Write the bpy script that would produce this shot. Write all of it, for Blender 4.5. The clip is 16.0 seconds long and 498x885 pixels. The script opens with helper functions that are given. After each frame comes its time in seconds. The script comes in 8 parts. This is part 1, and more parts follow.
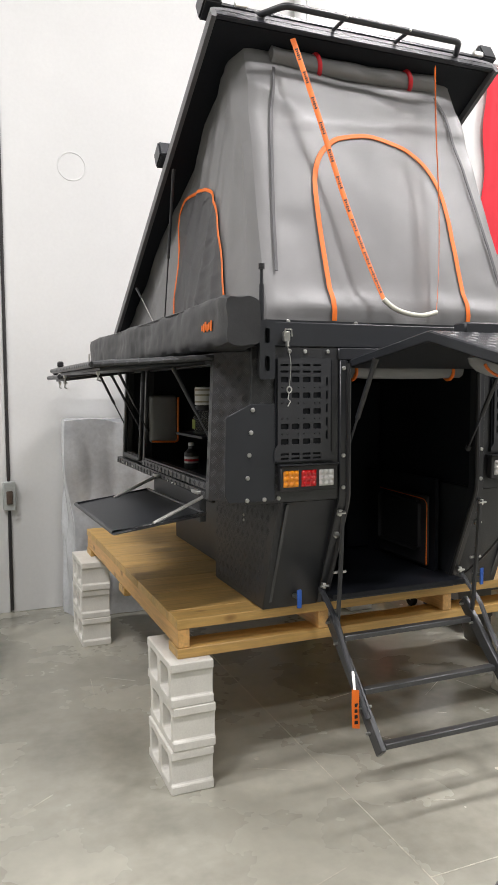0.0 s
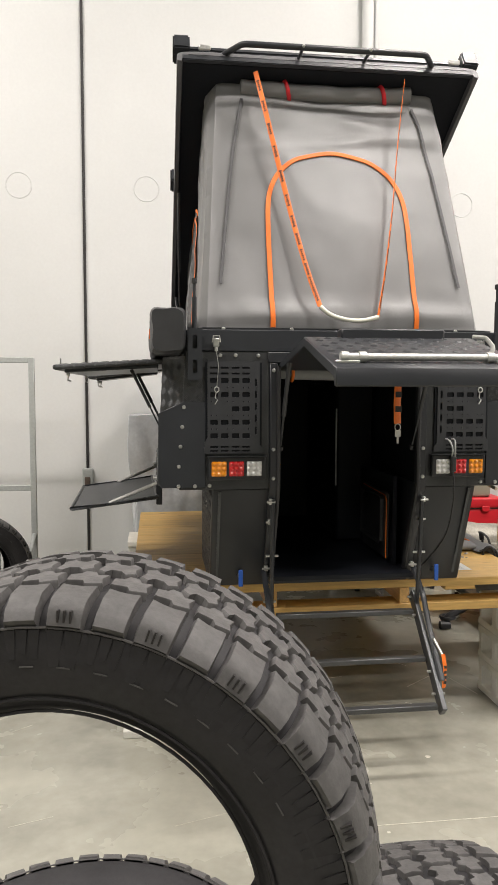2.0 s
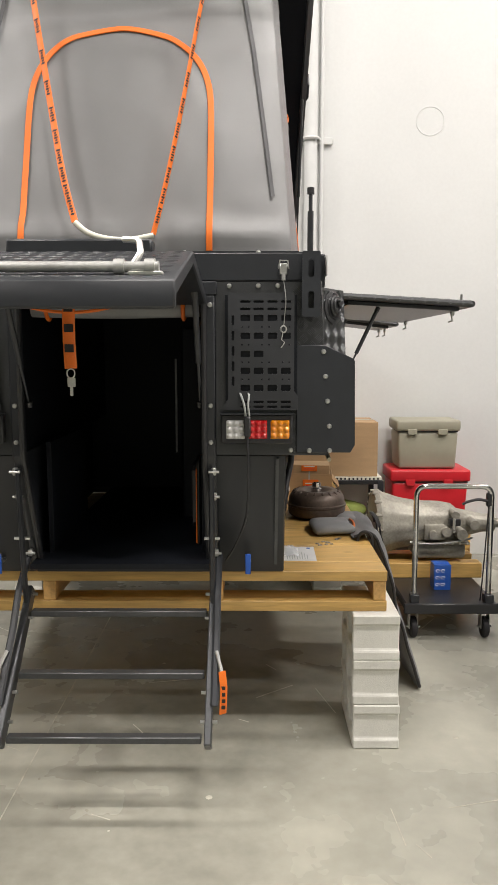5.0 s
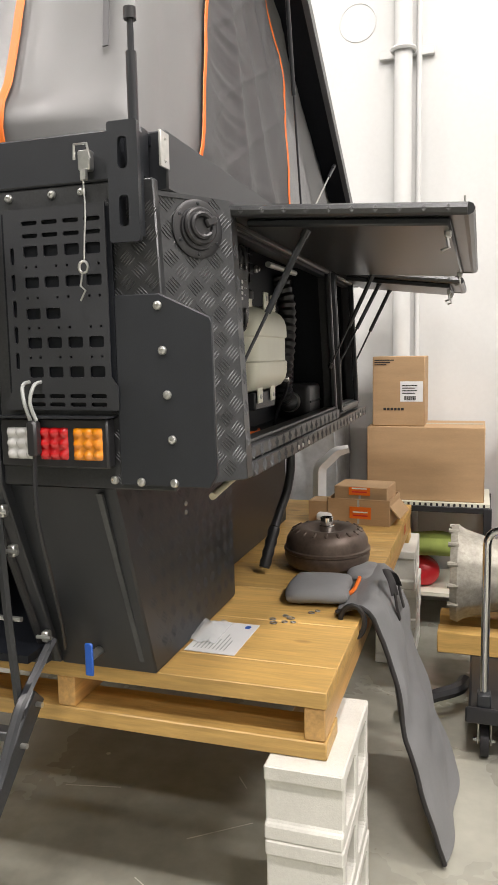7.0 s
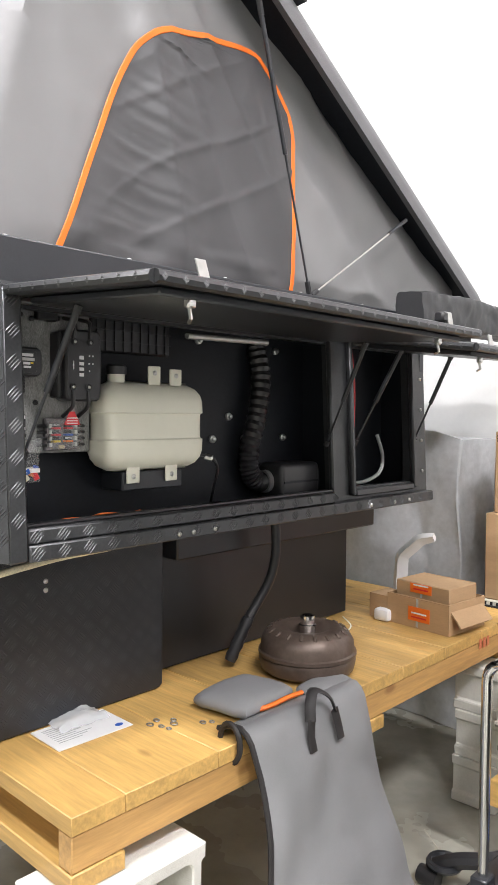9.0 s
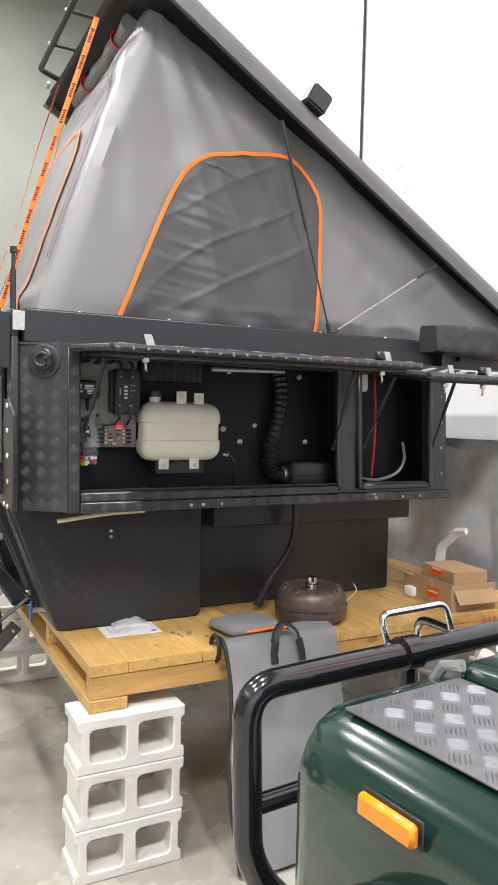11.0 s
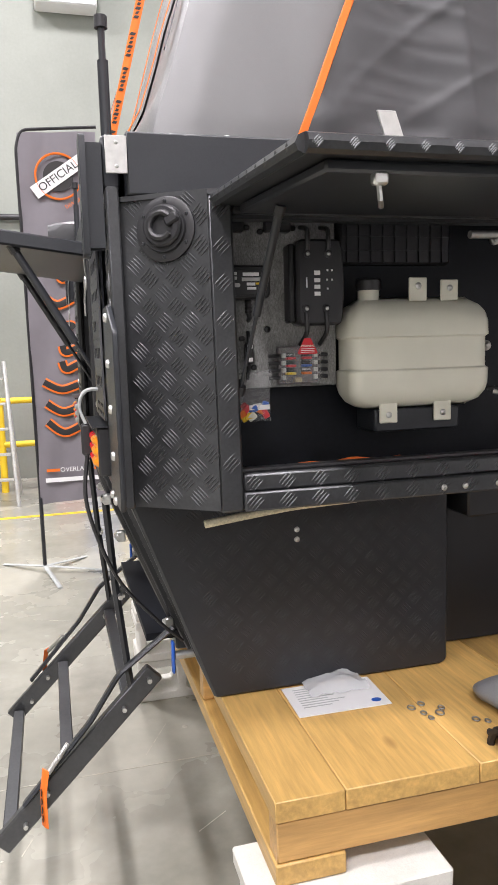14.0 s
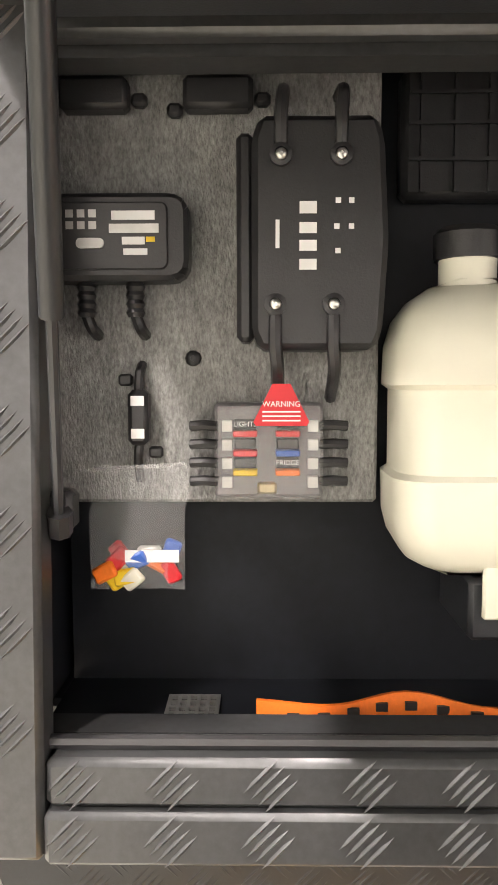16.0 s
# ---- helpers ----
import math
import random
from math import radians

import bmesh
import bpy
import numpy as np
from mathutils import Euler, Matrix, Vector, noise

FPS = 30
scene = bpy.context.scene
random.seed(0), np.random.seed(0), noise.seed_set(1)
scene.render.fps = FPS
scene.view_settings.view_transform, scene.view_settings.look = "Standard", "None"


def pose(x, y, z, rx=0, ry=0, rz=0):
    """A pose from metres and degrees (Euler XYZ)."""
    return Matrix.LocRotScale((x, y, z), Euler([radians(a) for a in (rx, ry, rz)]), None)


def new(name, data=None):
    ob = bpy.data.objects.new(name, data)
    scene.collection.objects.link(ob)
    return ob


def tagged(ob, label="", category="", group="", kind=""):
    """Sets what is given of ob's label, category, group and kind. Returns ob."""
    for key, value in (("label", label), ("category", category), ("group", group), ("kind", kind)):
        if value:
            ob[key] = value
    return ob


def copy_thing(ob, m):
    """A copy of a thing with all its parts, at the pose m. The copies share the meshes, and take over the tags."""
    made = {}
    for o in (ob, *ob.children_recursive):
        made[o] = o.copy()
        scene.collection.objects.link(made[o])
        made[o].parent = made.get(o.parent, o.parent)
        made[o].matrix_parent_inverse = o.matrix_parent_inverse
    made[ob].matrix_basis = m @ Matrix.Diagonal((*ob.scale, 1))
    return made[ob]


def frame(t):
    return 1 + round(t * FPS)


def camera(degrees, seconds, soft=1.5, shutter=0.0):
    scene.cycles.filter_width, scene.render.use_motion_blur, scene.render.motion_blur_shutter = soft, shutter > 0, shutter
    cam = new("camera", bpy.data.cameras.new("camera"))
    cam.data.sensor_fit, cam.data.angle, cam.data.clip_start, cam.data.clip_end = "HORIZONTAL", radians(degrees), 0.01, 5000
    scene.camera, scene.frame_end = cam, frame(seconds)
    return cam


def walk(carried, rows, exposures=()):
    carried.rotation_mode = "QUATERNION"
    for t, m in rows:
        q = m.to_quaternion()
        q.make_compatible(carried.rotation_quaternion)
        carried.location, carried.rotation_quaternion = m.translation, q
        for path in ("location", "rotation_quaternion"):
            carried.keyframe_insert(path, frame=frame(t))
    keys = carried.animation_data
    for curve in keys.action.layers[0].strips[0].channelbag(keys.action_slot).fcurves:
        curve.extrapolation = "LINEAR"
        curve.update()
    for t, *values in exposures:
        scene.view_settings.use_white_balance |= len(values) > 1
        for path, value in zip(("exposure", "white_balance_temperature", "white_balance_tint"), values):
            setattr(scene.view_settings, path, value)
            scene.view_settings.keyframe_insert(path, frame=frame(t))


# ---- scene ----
cam = camera(37.6, 16.0)
METRES, EYE, TILT, LEAN, TURN = 9.5, 1.72, 0.0, 0.0, -22.2
EXPOSURES = [(0.0, -0.3, 6300, 13), (3.0, -0.38, 6800, 11), (4.5, -0.4, 6600, 11), (7.0, -0.03, 6600, 12), (7.5, 0.08, 6400, 12), (8.5, 0.3, 6200, 13), (9.0, 0.45, 6200, 13), (11.5, 0.2, 6200, 14), (12.5, 0.1, 6300, 15), (13.5, 0.12, 6300, 15), (14.0, 0.15, 6200, 17), (14.5, 0.38, 6200, 18), (15.0, 1.02, 6050, 20), (15.5, 1.47, 6450, 14), (16.0, 1.6, 6950, 15)]
ROWS = [
    (0.0, 0.0, 0.0, 0.0, -0.02, -4.27, 0.28),
    (0.5, 0.0304, -0.0086, 0.0014, 4.21, -4.27, -0.24),
    (1.0, 0.0597, -0.0174, 0.0017, 8.17, -4.14, -0.4),
    (1.5, 0.0905, -0.0251, 0.0003, 11.36, -4.33, 0.01),
    (2.0, 0.122, -0.0235, 0.0001, 14.98, -4.29, -0.1),
    (2.5, 0.1475, -0.0277, -0.0006, 17.23, -4.2, -0.66),
    (3.0, 0.1723, -0.0204, -0.0012, 19.2, -4.83, -0.79),
    (3.5, 0.1917, 0.0022, -0.003, 20.7, -5.62, -0.3),
    (4.0, 0.2034, 0.029, -0.005, 20.57, -6.18, 0.23),
    (4.5, 0.2204, 0.0604, -0.0069, 20.89, -6.73, 0.12),
    (7.0, 0.2672, 0.2588, -0.0198, 39.67, -6.9, 1.01),
    (7.5, 0.2809, 0.2957, -0.0192, 44.82, -6.18, 0.7),
    (8.0, 0.2955, 0.3275, -0.0177, 51.92, -3.8, -1.02),
    (8.5, 0.3098, 0.3571, -0.0163, 59.53, -3.33, -2.17),
    (9.0, 0.3291, 0.3728, -0.0146, 65.8, -2.29, -0.44),
    (11.5, 0.4453, 0.4392, -0.0094, 88.55, -2.12, -1.92),
    (12.0, 0.4397, 0.4371, -0.0097, 91.31, -1.46, -1.67),
    (12.5, 0.4142, 0.4256, -0.0113, 92.48, -2.09, -0.72),
    (13.0, 0.3794, 0.4237, -0.0143, 93.82, -4.52, 0.25),
    (13.5, 0.34, 0.4244, -0.0138, 95.7, -6.36, 1.11),
    (14.0, 0.301, 0.4154, -0.0163, 96.98, -7.36, 1.67),
    (14.5, 0.2654, 0.4156, -0.0154, 98.7, -7.46, 1.52),
    (15.0, 0.2341, 0.42, -0.0137, 101.2, -6.52, 0.79),
    (15.5, 0.2103, 0.4233, -0.0141, 105.51, -5.13, 0.25),
    (16.0, 0.1954, 0.4297, -0.0139, 113.05, -5.18, 0.13),
]
walk(cam, [(t, pose(0, 0, EYE, TILT, LEAN, TURN) @ pose(METRES * x, METRES * y, METRES * z, 90 + pitch, roll, yaw)) for t, x, y, z, yaw, pitch, roll in ROWS], EXPOSURES)
LAMP_POWER = 245.0

# ---- world and light ----
world = bpy.data.worlds.new("world")
scene.world = world
world.use_nodes = True
world.node_tree.nodes["Background"].inputs[0].default_value = (0.5, 0.53, 0.55, 1)
world.node_tree.nodes["Background"].inputs[1].default_value = 0.02


# ---- materials ----
def mat(name, color, rough=0.5, metal=0.0, grain=0.0, grain_scale=60.0, bump=0.0, bump_scale=200.0,
        stain=0.0, stain_scale=3.0, coat=0.0, spec=0.5, per_object=0.0, stretch=(1, 1, 1), rough_var=0.0):
    """A procedural surface: base colour varied by broad stains and a fine grain, with fine relief."""
    m = bpy.data.materials.new(name)
    m.use_nodes = True
    nt = m.node_tree
    b = nt.nodes["Principled BSDF"]
    b.inputs["Roughness"].default_value = rough
    b.inputs["Metallic"].default_value = metal
    b.inputs["Coat Weight"].default_value = coat
    b.inputs["Specular IOR Level"].default_value = spec
    tc = nt.nodes.new("ShaderNodeTexCoord")
    mp = nt.nodes.new("ShaderNodeMapping")
    mp.inputs["Scale"].default_value = stretch
    nt.links.new(tc.outputs["Object"], mp.inputs["Vector"])
    value = None

    def vary(scale, amount, detail):
        n = nt.nodes.new("ShaderNodeTexNoise")
        n.inputs["Scale"].default_value = scale
        n.inputs["Detail"].default_value = detail
        n.inputs["Roughness"].default_value = 0.6
        nt.links.new(mp.outputs[0], n.inputs["Vector"])
        r = nt.nodes.new("ShaderNodeMapRange")
        r.inputs["From Min"].default_value, r.inputs["From Max"].default_value = 0.28, 0.72
        r.inputs["To Min"].default_value, r.inputs["To Max"].default_value = 1 - amount, 1 + amount
        nt.links.new(n.outputs["Fac"], r.inputs["Value"])
        return r.outputs[0], n

    def times(a, c):
        if a is None:
            return c
        k = nt.nodes.new("ShaderNodeMath")
        k.operation = "MULTIPLY"
        nt.links.new(a, k.inputs[0])
        nt.links.new(c, k.inputs[1])
        return k.outputs[0]

    if stain:
        s, sn = vary(stain_scale, stain, 5)
        value = times(value, s)
        if rough_var:
            rr = nt.nodes.new("ShaderNodeMapRange")
            rr.inputs["From Min"].default_value, rr.inputs["From Max"].default_value = 0.3, 0.7
            rr.inputs["To Min"].default_value, rr.inputs["To Max"].default_value = rough - rough_var, rough + rough_var
            nt.links.new(sn.outputs["Fac"], rr.inputs["Value"])
            nt.links.new(rr.outputs[0], b.inputs["Roughness"])
    if grain:
        value = times(value, vary(grain_scale, grain, 8)[0])
    if per_object:
        oi = nt.nodes.new("ShaderNodeObjectInfo")
        r = nt.nodes.new("ShaderNodeMapRange")
        r.inputs["To Min"].default_value, r.inputs["To Max"].default_value = 1 - per_object, 1 + per_object
        nt.links.new(oi.outputs["Random"], r.inputs["Value"])
        value = times(value, r.outputs[0])
    if value is None:
        b.inputs["Base Color"].default_value = (*color, 1)
    else:
        v = nt.nodes.new("ShaderNodeVectorMath")
        v.operation = "SCALE"
        v.inputs[0].default_value = color
        nt.links.new(value, v.inputs["Scale"])
        nt.links.new(v.outputs[0], b.inputs["Base Color"])
    if bump:
        n = nt.nodes.new("ShaderNodeTexNoise")
        n.inputs["Scale"].default_value = bump_scale
        n.inputs["Detail"].default_value = 4
        nt.links.new(mp.outputs[0], n.inputs["Vector"])
        k = nt.nodes.new("ShaderNodeBump")
        k.inputs["Strength"].default_value = bump
        k.inputs["Distance"].default_value = 0.002
        nt.links.new(n.outputs["Fac"], k.inputs["Height"])
        nt.links.new(k.outputs[0], b.inputs["Normal"])
    return m


def wood_mat(name, color, stretch=(0.5, 6, 6)):
    """Sawn softwood: long grain, a worn patchy tone, dark knots and red heartwood streaks."""
    m = mat(name, color, 0.42, grain=0.13, grain_scale=14, stain=0.20, stain_scale=3.5, bump=0.25, bump_scale=60,
            per_object=0.12, stretch=stretch)
    nt = m.node_tree
    b = nt.nodes["Principled BSDF"]
    old = b.inputs["Base Color"].links[0].from_socket
    tc = nt.nodes.new("ShaderNodeTexCoord")
    mp = nt.nodes.new("ShaderNodeMapping")
    mp.inputs["Scale"].default_value = [1.0 if v < 1 else 2.0 for v in stretch]
    nt.links.new(tc.outputs["Object"], mp.inputs["Vector"])
    vo = nt.nodes.new("ShaderNodeTexVoronoi")
    vo.inputs["Scale"].default_value = 3.2
    nt.links.new(mp.outputs[0], vo.inputs["Vector"])
    rg = nt.nodes.new("ShaderNodeMapRange")
    rg.inputs["From Min"].default_value, rg.inputs["From Max"].default_value = 0.06, 0.13
    rg.inputs["To Min"].default_value, rg.inputs["To Max"].default_value = 0.75, 0.0
    nt.links.new(vo.outputs["Distance"], rg.inputs["Value"])
    mx = nt.nodes.new("ShaderNodeMix")
    mx.data_type = "RGBA"
    mx.inputs[7].default_value = (color[0] * 0.36, color[1] * 0.25, color[2] * 0.18, 1)
    nt.links.new(rg.outputs[0], mx.inputs[0])
    nt.links.new(old, mx.inputs[6])
    nt.links.new(mx.outputs[2], b.inputs["Base Color"])
    return m


def glass_mat(name, color, rough=0.05, alpha=0.25):
    m = bpy.data.materials.new(name)
    m.use_nodes = True
    nt = m.node_tree
    b = nt.nodes["Principled BSDF"]
    b.inputs["Base Color"].default_value = (*color, 1)
    b.inputs["Roughness"].default_value = rough
    b.inputs["Alpha"].default_value = alpha
    return m


def glow_mat(name, color, strength):
    m = bpy.data.materials.new(name)
    m.use_nodes = True
    b = m.node_tree.nodes["Principled BSDF"]
    b.inputs["Base Color"].default_value = (*color, 1)
    b.inputs["Emission Color"].default_value = (*color, 1)
    b.inputs["Emission Strength"].default_value = strength
    return m


def lens_mat(name, color):
    m = mat(name, color, 0.18, grain=0.1, grain_scale=30, coat=0.6)
    return m


WALL = mat("white_painted_concrete", (0.66, 0.665, 0.655), 0.55, grain=0.02, grain_scale=40, stain=0.045, stain_scale=0.8, bump=0.15, bump_scale=25)
GREENWALL = mat("grey_green_concrete", (0.24, 0.255, 0.225), 0.7, grain=0.04, grain_scale=30, stain=0.10, stain_scale=0.7, bump=0.2, bump_scale=30)
FLOOR = mat("polished_concrete", (0.325, 0.318, 0.268), 0.26, grain=0.09, grain_scale=14, stain=0.34, stain_scale=1.1, bump=0.05, bump_scale=20, rough_var=0.12)
SCUFF = mat("floor_scuff", (0.46, 0.44, 0.37), 0.5, grain=0.3, grain_scale=40)
BLACK = mat("black_powder_coat", (0.021, 0.0235, 0.028), 0.42, grain=0.12, grain_scale=300, stain=0.15, stain_scale=6, bump=0.12, bump_scale=900)
SATIN = mat("black_satin_aluminium", (0.024, 0.026, 0.030), 0.33, stain=0.2, stain_scale=4, bump=0.06, bump_scale=500)
TREAD = mat("black_tread_plate", (0.060, 0.062, 0.065), 0.33, metal=0.45, grain=0.15, grain_scale=150, stain=0.15, stain_scale=8)
# bars lighter than their plate: the glints along them are put into the colour
TREADBAR = mat("glint_tread_bars", (0.10, 0.103, 0.107), 0.4, metal=0.5, grain=0.2, grain_scale=120)
# near-black: the deep shade inside is put into this colour
INNER = mat("shade_black_lining", (0.008, 0.0095, 0.013), 0.5, grain=0.2, grain_scale=80, spec=0.25)
CANVAS = mat("grey_canvas", (0.178, 0.178, 0.179), 0.36, grain=0.06, grain_scale=500, stain=0.06, stain_scale=3, bump=0.2, bump_scale=1200)
CANVAS_DARK = mat("dark_grey_canvas", (0.058, 0.058, 0.061), 0.5, grain=0.06, grain_scale=500, stain=0.06, stain_scale=3, bump=0.2, bump_scale=1200)
BAG_GREY = mat("grey_bag_fabric", (0.215, 0.217, 0.222), 0.6, grain=0.08, grain_scale=400, stain=0.08, stain_scale=5, bump=0.2, bump_scale=900)
PVC = mat("black_pvc_fabric", (0.03, 0.031, 0.033), 0.45, grain=0.1, grain_scale=200, stain=0.2, stain_scale=9, bump=0.3, bump_scale=60)
ORANGE = mat("orange_binding", (0.80, 0.165, 0.010), 0.55, grain=0.08, grain_scale=300)
YELLOW = mat("yellow_paint", (0.80, 0.55, 0.02), 0.45, stain=0.1, stain_scale=5)
STEEL = mat("zinc_steel", (0.62, 0.62, 0.60), 0.3, metal=0.9, grain=0.1, grain_scale=80)
CHROME = mat("chrome", (0.72, 0.72, 0.72), 0.12, metal=1.0, stain=0.05, stain_scale=8)
ALU = mat("raw_aluminium", (0.55, 0.55, 0.53), 0.42, metal=0.6, grain=0.12, grain_scale=60, stain=0.12, stain_scale=6)
GREYPAINT = mat("grey_painted_steel", (0.42, 0.44, 0.43), 0.5, grain=0.1, grain_scale=60, stain=0.12)
WOOD = wood_mat("pine_planks", (0.56, 0.35, 0.112))
CONCRETE = mat("pale_block_concrete", (0.66, 0.65, 0.60), 0.9, grain=0.05, grain_scale=120, stain=0.08, stain_scale=7, bump=0.5, bump_scale=260, per_object=0.05)
RUBBER = mat("tyre_rubber", (0.025, 0.024, 0.026), 0.62, spec=0.35, grain=0.2, grain_scale=90, stain=0.25, stain_scale=7, bump=0.2, bump_scale=160)
RUBBER_DUSTY = mat("dusty_tread_rubber", (0.085, 0.082, 0.081), 0.62, grain=0.25, grain_scale=70, stain=0.25, stain_scale=9, bump=0.3, bump_scale=160)
CARDBOARD = mat("cardboard", (0.43, 0.28, 0.15), 0.75, grain=0.06, grain_scale=70, stain=0.08, stain_scale=4, stretch=(1, 1, 6))
PLASTIC_WHITE = mat("natural_white_plastic", (0.74, 0.73, 0.62), 0.42, stain=0.05, stain_scale=6)
PLASTIC_BLACK = mat("black_plastic", (0.022, 0.022, 0.024), 0.38, grain=0.1, grain_scale=150, bump=0.1, bump_scale=500)
PAPER = mat("white_paper", (0.78, 0.78, 0.78), 0.6, stain=0.03, stain_scale=15)
RED = mat("red_plastic", (0.62, 0.02, 0.03), 0.4, stain=0.08, stain_scale=5)
TAN = mat("tan_plastic", (0.36, 0.34, 0.26), 0.5, stain=0.08, stain_scale=5)
BLUE = mat("blue_plastic", (0.02, 0.10, 0.45), 0.35, stain=0.1)
CARPET = mat("grey_ribbed_carpet", (0.25, 0.25, 0.245), 0.95, grain=0.42, grain_scale=260, stain=0.25, stain_scale=30, bump=0.9, bump_scale=380, stretch=(1, 1.6, 0.7))
CASTMETAL = mat("cast_aluminium", (0.36, 0.34, 0.29), 0.5, metal=0.35, grain=0.2, grain_scale=60, stain=0.25, stain_scale=9, bump=0.4, bump_scale=90)
RUSTY = mat("brown_oily_steel", (0.115, 0.085, 0.068), 0.42, metal=0.45, grain=0.25, grain_scale=50, stain=0.3, stain_scale=7)
GREENPAINT = mat("dark_green_car_paint", (0.007, 0.025, 0.019), 0.2, stain=0.15, stain_scale=3, coat=1.0)
L_AMBER = lens_mat("amber_lens", (0.74, 0.25, 0.004))
L_RED = lens_mat("red_lens", (0.52, 0.006, 0.008))
L_CLEAR = lens_mat("clear_lens", (0.58, 0.58, 0.57))
CLEAR = glass_mat("clear_plastic", (0.7, 0.7, 0.7), 0.08, 0.15)
FILM = glass_mat("plastic_film", (0.72, 0.74, 0.75), 0.22, 0.55)
GLOSSBLACK = mat("gloss_black_paint", (0.008, 0.009, 0.011), 0.16, stain=0.1, stain_scale=5, coat=0.6)
LADDER_GREY = mat("dark_grey_anodised", (0.085, 0.088, 0.092), 0.36, metal=0.55, grain=0.12, grain_scale=80, stain=0.15, stain_scale=6)
WHITE_INK = mat("white_print", (0.8, 0.8, 0.8), 0.5)
PANELBLACK = mat("black_coated_steel", (0.034, 0.036, 0.040), 0.4, grain=0.12, grain_scale=300, bump=0.1, bump_scale=900)
DARK_INK = mat("dark_print", (0.02, 0.018, 0.018), 0.6)
FLAG_RED = mat("red_flag_cloth", (0.62, 0.015, 0.03), 0.7, stain=0.1, stain_scale=4)
BANNER = mat("banner_cloth", (0.20, 0.185, 0.205), 0.65, stain=0.1, stain_scale=3)
HOSE = mat("braided_hose", (0.55, 0.5, 0.36), 0.6, grain=0.3, grain_scale=200)
GREENCLOTH = mat("olive_green_cloth", (0.22, 0.27, 0.06), 0.8, stain=0.2, stain_scale=8)
LAMPGLOW = glow_mat("lamp_diffuser", (1.0, 0.97, 0.92), 12.0)


# ---- mesh helpers ----
def mesh_of(name, bm, material, smooth=True):
    me = bpy.data.meshes.new(name)
    bm.normal_update()
    bm.to_mesh(me)
    bm.free()
    me.materials.append(material)
    if smooth:
        me.polygons.foreach_set("use_smooth", [True] * len(me.polygons))
        me.set_sharp_from_angle(angle=radians(38))
    return me


def thing(name, loc, label, category, group="", kind=""):
    e = new(name)
    e.location = loc
    return tagged(e, label, category, group, kind)


def part(name, bm, material, parent, label="", smooth=True):
    ob = new(name, mesh_of(name, bm, material, smooth))
    ob.parent = parent
    if parent.type == "EMPTY":
        ob.matrix_parent_inverse = Matrix.Translation(-Vector(parent.location))
    return tagged(ob, label)


def solo(name, bm, material, label, category, group="", kind="", smooth=True):
    return tagged(new(name, mesh_of(name, bm, material, smooth)), label, category, group, kind)


def piece(name, me, parent, m=None):
    """A repeat of a shared mesh as a child of its thing."""
    ob = new(name, me)
    ob.parent = parent
    if parent.type == "EMPTY":
        ob.matrix_parent_inverse = Matrix.Translation(-Vector(parent.location))
    if m is not None:
        ob.matrix_basis = m
    return ob


def box(bm, x0, x1, y0, y1, z0, z1, bev=0.0, m=None, seg=1):
    r = bmesh.ops.create_cube(bm, size=1)
    vs = r["verts"]
    for v in vs:
        v.co = Vector(((x0 + x1) / 2 + v.co.x * (x1 - x0), (y0 + y1) / 2 + v.co.y * (y1 - y0), (z0 + z1) / 2 + v.co.z * (z1 - z0)))
    if m is not None:
        bmesh.ops.transform(bm, matrix=m, verts=vs)
    if bev:
        es = list({e for v in vs for e in v.link_edges})
        bmesh.ops.bevel(bm, geom=es, offset=bev, segments=seg, affect="EDGES", profile=0.5)
    return bm


def boxes(rows, bev=0.0, seg=1):
    bm = bmesh.new()
    for r in rows:
        box(bm, *r, bev=bev, seg=seg)
    return bm


def one(*args, bev=0.0, m=None, seg=1):
    return box(bmesh.new(), *args, bev=bev, m=m, seg=seg)


def ring_frame(d):
    d = d.normalized()
    a = d.cross(Vector((0, 0, 1)))
    if a.length < 0.05:
        a = d.cross(Vector((0, 1, 0)))
    a.normalize()
    return a, d.cross(a).normalized()


def tube(bm, pts, r, seg=10, closed=False, flat=1.0):
    """A round bar along a line of points."""
    pts = [Vector(p) for p in pts]
    n = len(pts)
    rings = []
    up = None
    for i, p in enumerate(pts):
        if closed:
            d = pts[(i + 1) % n] - pts[i - 1]
        else:
            d = pts[min(i + 1, n - 1)] - pts[max(i - 1, 0)]
        d.normalize()
        if up is None:
            a, b = ring_frame(d)
        else:
            a = up - d * up.dot(d)
            a.normalize()
            b = d.cross(a)
        up = a
        rad = r[i] if isinstance(r, (list, tuple)) else r
        rings.append([bm.verts.new(p + (a * math.cos(2 * math.pi * k / seg) + b * flat * math.sin(2 * math.pi * k / seg)) * rad) for k in range(seg)])
    for i in range(n if closed else n - 1):
        q, s = rings[i], rings[(i + 1) % n]
        for k in range(seg):
            bm.faces.new((q[k], q[(k + 1) % seg], s[(k + 1) % seg], s[k]))
    if not closed:
        bm.faces.new(rings[0][::-1])
        bm.faces.new(rings[-1])
    return bm


def bar(p0, p1, r, seg=10):
    return tube(bmesh.new(), [p0, p1], r, seg)


def rounded(pts, r, n=5):
    """A polyline with its inner corners rounded."""
    pts = [Vector(p) for p in pts]
    out = [pts[0]]
    for i in range(1, len(pts) - 1):
        a, b, c = pts[i - 1], pts[i], pts[i + 1]
        u, w = (a - b), (c - b)
        k = min(r, u.length * 0.45, w.length * 0.45)
        p, q = b + u.normalized() * k, b + w.normalized() * k
        for j in range(n + 1):
            s = j / n
            out.append(p * (1 - s) ** 2 + b * 2 * s * (1 - s) + q * s * s)
    out.append(pts[-1])
    return out


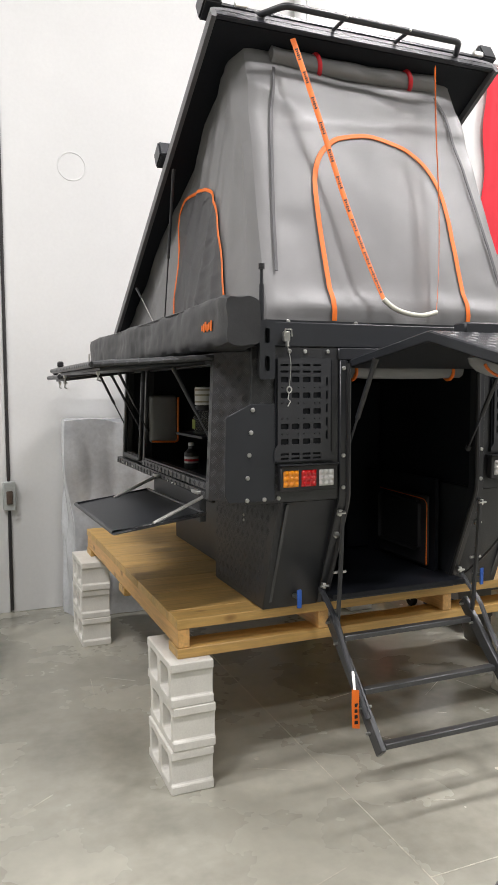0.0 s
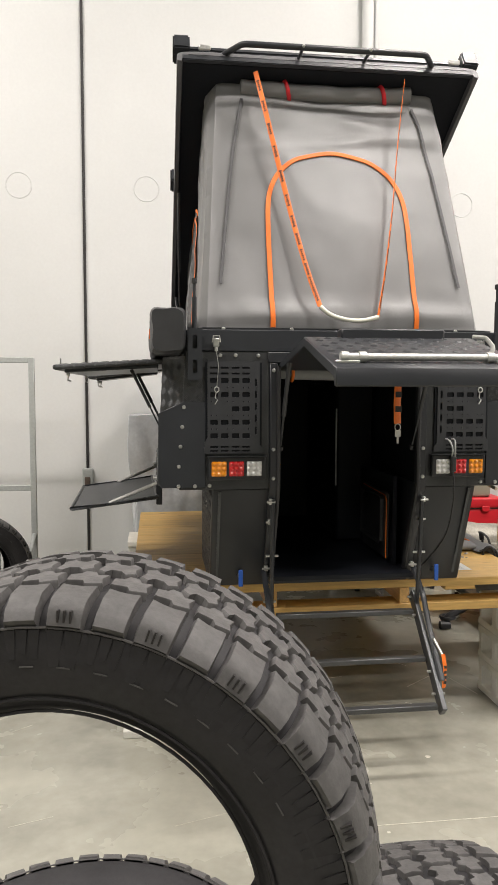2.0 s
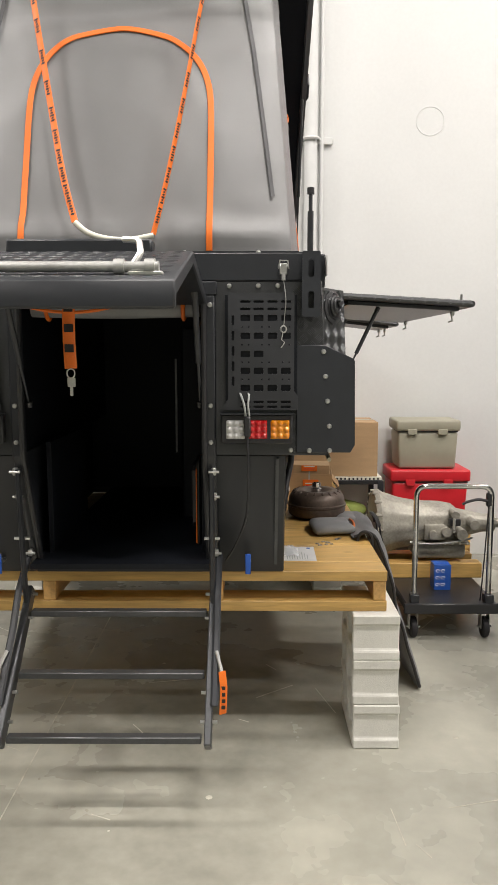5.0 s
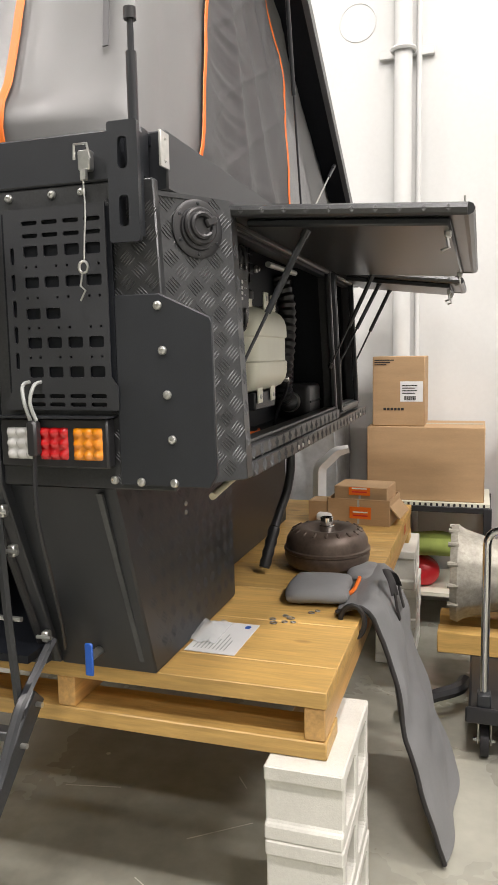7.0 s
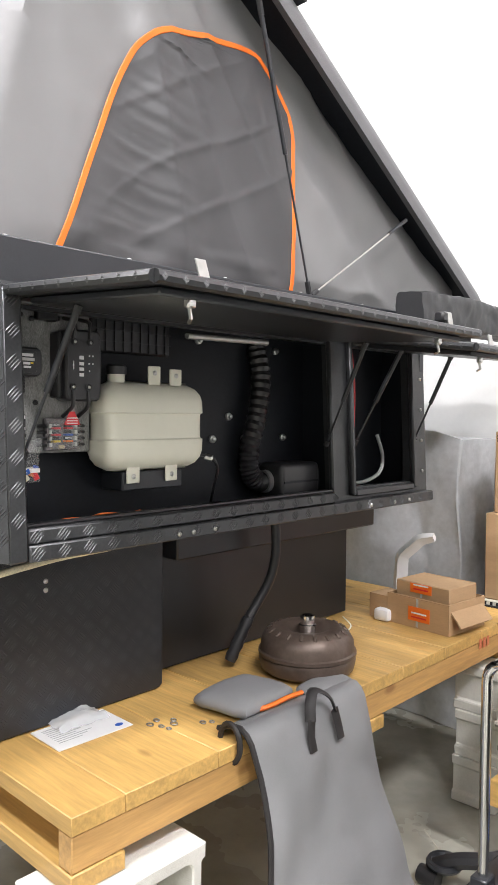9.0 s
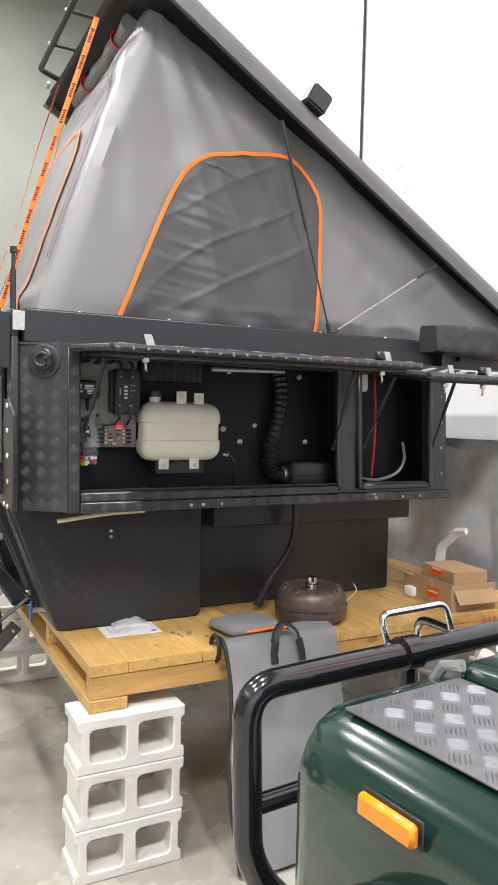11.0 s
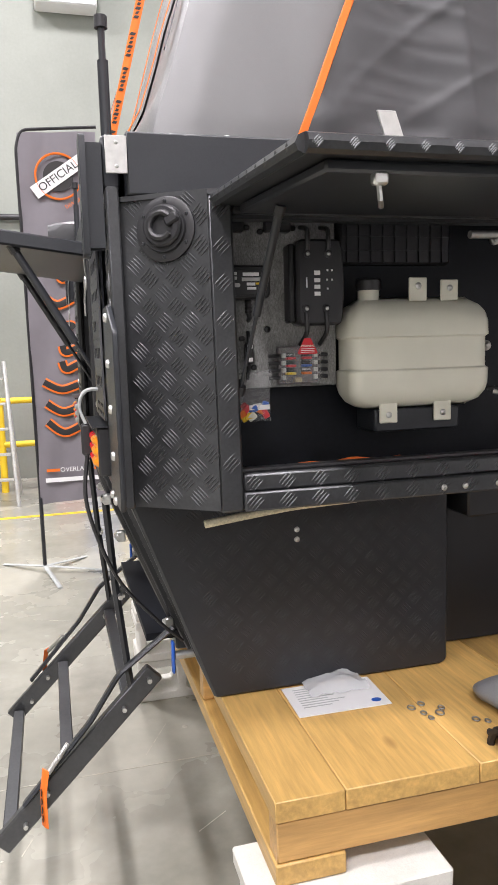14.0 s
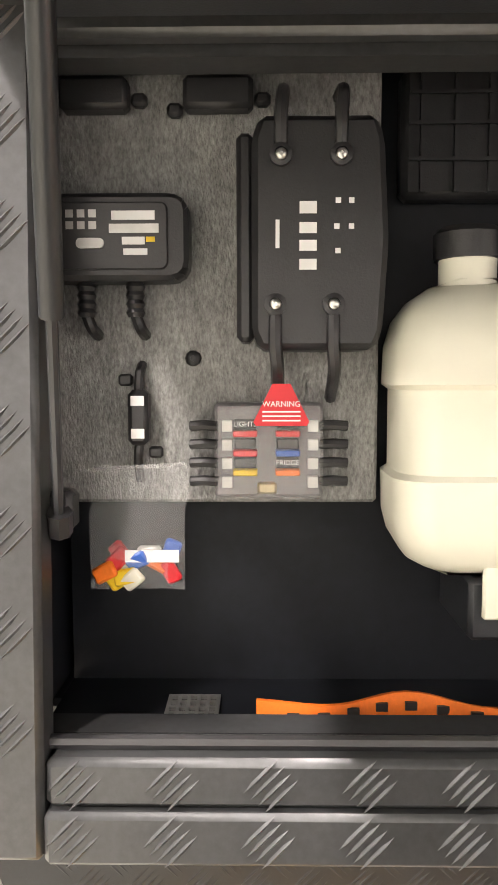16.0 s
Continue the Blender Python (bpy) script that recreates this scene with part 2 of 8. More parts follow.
def prism(bm, poly, axis, a, b, bev=0.0):
    """A flat polygon, pulled along an axis from a to b. The polygon's two numbers are the other axes in order."""
    def at(p, k):
        if axis == "x":
            return Vector((k, p[0], p[1]))
        if axis == "y":
            return Vector((p[0], k, p[1]))
        return Vector((p[0], p[1], k))
    lo = [bm.verts.new(at(p, a)) for p in poly]
    hi = [bm.verts.new(at(p, b)) for p in poly]
    fs = [bm.faces.new(lo), bm.faces.new(hi[::-1])]
    n = len(poly)
    for i in range(n):
        fs.append(bm.faces.new((lo[i], hi[i], hi[(i + 1) % n], lo[(i + 1) % n])))
    bmesh.ops.recalc_face_normals(bm, faces=fs)
    if bev:
        es = list({e for f in fs for e in f.edges})
        bmesh.ops.bevel(bm, geom=es, offset=bev, segments=1, affect="EDGES")
    return bm


def lathe(bm, prof, center, axis="z", seg=32):
    """A turned shape: rows of (radius, height along the axis)."""
    c = Vector(center)
    rings = []
    for r, h in prof:
        ring = []
        for k in range(seg):
            a = 2 * math.pi * k / seg
            u, w = r * math.cos(a), r * math.sin(a)
            v = {"z": Vector((u, w, h)), "y": Vector((u, h, w)), "x": Vector((h, u, w))}[axis]
            ring.append(bm.verts.new(c + v))
        rings.append(ring)
    fs = []
    for q, s in zip(rings, rings[1:]):
        for k in range(seg):
            fs.append(bm.faces.new((q[k], q[(k + 1) % seg], s[(k + 1) % seg], s[k])))
    fs.append(bm.faces.new(rings[0][::-1]))
    fs.append(bm.faces.new(rings[-1]))
    bmesh.ops.recalc_face_normals(bm, faces=fs)
    return bm


def bolt(bm, c, axis, r=0.009, h=0.006):
    """A domed button-head bolt."""
    s = 1 if axis[0] == "+" else -1
    return lathe(bm, [(r, 0), (r, s * h * 0.4), (r * 0.75, s * h * 0.85), (r * 0.35, s * h), (r * 0.33, s * h * 0.5)], c, axis[1], 10)


def text_mesh(body, size, thick=0.0004):
    cu = bpy.data.curves.new("lettering", "FONT")
    cu.body, cu.size, cu.extrude, cu.align_x, cu.align_y = body, size, thick, "CENTER", "CENTER"
    tmp = bpy.data.objects.new("lettering", cu)
    scene.collection.objects.link(tmp)
    me = bpy.data.meshes.new_from_object(tmp.evaluated_get(bpy.context.evaluated_depsgraph_get()))
    bpy.data.objects.remove(tmp)
    return me


def lettering(name, body, size, m, material, parent, label=""):
    me = text_mesh(body, size)
    me.materials.clear()
    me.materials.append(material)
    me.transform(m)
    ob = new(name, me)
    ob.parent = parent
    if parent.type == "EMPTY":
        ob.matrix_parent_inverse = Matrix.Translation(-Vector(parent.location))
    return tagged(ob, label)


def tread(bm, place, u0, u1, v0, v1, inside=None, pitch=0.045, length=0.032, height=0.0028, single=False, diamond=False):
    """Raised five-bar tread in the plane that place(u, v, h) lays out; neighbouring groups lean opposite ways."""
    nu, nv = int((u1 - u0) / pitch), int((v1 - v0) / pitch)
    for i in range(nu):
        for j in range(nv):
            cu, cv = u0 + (i + 0.5) * (u1 - u0) / nu, v0 + (j + 0.5) * (v1 - v0) / nv
            if inside and not inside(cu, cv):
                continue
            if (single or diamond) and (i + j) % 2:
                continue
            s = 1 if (i + j) % 2 else -1
            dx, dy = math.cos(radians(52)) * s, math.sin(radians(52))
            if (i + j) % 2 == 0:
                dx, dy = math.cos(radians(28)) * s, math.sin(radians(28))
            if single:
                dx, dy = 0.7071, 0.7071
            if diamond:
                dx, dy = 0.7071 * (1 if i % 2 else -1), 0.7071
            px, py = -dy, dx
            for k in (-2, -1, 0, 1, 2) if pitch > 0.04 or diamond else (-1.5, -0.5, 0.5, 1.5):
                ox, oy = cu + px * k * length * 0.2, cv + py * k * length * 0.2
                hl, hw = length / 2, 0.0016
                q = [(-hl, 0, 0), (-hl * 0.4, -hw, 0), (hl * 0.4, -hw, 0), (hl, 0, 0), (hl * 0.4, hw, 0), (-hl * 0.4, hw, 0)]
                base = [bm.verts.new(place(ox + a * dx + b * px, oy + a * dy + b * py, 0.0)) for a, b, _ in q]
                t1 = bm.verts.new(place(ox - hl * 0.6 * dx, oy - hl * 0.6 * dy, height))
                t2 = bm.verts.new(place(ox + hl * 0.6 * dx, oy + hl * 0.6 * dy, height))
                bm.faces.new((base[0], base[1], t1))
                bm.faces.new((base[1], base[2], t2, t1))
                bm.faces.new((base[2], base[3], t2))
                bm.faces.new((base[3], base[4], t2))
                bm.faces.new((base[4], base[5], t1, t2))
                bm.faces.new((base[5], base[0], t1))
    return bm


# ---- the hall ----
NORTH, WEST, EAST, SOUTH, TOP = 5.82, -5.5, 11.0, -9.0, 8.0
solo("floor", one(WEST - 0.2, EAST + 0.2, SOUTH - 0.2, NORTH + 0.2, -0.2, 0.0), FLOOR, "grey polished concrete warehouse floor with scuffs and stains", "floor", kind="structure")
wall_north = thing("wall_north", (0, NORTH, 0), "white painted tilt-up concrete wall with panel joints", "wall", kind="structure")
# panels between the open joints
xs = [WEST, -1.22, 0.39, 5.4, EAST]
for a, b in zip(xs, xs[1:]):
    part("panel", one(a + 0.006, b - 0.006, NORTH, NORTH + 0.2, 0.0, TOP, bev=0.004), WALL, wall_north)
part("backing", one(WEST, EAST, NORTH + 0.03, NORTH + 0.19, 0.0, TOP), DARK_INK, wall_north, "dark joint filler between the panels")
solo("wall_west", one(WEST - 0.2, WEST, SOUTH, NORTH, 0, TOP), GREENWALL, "grey-green painted concrete hall wall", "wall", kind="structure")
solo("wall_east", one(EAST, EAST + 0.2, SOUTH, NORTH, 0, TOP), WALL, "white painted concrete hall wall", "wall", kind="structure")
# south wall and ceiling stay unseen; their darker tone keeps bounced light low
solo("wall_south", one(WEST, EAST, SOUTH - 0.2, SOUTH, 0, TOP), GREENWALL, "grey-green painted concrete hall wall", "wall", kind="structure")
solo("ceiling", one(WEST - 0.2, EAST + 0.2, SOUTH - 0.2, NORTH + 0.2, TOP, TOP + 0.2), GREENWALL, "unseen hall ceiling, grey to cut bounced light", "ceiling", kind="structure")


def wall_plug(x, z):
    """A filled round lifting pocket, its trowelled edge standing a little proud."""
    pts = [(x + 0.105 * math.cos(a), NORTH, z + 0.105 * math.sin(a)) for a in np.linspace(0, 2 * math.pi, 40, endpoint=False)]
    o = part("lifting_pocket", tube(bmesh.new(), pts, 0.0045, 6, closed=True), WALL, wall_north, "round patched lifting pocket in the concrete")


for x, z in ((0.92, 3.415), (-0.14, 3.41), (3.74, 3.37), (2.56, 3.43), (5.0, 3.4)):
    wall_plug(x, z)
# cable down the joint with its box
joint = thing("cable_box", (0.395, NORTH - 0.03, 0.9), "small grey metal latch box on a rod down the wall joint", "cable box")
part("box", one(0.35, 0.44, NORTH - 0.05, NORTH - 0.004, 0.80, 1.02, bev=0.006), GREYPAINT, joint)
part("rod", bar((0.395, NORTH - 0.012, 0.02), (0.395, NORTH - 0.012, 5.2), 0.011, 8), DARK_INK, joint, "dark rod running up the joint")
part("clasp", one(0.372, 0.418, NORTH - 0.066, NORTH - 0.05, 0.85, 0.95, bev=0.005), RUSTY, joint)
# conduit
pipe = thing("conduit_pipe", (2.83, NORTH - 0.08, 0.75), "grey steel sprinkler pipe strapped up the wall", "pipe")
part("pipe", bar((2.83, NORTH - 0.07, 0.0), (2.83, NORTH - 0.07, 7.9), 0.05, 20), WALL, pipe)
part("thin_conduit", bar((2.915, NORTH - 0.03, 0.0), (2.915, NORTH - 0.03, 7.9), 0.016, 12), WALL, pipe)
for z in (3.22, 5.6):
    part("bracket", boxes([(2.69, 3.0, NORTH - 0.03, NORTH - 0.004, z - 0.025, z + 0.025)], bev=0.004), WALL, pipe)
    part("clamp", tube(bmesh.new(), [(2.83 + 0.063 * math.cos(a), NORTH - 0.07 + 0.063 * math.sin(a), z) for a in np.linspace(0, 6.28, 24, endpoint=False)], 0.012, 6, closed=True), WALL, pipe)


def ceiling_light(x, y, share):
    c = thing("ceiling_light", (x, y, 7.4), "white high-bay ceiling light with a glowing diffuser", "ceiling light", "high-bay lights")
    part("housing", one(x - 0.65, x + 0.65, y - 0.2, y + 0.2, 7.44, 7.54, bev=0.02), GREYPAINT, c)
    part("diffuser", one(x - 0.61, x + 0.61, y - 0.17, y + 0.17, 7.42, 7.44), LAMPGLOW, c)
    for s in (-0.45, 0.45):
        part("hanger", bar((x + s, y, 7.54), (x + s, y, TOP), 0.006, 6), STEEL, c)
    la = bpy.data.lights.new("high_bay", "AREA")
    la.shape, la.size, la.size_y, la.energy, la.color = "RECTANGLE", 1.2, 0.34, LAMP_POWER * share, (1.0, 0.955, 0.92)
    o = new("high_bay", la)
    o.matrix_world = pose(x, y, 7.40)


for lx, shares in ((-2.4, (1.25, 1.35, 0.9)), (3.7, (0.75, 1.25, 0.55)), (7.6, (1.1, 1.2, 0.6))):
    for ly, share in zip((2.9, 0.2, -4.2), shares):
        ceiling_light(lx, ly, share)


# ---- timber pallet on concrete blocks ----
DECK = 0.74
FADED = mat("faded_red_stencil", (0.55, 0.17, 0.08), 0.6, grain=0.3, grain_scale=120)
PX0, PX1, PY0, PY1 = 0.86, 2.95, 2.92, 5.13
pallet = thing("timber_pallet", (1.9, 4.0, 0.57), "large yellow pine pallet platform resting on concrete blocks", "pallet")
edges = [2.92, 3.06, 3.345, 3.63, 3.915, 4.2, 4.485, 4.77, 5.13]
for a, b in zip(edges, edges[1:]):
    part("deck_board", one(PX0, PX1, a + 0.0007, b - 0.0007, DECK - 0.042, DECK, bev=0.002), WOOD, pallet)
JOIST = wood_mat("pine_joists", (0.58, 0.34, 0.12), (6, 0.5, 6))
for x in (PX0 + 0.03, 1.56, 2.25, PX1 - 0.03):
    part("joist", one(x - 0.026, x + 0.026, PY0 + 0.004, PY1 - 0.004, DECK - 0.125, DECK - 0.043, bev=0.003), JOIST, pallet)
for y in (PY0, 3.95, PY1 - 0.14):
    part("runner", one(PX0, PX1, y, y + 0.14, DECK - 0.17, DECK - 0.126, bev=0.003), WOOD, pallet)
for x, y, z, s in ((2.9505, 3.55, 0.655, 0.05), (2.9505, 4.75, 0.672, 0.07)):
    part("stencil_mark", boxes([(x, x + 0.0008, y + k * s * 0.45, y + k * s * 0.45 + s * 0.3, z, z + s * 0.55) for k in range(3)]), FADED, pallet, "faded red stencil mark")


def plate_with_holes(outer, holes, to3, thick):
    """A flat plate with openings, as one mesh: outlines in plan, laid out by to3(u, v, h)."""
    b = bmesh.new()
    es = []
    for loop in [outer] + holes:
        vs = [b.verts.new(to3(u, v, 0.0)) for u, v in loop]
        es += [b.edges.new((vs[i], vs[(i + 1) % len(vs)])) for i in range(len(vs))]
    bmesh.ops.triangle_fill(b, use_beauty=True, use_dissolve=False, edges=es)
    r = bmesh.ops.extrude_face_region(b, geom=list(b.faces))
    d = to3(0, 0, thick) - to3(0, 0, 0.0)
    bmesh.ops.translate(b, vec=d, verts=[g for g in r["geom"] if isinstance(g, bmesh.types.BMVert)])
    bmesh.ops.recalc_face_normals(b, faces=b.faces)
    return b


def round_rect(u0, u1, v0, v1, r, n=3):
    out = []
    for cx, cy, a0 in ((u1 - r, v0 + r, -90), (u1 - r, v1 - r, 0), (u0 + r, v1 - r, 90), (u0 + r, v0 + r, 180)):
        for k in range(n + 1):
            a = radians(a0 + 90 * k / n)
            out.append((cx + r * math.cos(a), cy + r * math.sin(a)))
    return out


def concrete_block(seed):
    """Two-core block lying with its cores level; flanged ends, chipped edges."""
    l, h = 0.195, 0.189
    o = [(-l, 0), (l, 0), (l, 0.038), (l - 0.013, 0.043), (l - 0.013, h - 0.043), (l, h - 0.038), (l, h)]
    o += [(-u, v) for u, v in o[:1:-1]]
    o = o[:-1] if o[-1] == o[0] else o
    holes = [round_rect(-0.152, -0.022, 0.036, h - 0.036, 0.018), round_rect(0.022, 0.152, 0.036, h - 0.036, 0.018)]
    b = plate_with_holes(o, holes, lambda u, v, t: Vector((-0.095 + t, u, v)), 0.19)
    sharp = [e for e in b.edges if len(e.link_faces) == 2 and e.calc_face_angle() > 0.6]
    bmesh.ops.bevel(b, geom=sharp, offset=0.004, segments=1, affect="EDGES")
    for v in b.verts:
        v.co += noise.noise_vector(v.co * 38 + Vector((seed * 3.7, 0, 0))) * 0.0016
    return b


BLOCKS = [mesh_of("concrete_block", concrete_block(k), CONCRETE, smooth=False) for k in range(4)]
for sx, sy, lean in ((2.905, 3.06, 0.3), (0.912, 3.065, -0.4), (2.90, 5.02, 0.5), (0.86, 5.02, -0.3)):
    for k in range(3):
        ob = new("concrete_block", random.choice(BLOCKS))
        ob.matrix_world = pose(sx + random.uniform(-0.006, 0.006), sy + random.uniform(-0.006, 0.006), 0.19 * k, 0, 0, lean + random.uniform(-0.8, 0.8) + (180 if k % 2 else 0))
        tagged(ob, "pale grey hollow concrete block stacked under the pallet", "concrete block", "block stacks under the pallet")

# ---- camper ----
CX = 1.885
REAR = 2.70
camper = thing("truck_camper", (CX, 3.8, DECK), "black aluminium pop-top truck camper with raised grey canvas tent", "camper")


def mir(x, s):
    return CX + s * (x - CX)


def lean_x(x, z):
    """The side walls lean in a little towards the top."""
    return x - (z - 1.25) * 0.05


def side_plate(bm, s):
    for v in bm.verts:
        v.co.x = mir(lean_x(v.co.x, v.co.z), s)
    if s < 0:
        bmesh.ops.reverse_faces(bm, faces=bm.faces)
    return bm


SIDE = 2.745
FLANK = Vector((0.104, 0.143, 0)).normalized()


def flank(u, z, h, s):
    """A place on the chamfered corner: u along it from the rear, h proud of it."""
    return Vector((mir(lean_x(SIDE + 0.034, z) - 0.104 + FLANK.x * u + FLANK.y * h, s), 2.735 + FLANK.y * u - FLANK.x * h, z))


for s, nm in ((1, "right"), (-1, "left")):
    openings = [[(2.905, 1.325), (4.075, 1.325), (4.075, 1.815), (2.905, 1.815)], [(4.19, 1.325), (4.57, 1.325), (4.57, 1.815), (4.19, 1.815)]]
    wall = plate_with_holes([(2.878, 1.255), (4.69, 1.255), (4.69, 1.865), (2.878, 1.865)], openings, lambda u, v, t: Vector((SIDE - 0.03 + t, u, v)), 0.03)
    sw = part("side_wall", side_plate(wall, s), TREAD, camper, "black tread-plate side wall with two hatch openings")
    fr = boxes([
        (SIDE, SIDE + 0.034, 2.878, 2.926, 1.247, 1.854), (SIDE, SIDE + 0.02, 4.055, 4.08, 1.30, 1.84),
        (SIDE, SIDE + 0.031, 2.9265, 4.055, 1.2845, 1.32), (SIDE, SIDE + 0.02, 2.93, 4.055, 1.822, 1.84),
        (SIDE, SIDE + 0.02, 4.17, 4.19, 1.30, 1.84), (SIDE, SIDE + 0.02, 4.57, 4.595, 1.30, 1.84),
        (SIDE, SIDE + 0.02, 4.19, 4.57, 1.295, 1.32), (SIDE, SIDE + 0.02, 4.19, 4.57, 1.822, 1.84)], bev=0.005)
    part("hatch_frame", side_plate(fr, s), TREAD, camper)
    sill = one(SIDE, SIDE + 0.036, 2.9265, 4.68, 1.246, 1.284, bev=0.004)
    part("sill_rail", side_plate(sill, s), TREAD, camper)
    bead = tube(bmesh.new(), [(SIDE + 0.012, 2.925, 1.324), (SIDE + 0.012, 4.06, 1.324)], 0.0055, 8)
    part("door_seal", side_plate(bead, s), PLASTIC_BLACK, camper)
    tr = bmesh.new()
    tread(tr, lambda u, v, h, s=s: flank(u, v, h, s), 0.004, 0.174, 1.265, 1.86, pitch=0.0282, length=0.034, height=0.0018, diamond=True)
    tread(tr, lambda u, v, h, s=s: Vector((mir(u, s), REAR - h, v)), 2.545, 2.655, 1.262, 1.86, pitch=0.0235, length=0.029, height=0.0016, diamond=True)
    for y0, y1, z0, z1, dx in ((2.93, 4.07, 1.285, 1.319, 0.031), (2.93, 4.67, 1.248, 1.282, 0.036), (2.880, 2.925, 1.325, 1.845, 0.034)):
        tread(tr, lambda u, v, h, s=s: Vector((mir(lean_x(SIDE, v) + dx + h, s), u, v)), y0, y1, z0, z1, pitch=0.034, length=0.034, height=0.0016, single=True)
    if s < 0:
        bmesh.ops.reverse_faces(tr, faces=tr.faces)
    tagged(part("tread_pattern", tr, TREADBAR, sw), kind="stuff")
    # chamfered corner panel between the rear panel and the hatch
    cp = bmesh.new()
    grid = [[[cp.verts.new(flank(u, z, h, s)) for h in (-0.012, 0.0)] for u in (-0.014, 0.1766)] for z in (1.252, 1.864)]
    for q in ((grid[0][0][1], grid[0][1][1], grid[1][1][1], grid[1][0][1]), (grid[0][0][0], grid[1][0][0], grid[1][1][0], grid[0][1][0]),
              (grid[0][0][0], grid[0][0][1], grid[1][0][1], grid[1][0][0]), (grid[0][1][0], grid[1][1][0], grid[1][1][1], grid[0][1][1]),
              (grid[1][0][0], grid[1][0][1], grid[1][1][1], grid[1][1][0]), (grid[0][0][0], grid[0][1][0], grid[0][1][1], grid[0][0][1])):
        cp.faces.new(q)
    bmesh.ops.recalc_face_normals(cp, faces=cp.faces)
    part("corner_panel", cp, TREAD, camper, "black tread-plate corner panel set at an angle")
    part("top_ledge", prism(bmesh.new(), [(mir(a, s), c) for a, c in ((2.58, 2.726), (2.646, 2.726), (2.746, 2.878), (2.746, 4.68), (2.58, 4.68))], "z", 1.8555, 1.8652), TREAD, camper)
    # upper deck rail under the tent
    part("top_rail", one(min(mir(2.60, s), mir(2.665, s)), max(mir(2.60, s), mir(2.665, s)), 2.74, 5.2, 1.866, 1.985, bev=0.004), BLACK, camper)
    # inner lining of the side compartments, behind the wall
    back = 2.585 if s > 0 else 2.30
    # the innermost wall is added to close the interior and keep it dark
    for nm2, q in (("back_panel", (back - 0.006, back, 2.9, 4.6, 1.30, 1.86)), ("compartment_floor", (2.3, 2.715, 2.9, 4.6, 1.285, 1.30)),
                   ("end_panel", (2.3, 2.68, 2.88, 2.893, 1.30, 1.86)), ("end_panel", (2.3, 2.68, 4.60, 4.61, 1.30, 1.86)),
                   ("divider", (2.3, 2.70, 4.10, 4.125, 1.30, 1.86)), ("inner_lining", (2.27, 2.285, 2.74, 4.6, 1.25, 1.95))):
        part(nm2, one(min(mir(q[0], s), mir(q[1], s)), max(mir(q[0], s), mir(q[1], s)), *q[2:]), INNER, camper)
    # lower box with the raked back
    lowp = [(REAR + 0.02, 1.25), (2.905, DECK + 0.002), (3.505, DECK + 0.002), (3.52, DECK + 0.012), (3.52, 1.25)]
    part("lower_box", prism(bmesh.new(), lowp, "x", min(mir(2.255, s), mir(2.525, s)), max(mir(2.255, s), mir(2.525, s)), bev=0.006), BLACK, camper)
    lt = bmesh.new()
    tread(lt, lambda u, v, h, s=s: Vector((mir(2.525 + h, s), u, v)), 2.74, 3.50, 0.77, 1.235, inside=lambda u, v: u > 2.77 + (1.25 - v) * 0.37, pitch=0.0282, length=0.034, height=0.0007, diamond=True)
    if s < 0:
        bmesh.ops.reverse_faces(lt, faces=lt.faces)
    tagged(part("tread_pattern", lt, BLACK, sw), kind="stuff")
    part("corner_trim", prism(bmesh.new(), [(REAR + 0.012, 1.235), (REAR + 0.022, 1.235), (2.905, DECK + 0.03), (2.895, DECK + 0.03)], "x", min(mir(2.485, s), mir(2.498, s)), max(mir(2.485, s), mir(2.498, s))), LADDER_GREY, camper)
    # rear panel beside the door
    part("rear_panel", prism(bmesh.new(), [(mir(2.262, s), 1.25), (mir(2.68, s), 1.25), (mir(2.65, s), 1.885), (mir(2.262, s), 1.885)], "y", REAR, REAR + 0.024, bev=0.003), TREAD, camper)
for s in (1, -1):
    part("tub_wall", one(min(mir(2.39, s), mir(2.41, s)), max(mir(2.39, s), mir(2.41, s)), 3.522, 4.62, DECK + 0.004, 1.249, bev=0.004), BLACK, camper)
    part("tub_shoulder", one(min(mir(2.411, s), mir(2.52, s)), max(mir(2.411, s), mir(2.52, s)), 3.58, 4.66, 1.12, 1.25, bev=0.006), BLACK, camper)
part("tub_front", one(1.38, 2.39, 4.60, 4.62, DECK + 0.004, 1.249), BLACK, camper)
part("front_wall", one(1.05, 2.72, 4.66, 4.69, 1.25, 1.985), BLACK, camper)
part("cab_over", one(1.11, 2.66, 4.69, 5.2, 1.90, 1.985, bev=0.006), BLACK, camper)
part("rear_header", one(1.14, 2.63, REAR - 0.004, REAR + 0.03, 1.8855, 1.985, bev=0.004), BLACK, camper)
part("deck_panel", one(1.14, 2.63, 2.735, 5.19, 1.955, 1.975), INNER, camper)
part("interior_floor", one(1.53, 2.24, 2.78, 4.62, 0.79, 0.81), INNER, camper, "interior floor, near-black for the shade inside")
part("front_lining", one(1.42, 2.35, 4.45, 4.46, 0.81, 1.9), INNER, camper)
# ceiling added to shut light out of the doorway's interior
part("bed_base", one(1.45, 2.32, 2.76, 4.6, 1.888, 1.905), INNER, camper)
part("threshold", one(1.53, 2.24, 2.86, 2.93, 0.755, 0.79, bev=0.004), BLACK, camper)
part("threshold_strip", one(1.56, 2.215, 2.852, 2.862, 0.772, 0.79, bev=0.002), STEEL, camper, "bright aluminium threshold strip")
